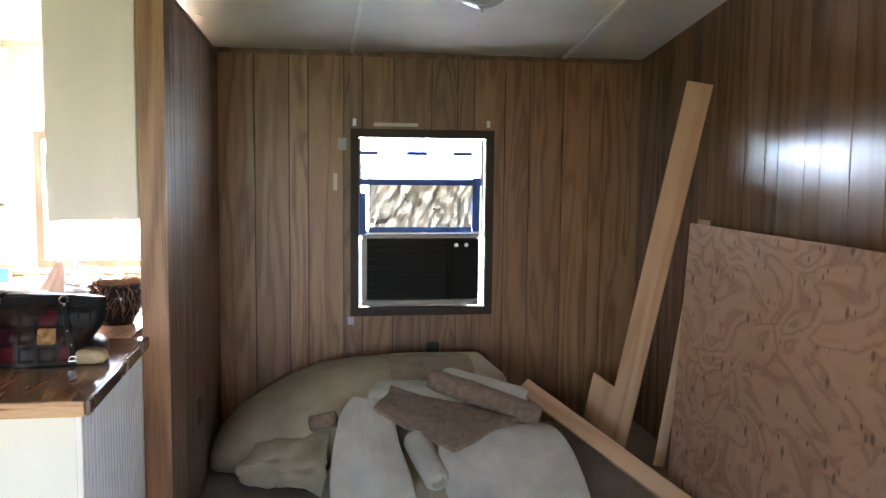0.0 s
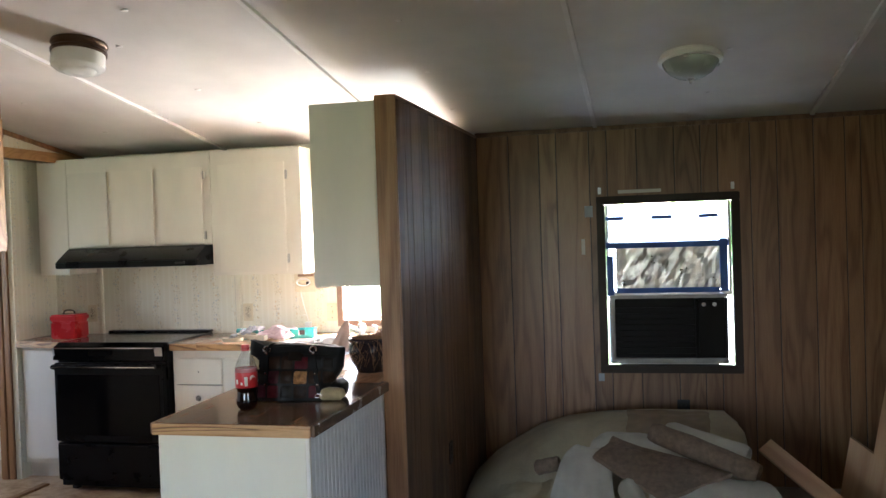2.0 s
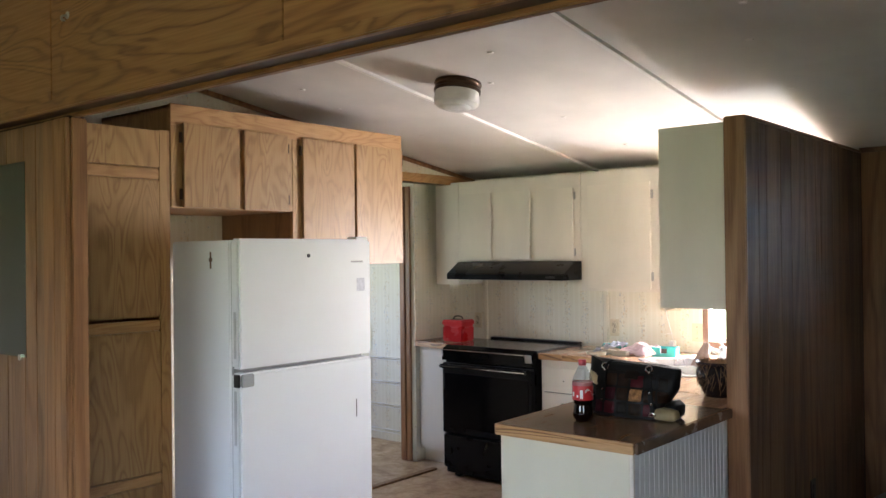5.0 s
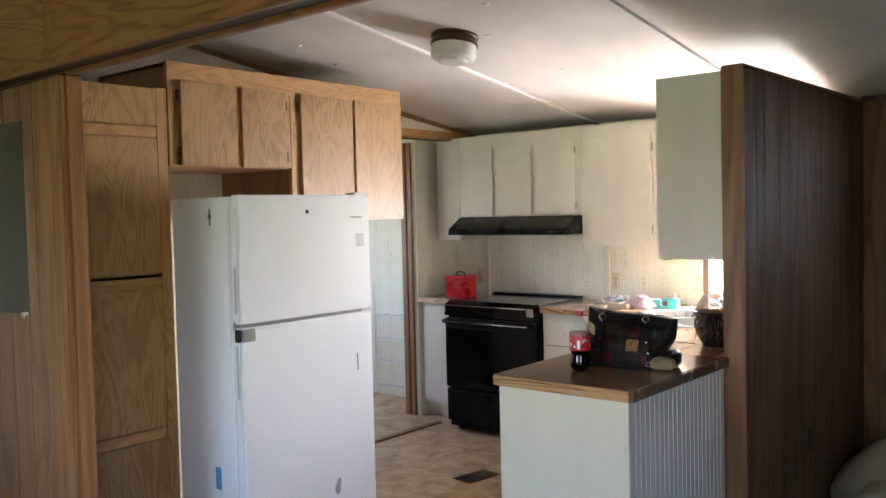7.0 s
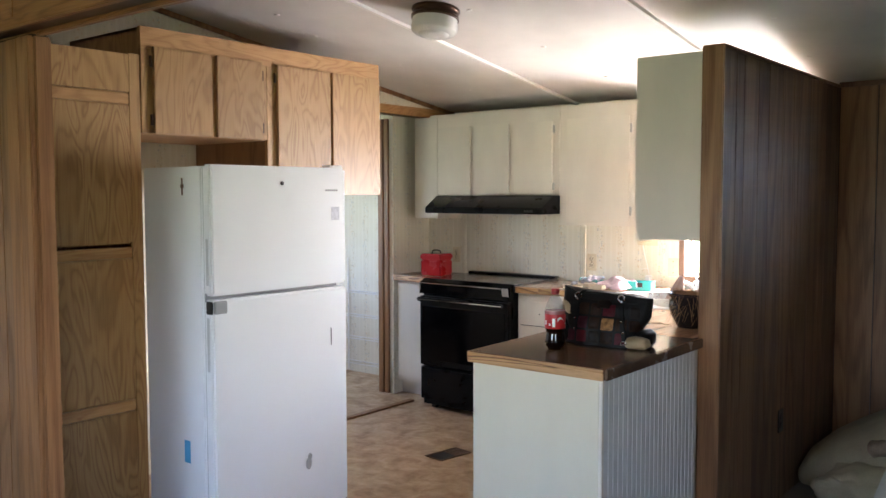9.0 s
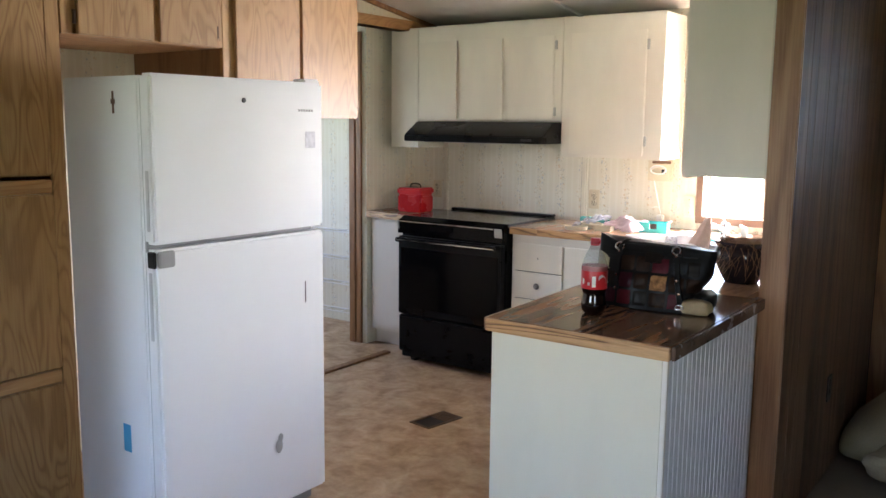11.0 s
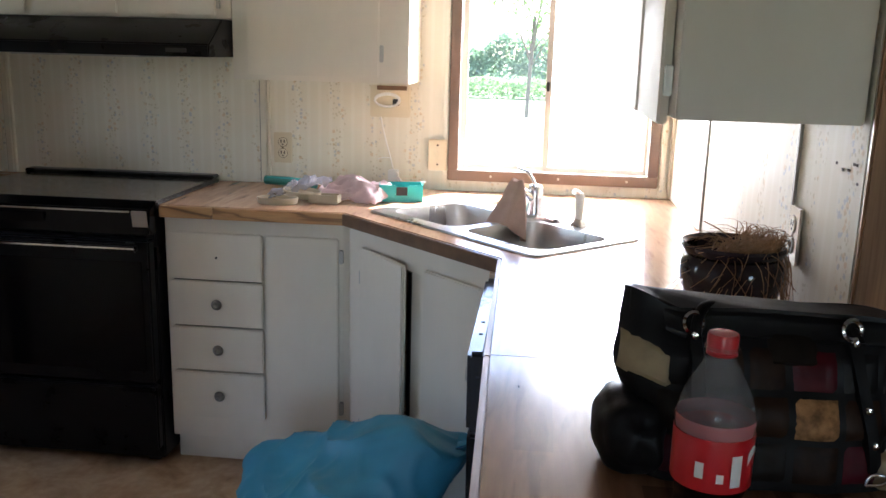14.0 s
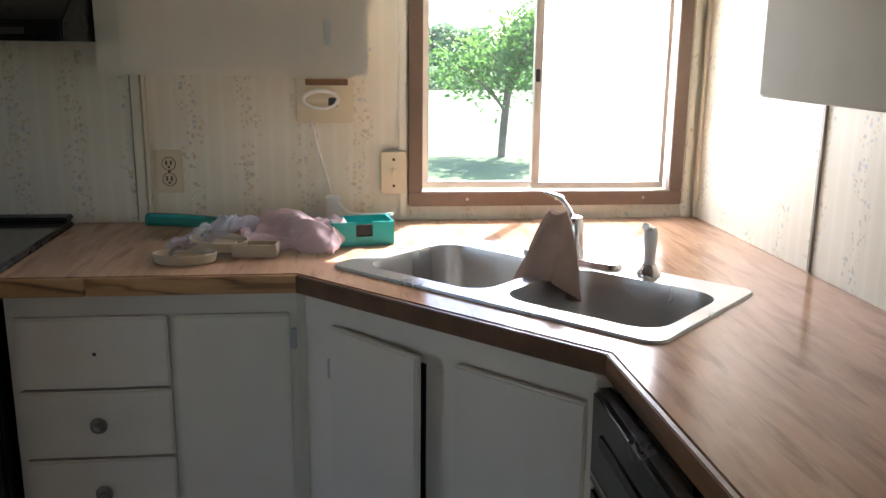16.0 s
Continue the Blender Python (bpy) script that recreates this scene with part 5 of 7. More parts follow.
SCUFF = plain("dark_wall_scuff", (0.10, 0.085, 0.07), 0.8, 0, 0.3)
for y, z, w in ((3.560, 1.252, 0.020), (3.585, 1.240, 0.012), (3.640, 1.246, 0.006), (3.610, 1.238, 0.008), (3.545, 1.222, 0.007)):
    box("wall_scuff", wall_partition, SCUFF, (partition_face(y) - 0.0052, y - w / 2, z - 0.0022), (partition_face(y) - 0.0036, y + w / 2, z + 0.0022), 0)


def phone_plate():
    p = thing("phone_jack", "old ivory wall phone mount with a coiled cord", "phone mount")
    m = pose(-1.32, 5.299, 1.235) @ TO_SOUTH
    box("back_plate", p, IVORY, (-0.076, 0.0, -0.056), (0.076, 0.010, 0.062), 0.004, m=m)
    box("upper_recess", p, RUST_WOOD, (-0.062, 0.010, 0.044), (0.050, 0.012, 0.060), 0.001, "brown hole behind the mount", m=m)
    box("jack", p, DARK_PLASTIC_AND_SHADE, (-0.035, 0.010, -0.012), (-0.010, 0.020, 0.012), 0.002, m=m)
    lathe("oval_cover", p, IVORY, [(0.0, 0.006), (0.030, 0.005), (0.040, 0.0)], m @ pose(0.014, 0.010, 0.004, -90, 0, 0) @ Matrix.Diagonal((1.1, 0.55, 1, 1)), "oval ivory cover", 24)
    pts = []
    for i in range(22):
        a = i / 21 * 2 * math.pi * 1.6
        pts.append(m @ Vector((0.010 + 0.048 * math.cos(a), 0.018 + 0.002 * i / 21, 0.004 + 0.024 * math.sin(a) + 0.006 * i / 21)))
    tube("cord", p, WHITE_PLASTIC, pts, 0.0045, "white looped phone cord")
    tube("hanging_wire", p, WHITE_PLASTIC, [(-1.355, 5.292, 1.18), (-1.345, 5.290, 1.12), (-1.318, 5.291, 1.04), (-1.305, 5.290, 0.98), (-1.300, 5.288, 0.945)], 0.0022, "thin hanging wire")
    tube("stub_wire", p, WHITE_PLASTIC, [(-1.365, 5.292, 1.02), (-1.345, 5.286, 1.032), (-1.318, 5.288, 1.026)], 0.0018, "thin bent wire end")


RUST_WOOD = plain("bare_brown_hole", (0.20, 0.12, 0.07), 0.8, 0, 0.3)
phone_plate()


def floor_vent():
    v = thing("floor_vent", "brown metal floor register, half of it open", "floor vent")
    m = pose(-1.905, 3.915, 0.0, 0, 0, -9) @ Matrix.Diagonal((0.95, 0.88, 1, 1))
    for lo, hi in (((-0.075, -0.14, 0), (-0.058, 0.14, 0.006)), ((0.058, -0.14, 0), (0.075, 0.14, 0.006)), ((-0.058, -0.14, 0), (0.058, -0.122, 0.006)), ((-0.058, 0.122, 0), (0.058, 0.14, 0.006))):
        box("frame", v, VENT, lo, hi, 0.002, m=m)
    # No duct is built: a flat dark sheet stands for its shade.
    box("dark_duct", v, DARK_PLASTIC_AND_SHADE, (-0.058, -0.122, 0.0005), (0.058, 0.122, 0.0015), 0, "dark sheet for the shade in the duct", m=m)
    for i in range(13):
        y = -0.114 + i * 0.0185
        if i > 6:
            box("slat", v, VENT, (-0.057, y, 0.001), (0.057, y + 0.010, 0.005), 0.001, m=m)


VENT = plain("brown_register_metal", (0.17, 0.108, 0.066), 0.45, 0.5, 0.25)
floor_vent()


def mirror():
    g = thing("wall_mirror", "plain frameless mirror hung on the panelled wall stub", "mirror")
    box("glass", g, MIRROR, (-2.62, 1.4895, 1.19), (-2.15, 1.4915, 1.935), 0)
    for x in (-2.19, -2.5):
        box("clip", g, CHROME, (x - 0.01, 1.480, 1.178), (x + 0.01, 1.491, 1.20), 0.002)


# Base colour darkened to stand for the dim room the mirror reflects.
MIRROR = plain("dim_reflection_mirror", (0.13, 0.14, 0.125), 0.05, 1.0, 0.02, 3, 0.0)
mirror()

nail = thing("beam_hook", "small bent metal hook in the oak beam", "hook")
tube("hook", nail, STEEL, [(-1.63, 1.402, 2.375), (-1.63, 1.385, 2.372), (-1.628, 1.375, 2.365), (-1.622, 1.375, 2.350), (-1.612, 1.380, 2.352)], 0.004)
lathe("washer", nail, STEEL, [(0.0, 0.003), (0.012, 0.002), (0.013, 0.0)], pose(-1.63, 1.3995, 2.375, 90, 0, 0), segments=14)


def stained_tape(x0, x1, z0, z1, material, label):
    tagged(box("tape_scrap", None, material, (x0, 5.2855, z0), (x1, 5.2872, z1), 0), label, "tape", "tape scraps on the wall")


OLD_TAPE = plain("old_grey_tape", (0.30, 0.31, 0.30), 0.6, 0, 0.2)
PALE_TAPE = plain("pale_paint_scuff", (0.48, 0.42, 0.34), 0.6, 0, 0.2)
stained_tape(0.500, 0.548, 1.600, 1.668, OLD_TAPE, "grey tape scrap stuck on the panelling")
stained_tape(0.475, 0.497, 1.375, 1.470, PALE_TAPE, "pale tape scrap stuck on the panelling")
stained_tape(0.555, 0.590, 0.610, 0.655, OLD_TAPE, "grey tape scrap stuck on the panelling")
stained_tape(0.70, 0.95, 1.735, 1.755, PALE_TAPE, "pale torn tape above the window")


def wire_rack():
    r = thing("wire_rack", "white wire shelf rack against the hall wall", "rack")
    for x in (-4.09, -3.55):
        tube("upright", r, WHITE_PLASTIC, [(x, 5.285, 0.02), (x, 5.285, 0.98)], 0.006)
    for z in (0.10, 0.31, 0.50, 0.70):
        tube("wire", r, WHITE_PLASTIC, [(-4.09, 5.275, z), (-3.55, 5.275, z)], 0.005)
        tube("wire", r, WHITE_PLASTIC, [(-4.09, 5.18, z), (-3.55, 5.18, z)], 0.004)
        for x in (-4.09, -3.9, -3.73, -3.55):
            tube("cross_wire", r, WHITE_PLASTIC, [(x, 5.18, z), (x, 5.28, z)], 0.003)
    for x in (-4.09, -3.55):
        tube("leg", r, WHITE_PLASTIC, [(x, 5.18, 0.0), (x, 5.18, 0.72)], 0.005)


wire_rack()


# ---- things on the worktop ----
def red_tin():
    t = thing("bread_tin", "small red enamelled tin box with a wire handle", "tin")
    m = pose(-2.925, 5.06, TOP, 0, 0, 4)
    box("body", t, RED_PAINT, (-0.092, -0.08, 0.0), (0.092, 0.08, 0.115), 0.010, m=m)
    box("lid", t, RED_PAINT, (-0.096, -0.084, 0.116), (0.096, 0.084, 0.160), 0.010, m=m)
    tube("handle", t, DARK_PLASTIC_AND_SHADE, [m @ Vector(p) for p in ((-0.04, 0, 0.160), (-0.042, 0, 0.178), (-0.02, 0, 0.187), (0.02, 0, 0.187), (0.042, 0, 0.178), (0.04, 0, 0.160))], 0.005)


red_tin()


def arc_panel(name, parent, material, m, r, a0, a1, low, high, label=""):
    """A thin curved panel on a round wall; low and high: heights along the arc, from 0 to 1."""
    bm = bmesh.new()
    n = 12
    rows = []
    for k in range(n + 1):
        f = k / n
        a = radians(a0 + (a1 - a0) * f)
        d = Vector((math.cos(a), math.sin(a), 0))
        rows.append([bm.verts.new(m @ (d * q + Vector((0, 0, z)))) for q, z in ((r, low(f)), (r + 0.0006, low(f)), (r + 0.0006, high(f)), (r, high(f)))])
    for p, q in zip(rows, rows[1:]):
        for i in range(4):
            bm.faces.new((p[i], p[(i + 1) % 4], q[(i + 1) % 4], q[i]))
    bm.faces.new(rows[0]), bm.faces.new(rows[-1][::-1])
    return part(name, bm, material, parent, label, True)


def soda_bottle():
    b = thing("soda_bottle", "nearly empty plastic cola bottle with red label and cap", "bottle")
    m = pose(-0.575, 2.912, TOP, 0, 0, -38) @ Matrix.Scale(0.925, 4)
    foot = [(0.0, 0.006), (0.016, 0.002), (0.028, 0.001), (0.036, 0.008), (0.0415, 0.022), (0.0420, 0.036), (0.0400, 0.052), (0.0368, 0.066), (0.0372, 0.074), (0.0415, 0.086)]
    lathe("shell", b, CLEAR_PLASTIC, [(0.0422, 0.090), (0.0425, 0.155), (0.0425, 0.164), (0.041, 0.172), (0.036, 0.188), (0.029, 0.203), (0.021, 0.218), (0.0155, 0.228), (0.0150, 0.236), (0.019, 0.238), (0.019, 0.241), (0.0135, 0.243), (0.0135, 0.252)], m, "clear plastic bottle wall", 36)
    lathe("cola", b, COLA, foot + [(0.0418, 0.094), (0.0, 0.0945)], m, "dark cola in the bottom of the bottle", 36)
    lathe("label", b, RED_LABEL, [(0.0434, 0.088), (0.0438, 0.090), (0.0438, 0.146), (0.0434, 0.148)], m, "red printed label", 36)
    lathe("label_margin", b, PINK_FILM, [(0.0432, 0.1485), (0.0434, 0.150), (0.0434, 0.163), (0.0430, 0.164)], m, "pale pink upper margin of the label", 36)
    lathe("cap", b, RED_PAINT, [(0.0165, 0.236), (0.0168, 0.252), (0.0155, 0.2555), (0.0, 0.256)], m, "red screw cap", 24)
    lathe("neck_ring", b, RED_PAINT, [(0.0150, 0.231), (0.0166, 0.232), (0.0166, 0.235), (0.0150, 0.236)], m, "red tamper ring", 24)
    flat = lambda z: (lambda f: z)
    arc_panel("nutrition_panel", b, WHITE_PLASTIC, m, 0.0439, -36, -20, flat(0.096), flat(0.132), "white printed panel")
    arc_panel("barcode_panel", b, WHITE_PLASTIC, m, 0.0439, -86, -74, flat(0.104), flat(0.122), "white printed panel")
    arc_panel("recycling_mark", b, WHITE_PLASTIC, m, 0.0439, -56, -46, flat(0.101), flat(0.111), "small white printed mark")
    arc_panel("white_wave", b, WHITE_PLASTIC, m, 0.0439, -8, 60, lambda f: 0.118 + 0.012 * math.sin(5 * f), lambda f: 0.124 + 0.014 * math.sin(5 * f + 0.5), "white wave shape on the label")


PINK_FILM = thin_plastic("pink_label_film", 0.35)
PINK_FILM.node_tree.nodes["Principled BSDF"].inputs["Base Color"].default_value = (0.55, 0.20, 0.20, 1)
CLEAR_PLASTIC = thin_plastic("clear_plastic", 0.80)
COLA = plain("cola_liquid", (0.005, 0.002, 0.0015), 0.08, 0, 0.2, 5, 0.0)
RED_LABEL = plain("red_label", (0.55, 0.018, 0.022), 0.35, 0, 0.08)
soda_bottle()


LAYOUT = ((6, 1, 5, 2, 1, 0), (5, 6, 3, 4, 3, 2), (0, 3, 2, 1, 0, 5))  # patch leathers, row by row from the base


def patchwork_bag():
    """A slumped shopper: flared top with a peaked corner, soft gussets low at both ends, belts with rings and a buckle."""
    b = thing("handbag", "black leather shoulder bag with patchwork squares and belts", "bag")
    m = pose(-0.468, 3.13, TOP, 0, 0, 4)

    def lerp(table, h):
        for (h0, a0), (h1, a1) in zip(table, table[1:]):
            if h <= h1:
                f = (h - h0) / (h1 - h0)
                f = f * f * (3 - 2 * f)
                return a0 + (a1 - a0) * f
        return table[-1][1]
    left = ((0, -0.176), (0.30, -0.168), (0.62, -0.192), (1, -0.184))
    right = ((0, 0.168), (0.25, 0.150), (0.65, 0.190), (1, 0.196))
    deep = ((0, 0.086), (0.35, 0.080), (0.7, 0.055), (1, 0.026))
    rim = ((-0.20, 0.228), (-0.175, 0.224), (-0.125, 0.204), (-0.05, 0.208), (0.08, 0.203), (0.20, 0.192))

    def at(s, h, side, out=0.0):
        x = lerp(left, h) * (1 - s) / 2 + lerp(right, h) * (1 + s) / 2
        y = side * (lerp(deep, h) * (1 - abs(s) ** 4) ** 0.5 + out)
        z = 0.003 + lerp(rim, x) * h
        n = noise.noise(Vector((x * 13, side * 3, z * 15))) + 0.5 * noise.noise(Vector((x * 31 + 2 * z, side * 5, z * 24)))
        return m @ Vector((x + 0.004 * n, y + side * 0.008 * n * (1 - abs(s) ** 4), z))
    bm = bmesh.new()
    ns, nz, rings = 30, 22, []
    for j in range(nz + 1):
        h = j / nz
        loop = [at(-1 + 2 * i / ns, h, -1) for i in range(ns)] + [at(1 - 2 * i / ns, h, 1) for i in range(ns)]
        rings.append([bm.verts.new(p) for p in loop])
    for a, c in zip(rings, rings[1:]):
        for i in range(2 * ns):
            bm.faces.new((a[i], a[(i + 1) % (2 * ns)], c[(i + 1) % (2 * ns)], c[i]))
    bm.faces.new(rings[0][::-1]), bm.faces.new(rings[-1])
    part("body", bm, LEATHER, b, smooth=True)

    def panel(name, material, x0, x1, h0, h1, out=0.003, label="", slant=0.0):
        """A sewn-on piece with its own thickness on the front."""
        bm = bmesh.new()
        n = 6
        grid = []
        for j in range(n + 1):
            h = h0 + (h1 - h0) * j / n
            a, c = lerp(left, h), lerp(right, h)
            row = []
            for i in range(n + 1):
                x = x0 + (x1 - x0) * i / n + slant * (h - h0)
                s = max(-0.995, min(0.995, (2 * x - a - c) / (c - a)))
                edge_ = i in (0, n) or j in (0, n)
                row.append(bm.verts.new(at(s, h, -1, -0.002 if edge_ else out)))
            grid.append(row)
        for j in range(n):
            for i in range(n):
                bm.faces.new((grid[j][i], grid[j][i + 1], grid[j + 1][i + 1], grid[j + 1][i]))
        return part(name, bm, material, b, label, True)
    cols = (-0.150, -0.098, -0.046, 0.006, 0.066, 0.118, 0.160)
    for r, (h0, h1) in enumerate(((0.04, 0.295), (0.30, 0.555), (0.56, 0.81))):
        for c, (x0, x1) in enumerate(zip(cols, cols[1:])):
            panel("patch", PATCHES[LAYOUT[r][c]], x0 + 0.0006, x1 - 0.0006, h0, h1)
    panel("top_band", LEATHER, -0.178, 0.186, 0.83, 0.985, 0.005)
    panel("end_patch", PATCH_TAN, -0.188, -0.128, 0.54, 0.76, 0.005, "pale tan end patch")
    panel("flap", PATCHES[5], -0.020, 0.045, 0.70, 0.90, 0.007, "dark printed pocket flap")
    for x, low, slant in ((-0.098, 0.22, -0.01), (0.112, 0.04, -0.035)):
        panel("belt", LEATHER, x - 0.011, x + 0.011, low, 0.98, 0.009, "black leather belt sewn down the front", slant)
        for h in (0.30, 0.50, 0.86):
            xx = x + slant * (h - low)
            s = (2 * xx - lerp(left, h) - lerp(right, h)) / (lerp(right, h) - lerp(left, h))
            p = m.inverted() @ at(s, h, -1, 0.010)
            lathe("rivet", b, CHROME, [(0.0, 0.004), (0.004, 0.003), (0.005, 0.0)], m @ pose(p.x, p.y, p.z, 90, 0, 0), segments=10)
        h = 0.93
        xx = x + slant * (h - low)
        s = (2 * xx - lerp(left, h) - lerp(right, h)) / (lerp(right, h) - lerp(left, h))
        p = m.inverted() @ at(s, h, -1, 0.012)
        lathe("ring", b, CHROME, [(0.012, -0.002), (0.015, 0.0), (0.012, 0.002), (0.009, 0.0), (0.012, -0.002)], m @ pose(p.x, p.y, p.z, 75, 0, 12), segments=18)
    # buckle at the foot of one belt
    p = m.inverted() @ at((2 * 0.110 - lerp(left, 0.1) - lerp(right, 0.1)) / (lerp(right, 0.1) - lerp(left, 0.1)), 0.10, -1, 0.011)
    tube("buckle", b, CHROME, [m @ (p + Vector(q)) for q in ((-0.014, 0, -0.007), (0.014, 0, -0.007), (0.014, 0, 0.009), (-0.014, 0, 0.009), (-0.014, 0, -0.007))], 0.0022, "small metal buckle")

    def gusset(name, material, centre, size, label):
        bm = bmesh.new()
        bmesh.ops.create_icosphere(bm, subdivisions=4, radius=1.0)
        for v in bm.verts:
            d = v.co.normalized()
            k = 1 + 0.10 * noise.noise(d * 2.2 + Vector(centre) * 9) + 0.05 * abs(noise.noise(d * 5))
            q = Vector([math.copysign(abs(e) ** 0.8, e) for e in d])
            p = Vector(centre) + Vector((q.x * size[0], q.y * size[1], q.z * size[2])) * k
            v.co = m @ Vector((p.x, p.y, max(0.002, p.z)))
        part(name, bm, material, b, label, True)
    gusset("gusset", LEATHER, (-0.168, -0.012, 0.046), (0.046, 0.070, 0.052), "soft bulging end of the bag")
    gusset("corner_piece", PATCH_TAN, (0.150, -0.052, 0.024), (0.052, 0.034, 0.026), "pale tan leather corner")
    gusset("gusset", LEATHER, (0.160, 0.010, 0.034), (0.036, 0.062, 0.036), "soft bulging end of the bag")
    for y, lift in ((-0.030, 0.012), (0.030, 0.004)):
        pts = [m @ Vector(q) for q in ((-0.104, y - 0.012, 0.175), (-0.103, y, 0.204 + lift), (-0.070, y + 0.030, 0.196 + lift), (0.0, y + 0.052, 0.172), (0.060, y + 0.036, 0.182), (0.088, y, 0.196), (0.090, y - 0.012, 0.175))]
        tube("strap", b, LEATHER, pts, 0.007, "drooping leather handle")


LEATHER = plain("black_leather", (0.008, 0.0075, 0.0075), 0.42, 0, 0.3, 20, 0.3, 160, gloss=0.14)
PATCH_TAN = plain("tan_suede_patch", (0.30, 0.225, 0.12), 0.6, 0, 0.2, 30)
PATCHES = [LEATHER, plain("maroon_patch", (0.060, 0.006, 0.010), 0.4, 0, 0.3, 30, gloss=0.10), plain("dark_print_patch", (0.020, 0.010, 0.006), 0.45, 0, 0.6, 50, gloss=0.10),
           plain("brown_patch", (0.024, 0.012, 0.007), 0.4, 0, 0.3, 30, gloss=0.10), plain("tan_print_patch", (0.30, 0.15, 0.060), 0.5, 0, 0.8, 70, gloss=0.10), plain("black_print_patch", (0.011, 0.008, 0.006), 0.4, 0, 0.3, 30, gloss=0.10), plain("plum_patch", (0.042, 0.008, 0.014), 0.4, 0, 0.4, 40, gloss=0.10)]
patchwork_bag()


def flower_pot():
    p = thing("flower_pot", "dark glazed flower pot with dry grass hanging over it", "flower pot")
    m = pose(-0.378, 3.765, TOP)
    lathe("pot", p, GLAZE, [(0.0, 0.0), (0.060, 0.0), (0.064, 0.006), (0.088, 0.05), (0.100, 0.09), (0.098, 0.120), (0.090, 0.132), (0.098, 0.140), (0.102, 0.150), (0.098, 0.156), (0.088, 0.150), (0.084, 0.12), (0.0, 0.115)], m, "round glazed pot", 36)
    lathe("soil", p, SOIL, [(0.0, 0.128), (0.05, 0.126), (0.084, 0.121)], m, "dry soil", 18)
    rnd = random.Random(8)
    bm = bmesh.new()
    for k in range(300):
        hang = k % 3 == 0
        a0 = rnd.uniform(-2.4, 0.9)
        r0, r1 = rnd.uniform(0.0, 0.075), rnd.uniform(0.098, 0.125) if hang else rnd.uniform(0.05, 0.112)
        a1 = a0 + rnd.uniform(-1.3, 1.3)
        z1 = rnd.uniform(0.012, 0.11) if hang else rnd.uniform(0.145, 0.185)
        p0 = Vector((r0 * math.cos(a0), r0 * math.sin(a0), 0.135))
        p1 = Vector(((r0 + 0.055) * math.cos(a0 + 0.4), (r0 + 0.055) * math.sin(a0 + 0.4), rnd.uniform(0.165, 0.205)))
        p2 = Vector((r1 * math.cos(a1), r1 * math.sin(a1), z1))
        prev = None
        for i in range(7):
            t = i / 6
            c = p0 * (1 - t) ** 2 + p1 * 2 * t * (1 - t) + p2 * t * t
            w = 0.0013 * (1.25 - 0.7 * t)
            q = [bm.verts.new(m @ (c + Vector((w * math.cos(b), w * math.sin(b), 0.4 * w * math.sin(b))))) for b in (0, 2.1, 4.2)]
            if prev:
                for i2 in range(3):
                    bm.faces.new((prev[i2], prev[(i2 + 1) % 3], q[(i2 + 1) % 3], q[i2]))
            prev = q
    tagged(part("dry_grass", bm, STRAW, p, "tangle of dry brown grass"), kind="stuff")
    for k, pts in enumerate((((-0.06, -0.06, 0.006), (-0.13, -0.03, 0.012), (-0.19, -0.05, 0.008), (-0.235, -0.035, 0.014)), ((-0.09, -0.02, 0.006), (-0.14, -0.06, 0.010), (-0.20, -0.07, 0.006)), ((0.0, 0.02, 0.16), (-0.03, 0.02, 0.182), (-0.055, 0.03, 0.19)), ((-0.10, -0.05, 0.005), (-0.15, -0.02, 0.016), (-0.17, -0.06, 0.006)), ((-0.20, -0.045, 0.009), (-0.215, -0.065, 0.007), (-0.20, -0.08, 0.005)), ((-0.13, -0.035, 0.010), (-0.12, -0.07, 0.022), (-0.15, -0.085, 0.006)))):
        tube("stalk", p, STRAW, [m @ Vector(q) for q in pts], 0.0013)


GLAZE = plain("dark_glaze", (0.030, 0.022, 0.028), 0.12, 0, 0.5, 8, 0.04)
SOIL = plain("dry_soil", (0.06, 0.04, 0.025), 0.9, 0, 0.4, 60, 0.6)
STRAW = plain("dry_grass", (0.32, 0.18, 0.09), 0.8, 0, 0.4, 40)
flower_pot()


def cloth_sheet(name, parent, material, corner, u, v, height, nu=18, nv=14, thick=0.004, label="", seed=0, rough=0.006):
    """A soft sheet: corner + u * s + v * t, raised by height(s, t), with folds and thickness."""
    bm = bmesh.new()
    top, low = [], []
    c, u, v = Vector(corner), Vector(u), Vector(v)
    for j in range(nv + 1):
        rt, rl = [], []
        for i in range(nu + 1):
            s, t = i / nu, j / nv
            p = c + u * s + v * t
            p.x += 0.02 * noise.noise(Vector((s * 3, t * 3, seed + 9)))
            p.y += 0.02 * noise.noise(Vector((s * 3, t * 3, seed + 17)))
            p.z += height(s, t) + rough * noise.noise(Vector((s * 6, t * 6, seed))) + 0.5 * rough * noise.noise(Vector((s * 15, t * 15, seed + 3)))
            rt.append(bm.verts.new(p + Vector((0, 0, thick))))
            rl.append(bm.verts.new(p))
        top.append(rt)
        low.append(rl)
    for j in range(nv):
        for i in range(nu):
            bm.faces.new((top[j][i], top[j][i + 1], top[j + 1][i + 1], top[j + 1][i]))
            bm.faces.new((low[j][i], low[j + 1][i], low[j + 1][i + 1], low[j][i + 1]))
    rim = [(top[0], low[0]), (top[-1], low[-1]), ([r[0] for r in top], [r[0] for r in low]), ([r[-1] for r in top], [r[-1] for r in low])]
    for a, b in rim:
        for i in range(len(a) - 1):
            bm.faces.new((a[i], a[i + 1], b[i + 1], b[i]))
    return finish(bm, name, material, parent, label, True)


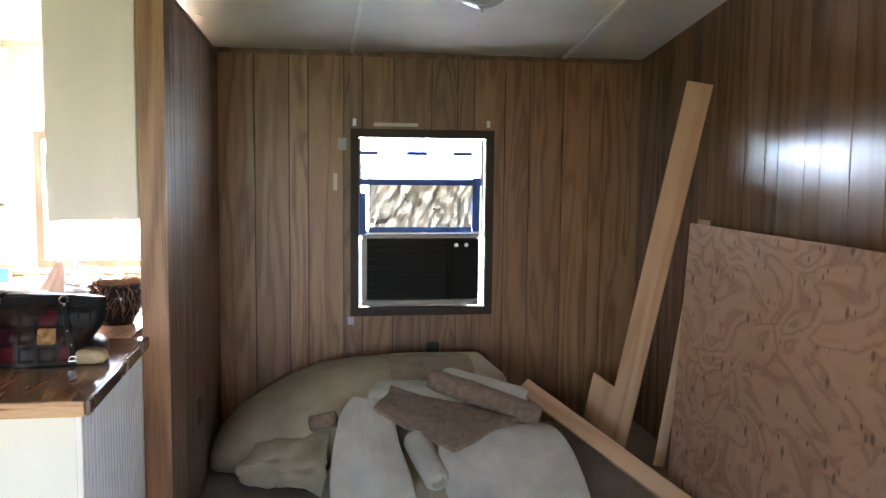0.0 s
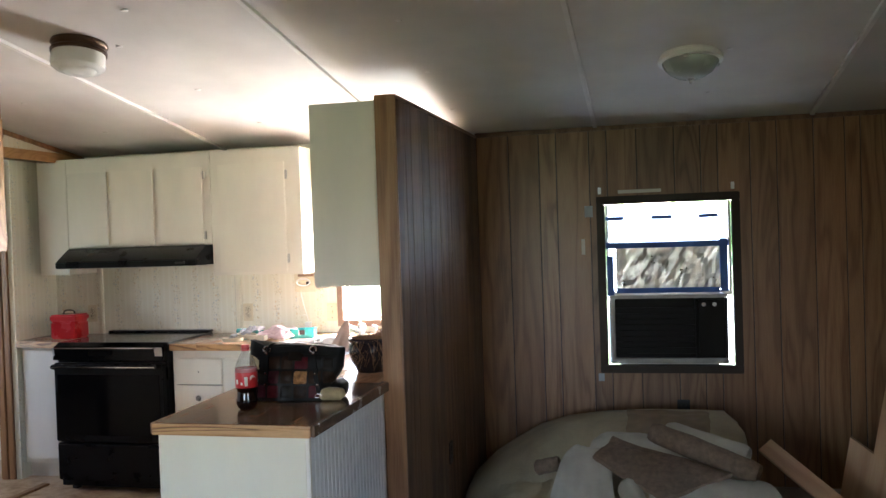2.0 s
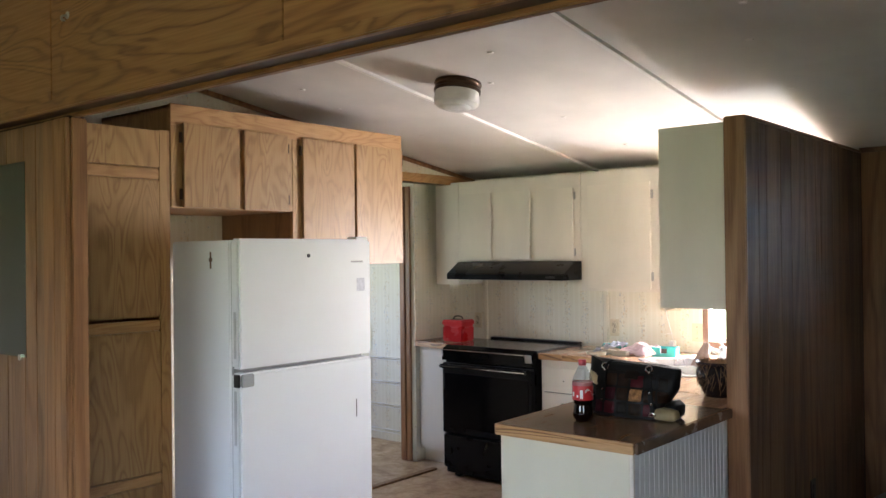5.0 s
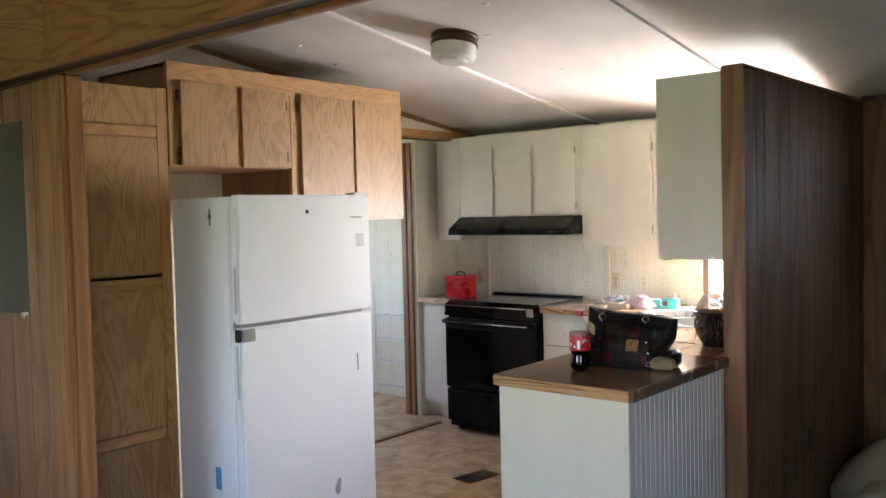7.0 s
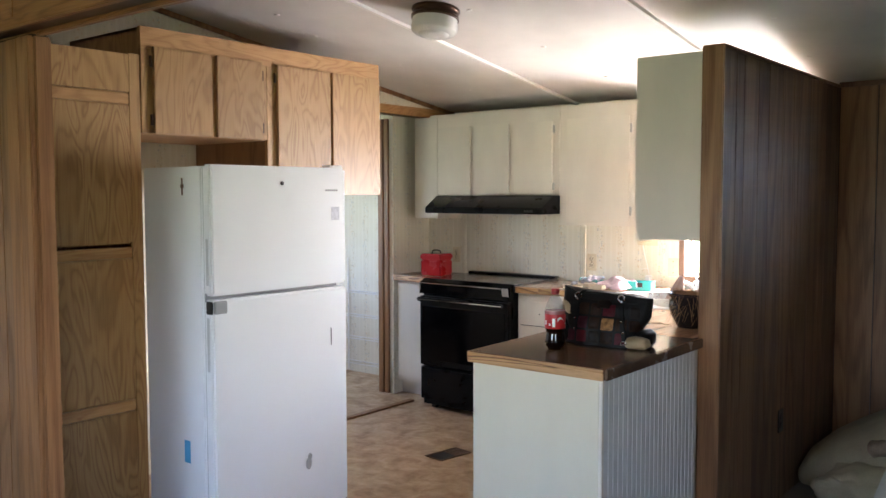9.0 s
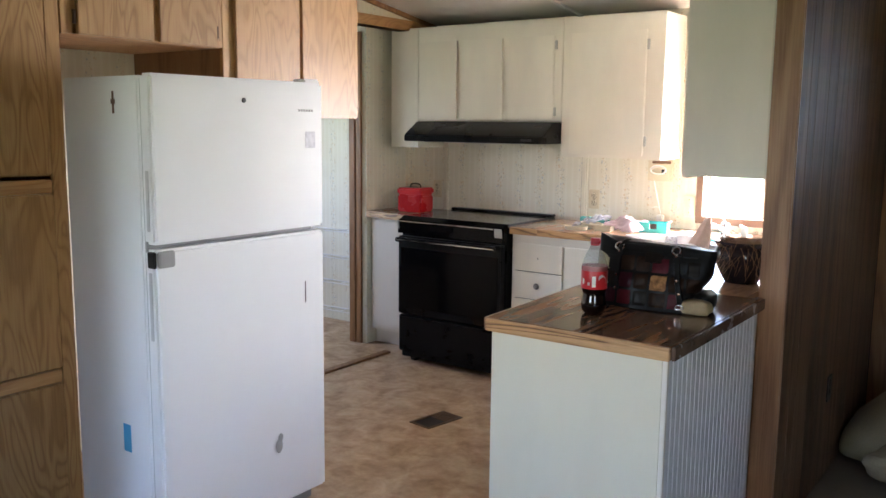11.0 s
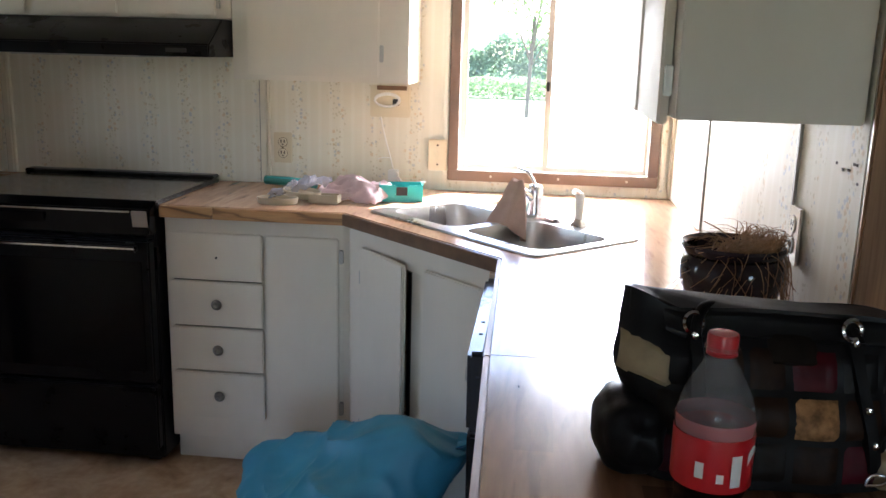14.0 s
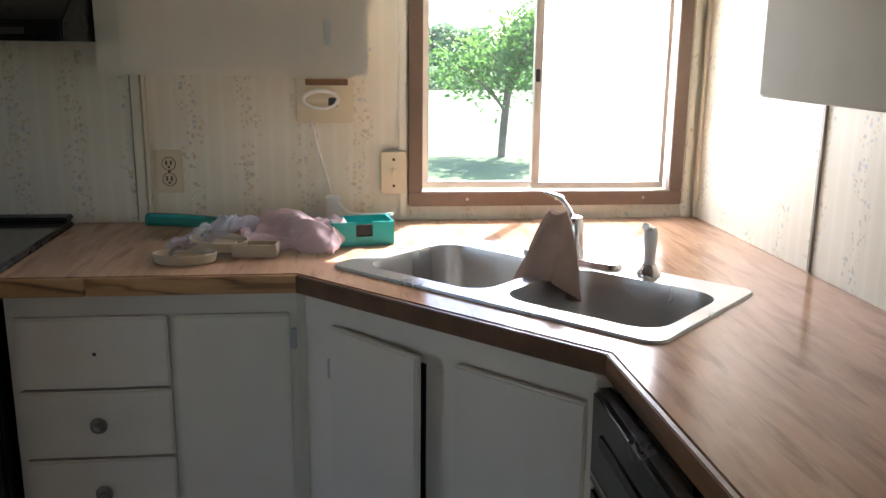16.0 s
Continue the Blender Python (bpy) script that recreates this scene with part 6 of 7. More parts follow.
PINK = plain("pink_towel", (0.60, 0.45, 0.47), 0.9, 0, 0.15, 12, 0.5, 260)
TAUPE = plain("taupe_towel", (0.36, 0.26, 0.22), 0.95, 0, 0.2, 14, 0.5, 260)
TEAL = plain("teal_plastic", (0.03, 0.42, 0.40), 0.35, 0, 0.08)
GREEN_PLASTIC = plain("green_plastic", (0.03, 0.24, 0.19), 0.35, 0, 0.1)
CLEAR_BAG = film_material("thin_clear_bag", (0.80, 0.82, 0.90), 0.20, 0.3)
BEIGE_DISH = plain("beige_stoneware", (0.50, 0.43, 0.31), 0.35, 0, 0.1)
COPPER = plain("orange_plastic", (0.55, 0.20, 0.12), 0.4, 0, 0.2)


def worktop_clutter():
    towel = cloth_sheet("towel", None, PINK, (-1.53, 4.935, TOP), (0.235, -0.065, 0), (0.045, 0.15, 0), lambda s, t: 0.004 + (0.030 + 0.034 * math.sin(math.pi * min(1, 0.10 + 0.75 * s ** 0.8))) * min(1, 2.6 * t * (0.35 + s) + 0.25 * (1 - s)) * (0.84 + 0.16 * math.sin(9 * s + 6 * t)) * (1 - 0.75 * max(0, s - 0.93) / 0.07), nu=40, nv=26, thick=0.008, rough=0.010, seed=2, label="")
    tagged(towel, "crumpled pink terry towel lying on the worktop", "towel")
    box_ = thing("teal_box", "teal plastic organiser box with a notch in its side", "box")
    m = pose(-1.232, 5.015, TOP, 0, 0, 10)
    for lo, hi in (((-0.075, -0.045, 0), (0.075, 0.045, 0.004)), ((-0.075, 0.041, 0.004), (0.075, 0.045, 0.058)), ((-0.075, -0.041, 0.004), (-0.071, 0.041, 0.058)), ((0.071, -0.041, 0.004), (0.075, 0.041, 0.058)), ((-0.075, -0.045, 0.004), (-0.018, -0.041, 0.058)), ((0.022, -0.045, 0.004), (0.075, -0.041, 0.058)), ((-0.018, -0.045, 0.004), (0.022, -0.041, 0.022))):
        box("wall", box_, TEAL, lo, hi, 0.001, m=m)
    box("dark_insert", box_, DARK_PLASTIC_AND_SHADE, (-0.016, -0.038, 0.006), (0.030, -0.030, 0.05), 0.002, m=m)
    bag = thing("plastic_bottle_pack", "green bristle brush lying in a clear wrapper", "brush")
    tube("body", bag, GREEN_PLASTIC, [(-1.785, 5.235, TOP + 0.018), (-1.72, 5.215, TOP + 0.022), (-1.63, 5.185, TOP + 0.022), (-1.575, 5.165, TOP + 0.016)], 0.017)
    tube("stripe", bag, TEAL, [(-1.775, 5.221, TOP + 0.030), (-1.71, 5.199, TOP + 0.034), (-1.63, 5.170, TOP + 0.034)], 0.004)
    d = thing("oval_dish", "stack of shallow beige stoneware dishes", "dish")
    lathe("dish", d, BEIGE_DISH, [(0.0, 0.004), (0.055, 0.002), (0.060, 0.0), (0.066, 0.004), (0.070, 0.022), (0.067, 0.023), (0.062, 0.010), (0.0, 0.008)], pose(-1.618, 4.835, TOP) @ Matrix.Diagonal((1.0, 0.62, 1, 1)))
    lathe("dish", d, BEIGE_DISH, [(0.0, 0.004), (0.055, 0.002), (0.060, 0.0), (0.066, 0.004), (0.070, 0.022), (0.067, 0.023), (0.062, 0.010), (0.0, 0.008)], pose(-1.555, 4.905, TOP + 0.016, 6, 4, 0) @ Matrix.Diagonal((0.95, 0.6, 1, 1)))
    s = thing("small_tray", "small rectangular beige tray", "tray")
    m = pose(-1.470, 4.885, TOP, 0, 0, -4)
    for lo, hi in (((-0.046, -0.020, 0), (0.046, 0.024, 0.004)), ((-0.050, -0.024, 0.003), (0.050, -0.019, 0.030)), ((-0.050, 0.022, 0.003), (0.050, 0.027, 0.030)), ((-0.050, -0.019, 0.003), (-0.045, 0.022, 0.030)), ((0.045, -0.019, 0.003), (0.050, 0.022, 0.030))):
        box("side", s, BEIGE_DISH, lo, hi, 0.001, m=m)
    c = cloth_sheet("plastic_bag", None, CLEAR_BAG, (-1.650, 4.84, TOP + 0.012), (0.19, 0.10, 0.02), (-0.03, 0.08, 0), lambda s, t: 0.034 * math.sin(math.pi * s) * math.sin(math.pi * t) * (0.6 + 0.5 * math.sin(14 * s + 8 * t)) + 0.035 * s, 26, 18, 0.001, seed=5, rough=0.02)
    tagged(c, "crumpled clear plastic bag on the dishes", "plastic bag")
    o = box("orange_packet", None, COPPER, (-1.505, 4.93, TOP), (-1.425, 4.975, TOP + 0.030), 0.008)
    tagged(o, "small orange plastic packet on the worktop", "packet")
    w = thing("charger", "white plug-in charger with a white cable", "charger")
    box("plug", w, WHITE_PLASTIC, (-1.322, 5.26, 0.925), (-1.282, 5.289, 0.985), 0.004)
    tube("cable", w, WHITE_PLASTIC, [(-1.295, 5.27, 0.985), (-1.285, 5.26, 0.965), (-1.262, 5.20, 0.945), (-1.225, 5.12, 0.962), (-1.165, 5.08, 0.968), (-1.152, 5.06, 0.975)], 0.004)


worktop_clutter()


def faucet_towel():
    """A washcloth hung over the spout."""
    bm = bmesh.new()
    top = Vector((*sink_xy(0.400, 0.278), TOP + 0.122))
    rings = []
    n = 44
    for j in range(13):
        h = j / 12
        row = []
        for i in range(n):
            a = 2 * math.pi * i / n
            r = 0.017 + 0.044 * h ** 0.7
            r *= 1 + 0.24 * h * math.sin(3 * a + 0.6 + h) + 0.17 * h ** 0.5 * math.sin(6 * a + 2 * h) + 0.05 * noise.noise(Vector((3 * math.cos(a), 3 * math.sin(a), 4 * h)))
            p = top + SU * (r * 1.15 * math.cos(a) - 0.012 * h) + SV * (r * 0.75 * math.sin(a) - 0.035 * h)
            p.z = top.z + 0.012 - 0.155 * h * (1 + 0.16 * math.sin(2 * a + 0.6) * h) + 0.004 * (1 - h) * math.cos(2 * a)
            row.append(bm.verts.new(p))
        rings.append(row)
    for a, b in zip(rings, rings[1:]):
        for i in range(n):
            bm.faces.new((a[i], a[(i + 1) % n], b[(i + 1) % n], b[i]))
    bm.faces.new(rings[0])
    ob = finish(bm, "washcloth", TAUPE, None, "", True)
    tagged(ob, "taupe washcloth hung over the faucet spout", "washcloth")


faucet_towel()


# ---- floor things ----
BAG_PLANES = [((-0.48, -0.25, 0.84), 0.205), ((0.49, 0.05, 0.87), 0.324), ((0.86, -0.10, -0.50), 0.150), ((-0.86, 0.10, -0.51), 0.325), ((-0.95, -0.20, 0.20), 0.335), ((-0.62, -0.42, -0.66), 0.25),
              ((-0.10, -0.80, 0.60), 0.285), ((0.40, -0.86, 0.30), 0.285), ((-0.55, -0.83, 0.05), 0.31), ((0.10, -0.93, -0.35), 0.285), ((0.0, 0.80, 0.60), 0.20), ((0.4, 0.92, 0.0), 0.28), ((-0.4, 0.90, 0.10), 0.30), ((0, 0, -1), 0.237)]


def blue_bag():
    """A taut, baggy plastic sack: broad facets with soft ridges between them, fine wrinkles, one gathered corner."""
    bm = bmesh.new()
    bmesh.ops.create_icosphere(bm, subdivisions=6, radius=1.0)
    planes = [(Vector(n).normalized(), h) for n, h in BAG_PLANES]
    for v in bm.verts:
        d = v.co.normalized()
        q = d + 0.10 * noise.noise_vector(d * 1.9 + Vector((4, 1, 7)))
        q.normalize()
        power = sum(max(0.0, q.dot(n) / h) ** 16 for n, h in planes)
        r = power ** (-1 / 16)
        crease = 1 - abs(noise.noise(Vector((d.x * 3.2, d.y * 3.2, d.z * 1.6)) + Vector((0, 5, 1))))
        pleat = 1 - abs(noise.noise(Vector((d.x * 1.3 + 1.5 * d.z, d.y * 1.3 - 0.9 * d.z, d.z * 2.2)) + Vector((3, 2, 8))))
        r *= 0.905 + 0.022 * crease ** 6 + 0.095 * pleat ** 5 + 0.005 * noise.noise(d * 9)
        p = d * r
        v.co = Vector((-1.18 + p.x, 4.10 + p.y, max(0.003, 0.24 + p.z)))
    ob = finish(bm, "garbage_bag", BLUE_BAG, None, "", True)
    tagged(ob, "full blue plastic garbage bag slumped on the kitchen floor", "garbage bag")
    tip = Vector((-0.90, 4.08, 0.45))
    bm = bmesh.new()
    rings = []
    for k, (f, r) in enumerate(((0, 0.028), (0.35, 0.019), (0.55, 0.014), (0.75, 0.022), (1, 0.034))):
        c = tip + Vector((-0.035, 0, 0)) + Vector((0.075, -0.012, 0.035)) * f
        rings.append([bm.verts.new(c + Vector((0.3 * r * math.sin(a), r * math.cos(a), r * math.sin(a))) * (1 + 0.25 * math.sin(5 * a))) for a in (2 * math.pi * i / 20 for i in range(20))])
    for a, b in zip(rings, rings[1:]):
        for i in range(20):
            bm.faces.new((a[i], a[(i + 1) % 20], b[(i + 1) % 20], b[i]))
    bm.faces.new(rings[-1])
    part("gathered_corner", bm, BLUE_BAG, ob, "", True)


BLUE_BAG = plain("blue_plastic_bag", (0.050, 0.285, 0.45), 0.45, 0, 0.12, 8, 0.10, 30)
blue_bag()


def lumber(name, a, b, wide, width, thick, material, label, notch=None):
    """A board from a to b; wide: direction of its width."""
    a, b = Vector(a), Vector(b)
    z = (b - a).normalized()
    x = Vector(wide)
    x = (x - z * x.dot(z)).normalized()
    y = z.cross(x)
    m = Matrix.Translation(a) @ Matrix((x, y, z)).transposed().to_4x4()
    n = (b - a).length
    bm = bmesh.new()
    if notch:
        wn, hn = notch
        prof = [(-width / 2 - wn, 0), (width / 2, 0), (width / 2, n), (-width / 2, n), (-width / 2, hn), (-width / 2 - wn, hn + wn * 0.35)]
    else:
        prof = [(-width / 2, 0), (width / 2, 0), (width / 2, n), (-width / 2, n)]
    f = [bm.verts.new((p, -thick / 2, q)) for p, q in prof]
    g = [bm.verts.new((p, thick / 2, q)) for p, q in prof]
    bm.faces.new(f), bm.faces.new(g[::-1])
    for i in range(len(prof)):
        bm.faces.new((f[i], f[(i + 1) % len(f)], g[(i + 1) % len(f)], g[i]))
    bmesh.ops.bevel(bm, geom=bm.edges[:], offset=0.002, segments=1, affect="EDGES")
    ob = finish(bm, name, material)
    ob.matrix_world = m
    return tagged(ob, label, "board", "lumber pieces")


lumber("board", (1.955, 4.75, 0.0), (2.215, 4.40, 1.93), (0.75, -0.60, 0.0), 0.128, 0.019, PINE, "long pine board with a notched foot leaning on the wall", (0.13, 0.34))
lumber("board", (2.10, 4.47, 0.0), (2.235, 4.34, 1.27), (0.80, -0.60, 0.0), 0.055, 0.018, PINE, "narrow pine board leaning behind the plywood")
lumber("stud", (2.02, 3.62, 0.02), (1.42, 4.62, 0.40), (0.6, 0.3, 0.6), 0.085, 0.035, PINE, "pine stud lying across the carpet pile")


def plywood():
    p = thing("plywood_sheet", "large knotty plywood sheet standing against the panelled wall", "plywood")
    m = Matrix.Translation((2.075, 0, 0)) @ Matrix.Rotation(radians(3.2), 4, "Y")
    box("face", p, PLYWOOD, (-0.002, 1.88, 0.0), (0.004, 4.30, 1.258), 0.001, m=m)
    box("core", p, PLY_EDGE, (0.0042, 1.88, 0.0), (0.019, 4.30, 1.258), 0.001, m=m)


plywood()


CARPET_BACK = plain("cream_carpet_backing", (0.33, 0.27, 0.165), 0.95, 0, 0.38, 3.5, 0.5, 160)
CARPET_WHITE = plain("pale_carpet_backing", (0.40, 0.365, 0.29), 0.95, 0, 0.24, 6.0, 0.5, 200)
CARPET_TAN = plain("worn_tan_carpet", (0.22, 0.155, 0.09), 0.95, 0, 0.3, 9.0, 0.6, 240)
CARPET_BROWN = plain("brown_carpet_pile", (0.155, 0.104, 0.064), 1.0, 0, 0.35, 40.0, 1.0, 320)


def carpet_roll():
    """A wide slumped roll of old carpet, backing outward."""
    bm = bmesh.new()
    rings, n = [], 30
    prof = ((-0.145, 0.03, 0.05), (-0.135, 0.11, 0.14), (-0.10, 0.19, 0.22), (-0.02, 0.27, 0.30), (0.10, 0.345, 0.36), (0.24, 0.425, 0.40), (0.40, 0.485, 0.42), (0.60, 0.515, 0.43), (0.85, 0.52, 0.43), (1.10, 0.52, 0.42), (1.24, 0.51, 0.40), (1.32, 0.46, 0.36), (1.36, 0.30, 0.28), (1.37, 0.05, 0.2))
    for x, h, w in prof:
        row = []
        for i in range(n):
            a = 2 * math.pi * i / n
            cy, cz = math.cos(a), math.sin(a)
            y = 4.80 + w * math.copysign(abs(cy) ** 0.8, cy) - 0.05 * (x < 0.2) * (0.2 - x)
            z = h * 0.5 + h * 0.5 * math.copysign(abs(cz) ** 0.75, cz)
            q = noise.noise(Vector((x * 4, y * 4, z * 5)))
            row.append(bm.verts.new((x + 0.02 * q, min(5.27, y + 0.03 * q), max(0.004, z * (1 + 0.05 * q)))))
        rings.append(row)
    for a, b in zip(rings, rings[1:]):
        for i in range(n):
            bm.faces.new((a[i], a[(i + 1) % n], b[(i + 1) % n], b[i]))
    bm.faces.new(rings[0][::-1]), bm.faces.new(rings[-1])
    tagged(finish(bm, "carpet_roll", CARPET_BACK, None, "", True), "slumped roll of old carpet with cream backing outward", "carpet", "carpet pile")


carpet_roll()


def heap():
    bm = bmesh.new()
    bmesh.ops.create_icosphere(bm, subdivisions=4, radius=1.0)
    for v in bm.verts:
        d = v.co.normalized()
        k = 1 + 0.06 * noise.noise(d * 1.7) + 0.03 * noise.noise(d * 5)
        y = 4.0 + 0.50 * d.y * k
        v.co = Vector((0.93 + 0.54 * d.x * k, y, max(0.004, 0.05 + (0.36 + 0.22 * (y - 4.0)) * max(-1, d.z) * k)))
    tagged(finish(bm, "carpet_heap", CARPET_BACK, None, "", True), "heap of folded pale carpet scraps on the floor", "carpet", "carpet pile")


heap()


def scrap(material, corners, bulge, label, seed, thick=0.013, wave=0.012, sag=0.0):
    """A stiff carpet scrap between four corners (near left, near right, far right, far left)."""
    a, b, c, d = (Vector(q) for q in corners)
    bm = bmesh.new()
    top, low, nu, nv = [], [], 26, 22
    for j in range(nv + 1):
        rt, rl = [], []
        for i in range(nu + 1):
            s, t = i / nu, j / nv
            p = a.lerp(b, s).lerp(d.lerp(c, s), t)
            p.z += bulge * 4 * s * (1 - s) * (0.4 + 2.4 * t * (1 - t)) - sag * (1 - t) ** 4
            p += wave * noise.noise_vector(Vector((s * 2.2, t * 2.2, seed))) + 0.35 * wave * noise.noise_vector(Vector((s * 7, t * 7, seed + 3)))
            rt.append(bm.verts.new(p + Vector((0, 0, thick))))
            rl.append(bm.verts.new(p))
        top.append(rt)
        low.append(rl)
    for j in range(nv):
        for i in range(nu):
            bm.faces.new((top[j][i], top[j][i + 1], top[j + 1][i + 1], top[j + 1][i]))
            bm.faces.new((low[j][i], low[j + 1][i], low[j + 1][i + 1], low[j][i + 1]))
    for p, q in ((top[0], low[0]), (top[-1], low[-1]), ([r[0] for r in top], [r[0] for r in low]), ([r[-1] for r in top], [r[-1] for r in low])):
        for i in range(len(p) - 1):
            bm.faces.new((p[i], p[i + 1], q[i + 1], q[i]))
    bmesh.ops.recalc_face_normals(bm, faces=bm.faces)
    return tagged(finish(bm, "carpet_scrap", material, None, "", True), label, "carpet", "carpet pile")


def draped(material, left, right, label, seed, thick=0.016, wave=0.014):
    """A stiff carpet piece that follows two edges of points, front to back, with rounded folds."""
    def along(pts, t):
        k = t * (len(pts) - 1)
        i = min(int(k), len(pts) - 2)
        f = k - i
        p = [Vector(pts[max(0, min(len(pts) - 1, i + d))]) for d in (-1, 0, 1, 2)]
        return 0.5 * (2 * p[1] + (p[2] - p[0]) * f + (2 * p[0] - 5 * p[1] + 4 * p[2] - p[3]) * f * f + (3 * p[1] - p[0] - 3 * p[2] + p[3]) * f ** 3)
    bm = bmesh.new()
    nu, nv = 28, 30
    mid = []
    for j in range(nv + 1):
        a, b = along(left, j / nv), along(right, j / nv)
        row = []
        for i in range(nu + 1):
            s_ = i / nu
            p = a.lerp(b, s_)
            p += wave * noise.noise_vector(Vector((s_ * 2.4, j / nv * 2.6, seed))) + 0.4 * wave * noise.noise_vector(Vector((s_ * 8, j / nv * 8, seed + 3)))
            row.append(p)
        mid.append(row)
    top, low = [], []
    for j in range(nv + 1):
        rt, rl = [], []
        for i in range(nu + 1):
            du = mid[j][min(nu, i + 1)] - mid[j][max(0, i - 1)]
            dv = mid[min(nv, j + 1)][i] - mid[max(0, j - 1)][i]
            n = du.cross(dv).normalized()
            fade = 0.35 if i in (0, nu) or j in (0, nv) else 1.0
            rt.append(bm.verts.new(mid[j][i] + n * thick * fade * 0.5))
            rl.append(bm.verts.new(mid[j][i] - n * thick * fade * 0.5))
        top.append(rt)
        low.append(rl)
    for j in range(nv):
        for i in range(nu):
            bm.faces.new((top[j][i], top[j][i + 1], top[j + 1][i + 1], top[j + 1][i]))
            bm.faces.new((low[j][i], low[j + 1][i], low[j + 1][i + 1], low[j][i + 1]))
    for p, q in ((top[0], low[0]), (top[-1], low[-1]), ([r[0] for r in top], [r[0] for r in low]), ([r[-1] for r in top], [r[-1] for r in low])):
        for i in range(len(p) - 1):
            bm.faces.new((p[i], p[i + 1], q[i + 1], q[i]))
    return tagged(finish(bm, "carpet_scrap", material, None, "", True), label, "carpet", "carpet pile")


draped(CARPET_BACK, ((0.50, 3.58, 0.05), (0.48, 3.54, 0.07), (0.47, 3.56, 0.13), (0.46, 3.66, 0.22), (0.46, 3.82, 0.33)), ((1.34, 3.52, 0.04), (1.35, 3.48, 0.06), (1.36, 3.50, 0.12), (1.38, 3.60, 0.21), (1.40, 3.78, 0.32)), "lowest cream carpet piece curling under the pile", 31, 0.020, 0.03)
draped(CARPET_WHITE, ((0.44, 3.66, 0.26), (0.41, 3.60, 0.255), (0.425, 3.72, 0.37), (0.46, 3.88, 0.49), (0.51, 4.00, 0.535), (0.54, 4.07, 0.49)), ((0.72, 3.60, 0.27), (0.73, 3.53, 0.25), (0.715, 3.68, 0.35), (0.69, 3.86, 0.455), (0.68, 3.98, 0.50), (0.68, 4.05, 0.47)), "pale backing of a folded carpet scrap", 21)
draped(CARPET_WHITE, ((0.88, 3.58, 0.28), (0.86, 3.51, 0.265), (0.85, 3.64, 0.36), (0.85, 3.78, 0.43), (0.86, 3.88, 0.44)), ((1.42, 3.55, 0.22), (1.42, 3.48, 0.215), (1.41, 3.60, 0.32), (1.37, 3.76, 0.415), (1.31, 3.87, 0.435)), "wide pale backing of a carpet scrap", 22)
draped(CARPET_WHITE, ((0.585, 4.02, 0.485), (0.575, 3.99, 0.50), (0.60, 4.05, 0.545), (0.65, 4.15, 0.56)), ((1.10, 3.99, 0.46), (1.10, 3.95, 0.475), (1.11, 4.04, 0.53), (1.12, 4.16, 0.55)), "pale carpet scrap folded over the roll", 24)
draped(CARPET_TAN, ((0.74, 4.46, 0.485), (0.735, 4.58, 0.515), (0.73, 4.70, 0.532), (0.73, 4.80, 0.536)), ((1.14, 4.46, 0.480), (1.15, 4.58, 0.512), (1.15, 4.70, 0.530), (1.15, 4.80, 0.534)), "flattened tan carpet strip lying along the roll", 51, 0.012, 0.012)
draped(CARPET_BACK, ((0.05, 4.36, 0.05), (0.02, 4.33, 0.10), (0.04, 4.36, 0.16), (0.10, 4.45, 0.20)), ((0.42, 4.22, 0.04), (0.41, 4.19, 0.11), (0.41, 4.24, 0.20), (0.42, 4.38, 0.27)), "soft cream fold at the carpet roll's open end", 41, 0.024, 0.03)
scrap(CARPET_BROWN, ((0.90, 3.67, 0.395), (1.19, 3.83, 0.455), (0.69, 4.04, 0.555), (0.60, 3.91, 0.495)), 0.015, "brown carpet scrap with its pile upward", 23, 0.016, 0.014)


def small_roll(a, b, r, material, label, seed):
    a, b = Vector(a), Vector(b)
    bm = bmesh.new()
    z = (b - a).normalized()
    x = z.orthogonal().normalized()
    y = z.cross(x)
    rings, n = [], 24
    for j in range(15):
        t = j / 14
        row = []
        for i in range(n):
            an = 2 * math.pi * i / n
            k = r * (1 + 0.12 * noise.noise(Vector((2 * math.cos(an), 2 * math.sin(an), 4 * t + seed)))) * (0.8 if j in (0, 14) else 1)
            row.append(bm.verts.new(a + (b - a) * t + x * k * math.cos(an) + y * k * math.sin(an)))
        rings.append(row)
    for p, q in zip(rings, rings[1:]):
        for i in range(n):
            bm.faces.new((p[i], p[(i + 1) % n], q[(i + 1) % n], q[i]))
    # hollow, rolled ends
    for t, end, inward in ((0.0, rings[0], 0.10), (1.0, rings[-1], -0.10)):
        prev = end
        for k, f in ((0.62, 0.0), (0.56, inward), (0.05, inward)):
            ring = [bm.verts.new(a + (b - a) * (t + f) + (x * math.cos(2 * math.pi * i / n) + y * math.sin(2 * math.pi * i / n)) * r * k) for i in range(n)]
            for i in range(n):
                bm.faces.new((prev[i], prev[(i + 1) % n], ring[(i + 1) % n], ring[i]))
            prev = ring
        bm.faces.new(prev)
    tagged(finish(bm, "carpet_offcut", material, None, "", True), label, "carpet", "carpet pile")


small_roll((0.86, 4.07, 0.590), (1.30, 3.86, 0.465), 0.050, CARPET_BROWN, "brown carpet offcut rolled up on the pile", 1)
small_roll((0.93, 4.15, 0.575), (1.27, 3.98, 0.505), 0.052, CARPET_WHITE, "pale carpet offcut rolled up on the pile", 3)
small_roll((0.755, 3.80, 0.415), (0.825, 3.56, 0.315), 0.050, CARPET_WHITE, "curled pale edge of a carpet scrap", 5)
small_roll((0.34, 3.95, 0.44), (0.45, 3.93, 0.47), 0.034, CARPET_BROWN, "dark curled carpet offcut on the pile", 7)


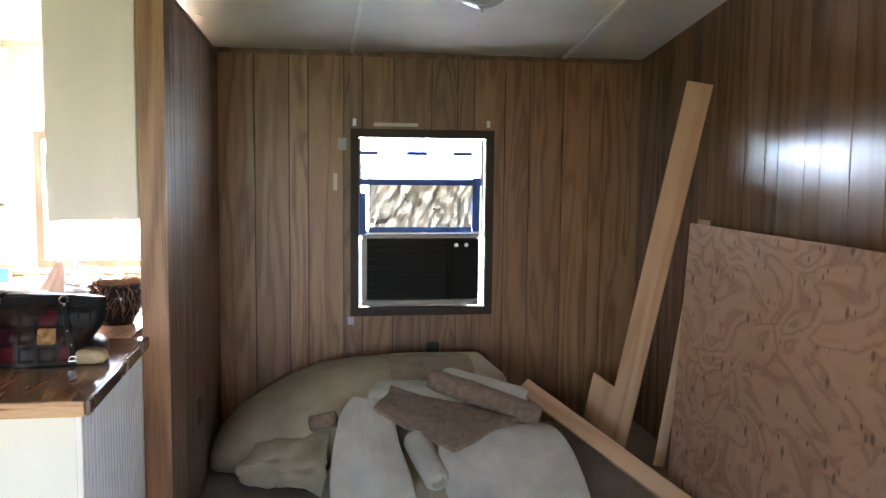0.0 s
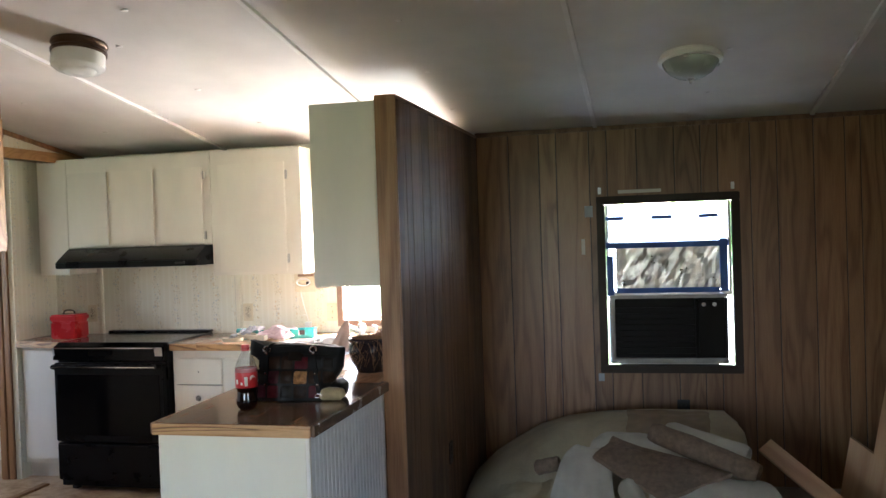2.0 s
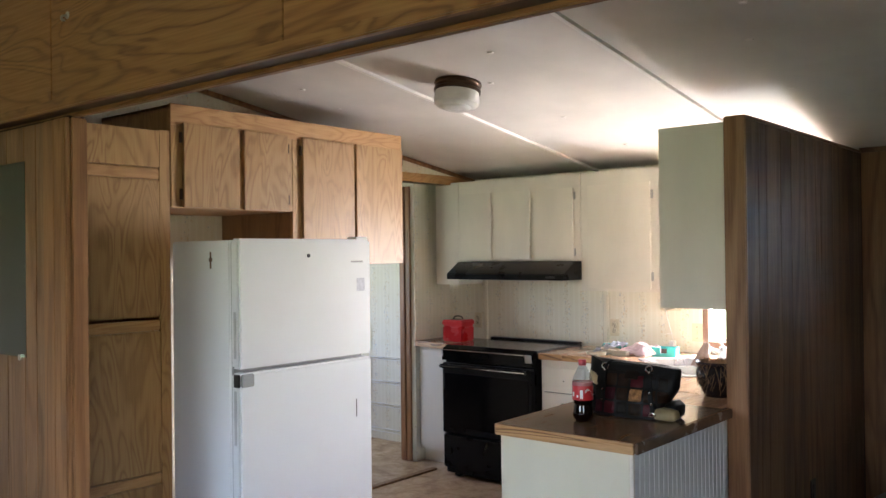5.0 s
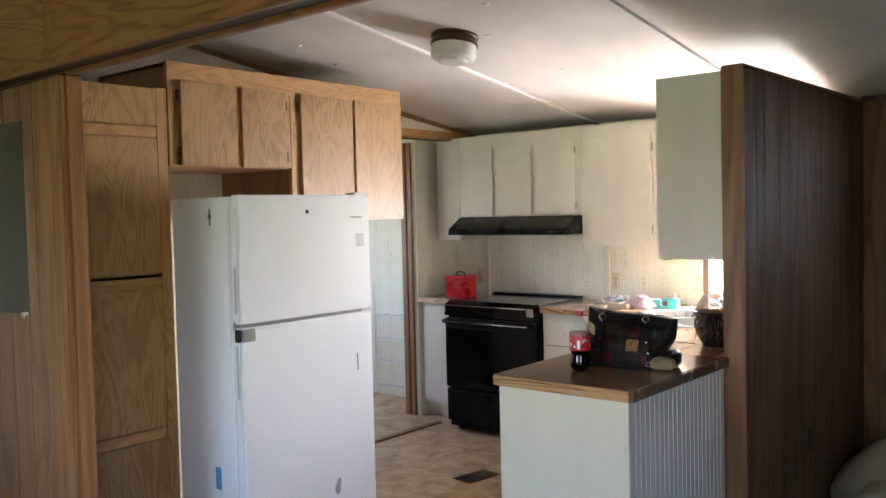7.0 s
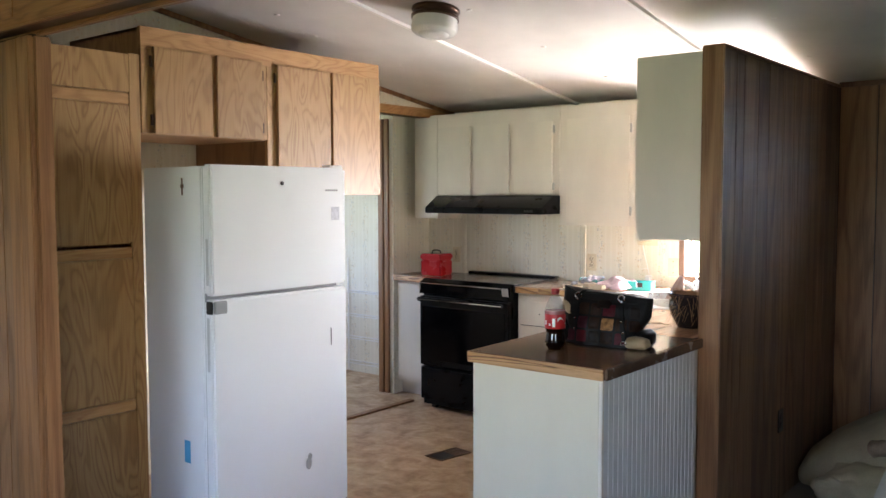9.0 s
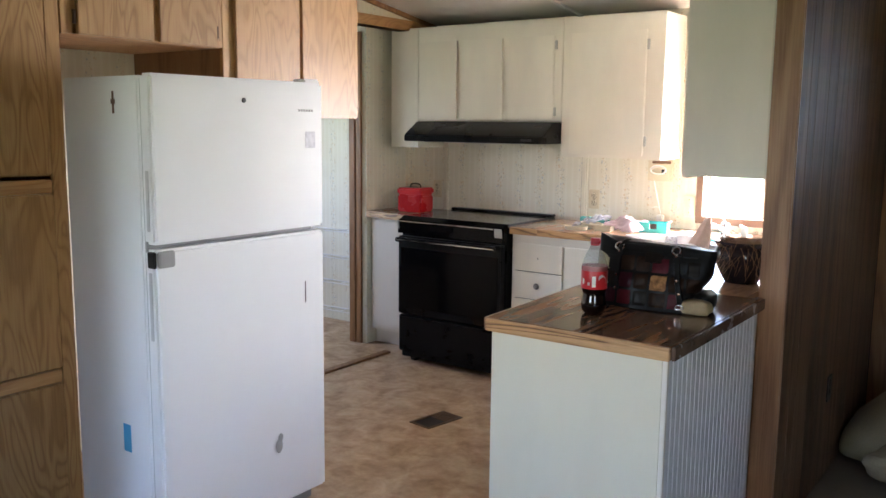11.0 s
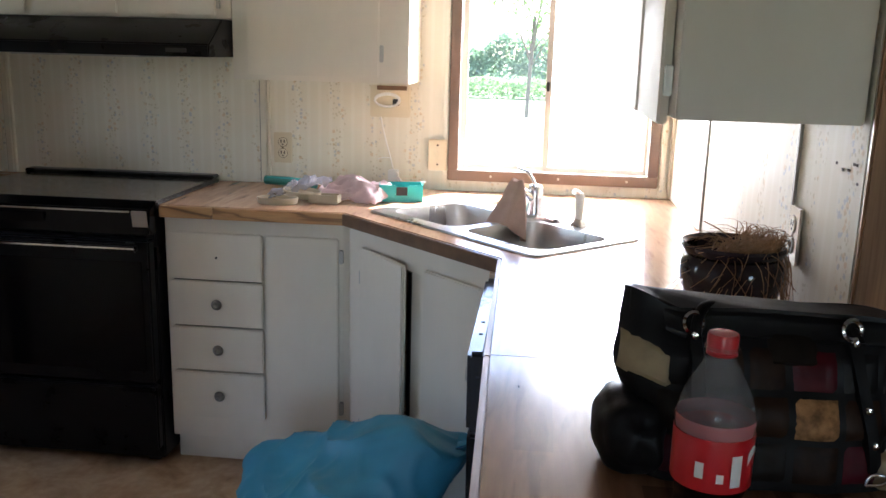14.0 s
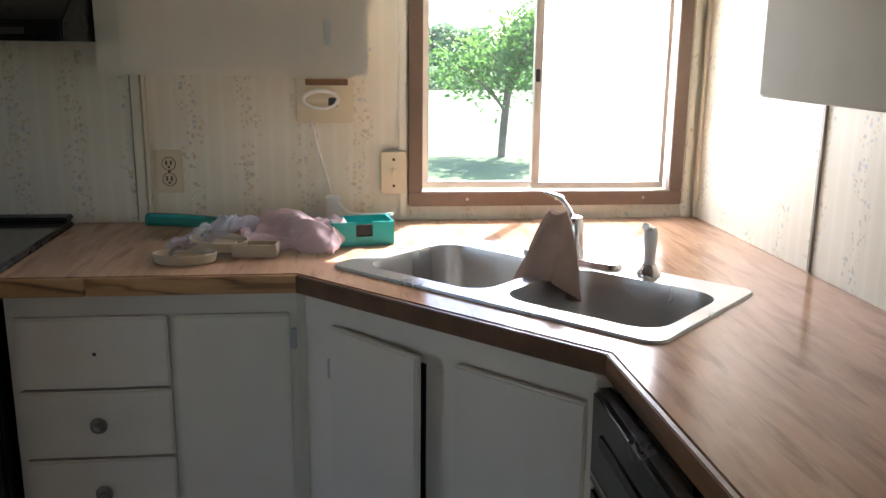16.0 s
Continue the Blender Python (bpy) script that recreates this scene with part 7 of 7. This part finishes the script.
# ---- garden ----
def tree(x, y, height, spread, seed, label):
    t = thing("tree", label, "tree", "garden trees", (x, y, -0.75))
    rnd = random.Random(seed)
    trunk_top = Vector((0.15, 0.0, height * 0.55))
    tube("trunk", t, BARK, [(0, 0, -0.05), (0.03, 0.02, height * 0.25), tuple(trunk_top)], 0.075)
    tips = []
    for k in range(9):
        a = k * 2.4 + rnd.uniform(-0.3, 0.3)
        b = trunk_top * rnd.uniform(0.5, 0.98)
        tip = Vector((spread * rnd.uniform(0.4, 0.85) * math.cos(a), spread * rnd.uniform(0.4, 0.85) * math.sin(a), height * rnd.uniform(0.45, 0.95)))
        tube("limb", t, BARK, [tuple(b), tuple(b.lerp(tip, 0.5) + Vector((0, 0, 0.2))), tuple(tip)], 0.025)
        tips += [tip, b.lerp(tip, 0.65) + Vector((0, 0, 0.25))]
    bm = bmesh.new()
    for tip in tips:
        for k in range(150):
            d = Vector((rnd.gauss(0, 1), rnd.gauss(0, 1), rnd.gauss(0, 0.8))) * (0.26 * spread)
            c, q = tip + d, Euler((rnd.uniform(-1, 1), rnd.uniform(-1, 1), rnd.uniform(0, 6.3))).to_matrix()
            s = rnd.uniform(0.05, 0.11)
            vs = [bm.verts.new(c + q @ Vector(p)) for p in ((-s, 0, 0), (0, -0.5 * s, 0.02), (s, 0, 0), (0, 0.5 * s, 0.02))]
            bm.faces.new(vs)
    crown = part("crown", bm, LEAF, t, "bright green leaves")


def hedge(x0, x1, y, height, seed, label, material, density=260, leaf=0.10):
    rnd = random.Random(seed)
    bm = bmesh.new()
    for k in range(int((x1 - x0) * density)):
        x = rnd.uniform(x0, x1)
        h = height * (0.75 + 0.3 * noise.noise(Vector((x * 0.45, seed, 0)))) 
        c = Vector((x, y + rnd.gauss(0, 0.5), -0.75 + h * rnd.random() ** 0.8))
        q = Euler((rnd.uniform(-1, 1), rnd.uniform(-1, 1), rnd.uniform(0, 6.3))).to_matrix()
        s = rnd.uniform(leaf, 2.4 * leaf)
        bm.faces.new([bm.verts.new(c + q @ Vector(p)) for p in ((-s, 0, 0), (0, -0.5 * s, 0.05), (s, 0, 0), (0, 0.5 * s, 0.05))])
    tagged(finish(bm, "hedge", material), label, "hedge", kind="stuff")


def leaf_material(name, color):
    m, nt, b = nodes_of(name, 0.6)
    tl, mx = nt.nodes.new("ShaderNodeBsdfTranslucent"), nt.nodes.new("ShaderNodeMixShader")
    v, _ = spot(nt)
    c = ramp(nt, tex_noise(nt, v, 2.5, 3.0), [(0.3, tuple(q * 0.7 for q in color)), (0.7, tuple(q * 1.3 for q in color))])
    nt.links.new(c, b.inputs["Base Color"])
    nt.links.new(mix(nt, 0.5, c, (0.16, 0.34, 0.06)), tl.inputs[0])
    mx.inputs[0].default_value = 0.55
    nt.links.new(b.outputs[0], mx.inputs[1])
    nt.links.new(tl.outputs[0], mx.inputs[2])
    nt.links.new(mx.outputs[0], nt.nodes["Material Output"].inputs[0])
    return m


BARK = plain("grey_bark", (0.16, 0.12, 0.09), 0.9, 0, 0.3, 9, 0.5)
LEAF = leaf_material("spring_leaves", (0.12, 0.22, 0.065))
# Far leaves are paled: distance haze painted into the leaf colour.
FAR_LEAF = leaf_material("haze_tinted_far_leaves", (0.24, 0.33, 0.27))
HEDGE = leaf_material("hedge_leaves", (0.19, 0.28, 0.16))
tree(1.70, 19.9, 3.0, 1.35, 3, "young green tree on the sunny lawn")
tree(-1.2, 34.0, 6.5, 2.2, 5, "green tree farther off on the lawn")
hedge(-14, 14, 48, 1.3, 2, "low green hedge along the far side of the lawn", HEDGE, 420, 0.06)
hedge(-22, 26, 70, 4.6, 6, "row of tall distant trees with haze put into their colour", FAR_LEAF, 900, 0.09)
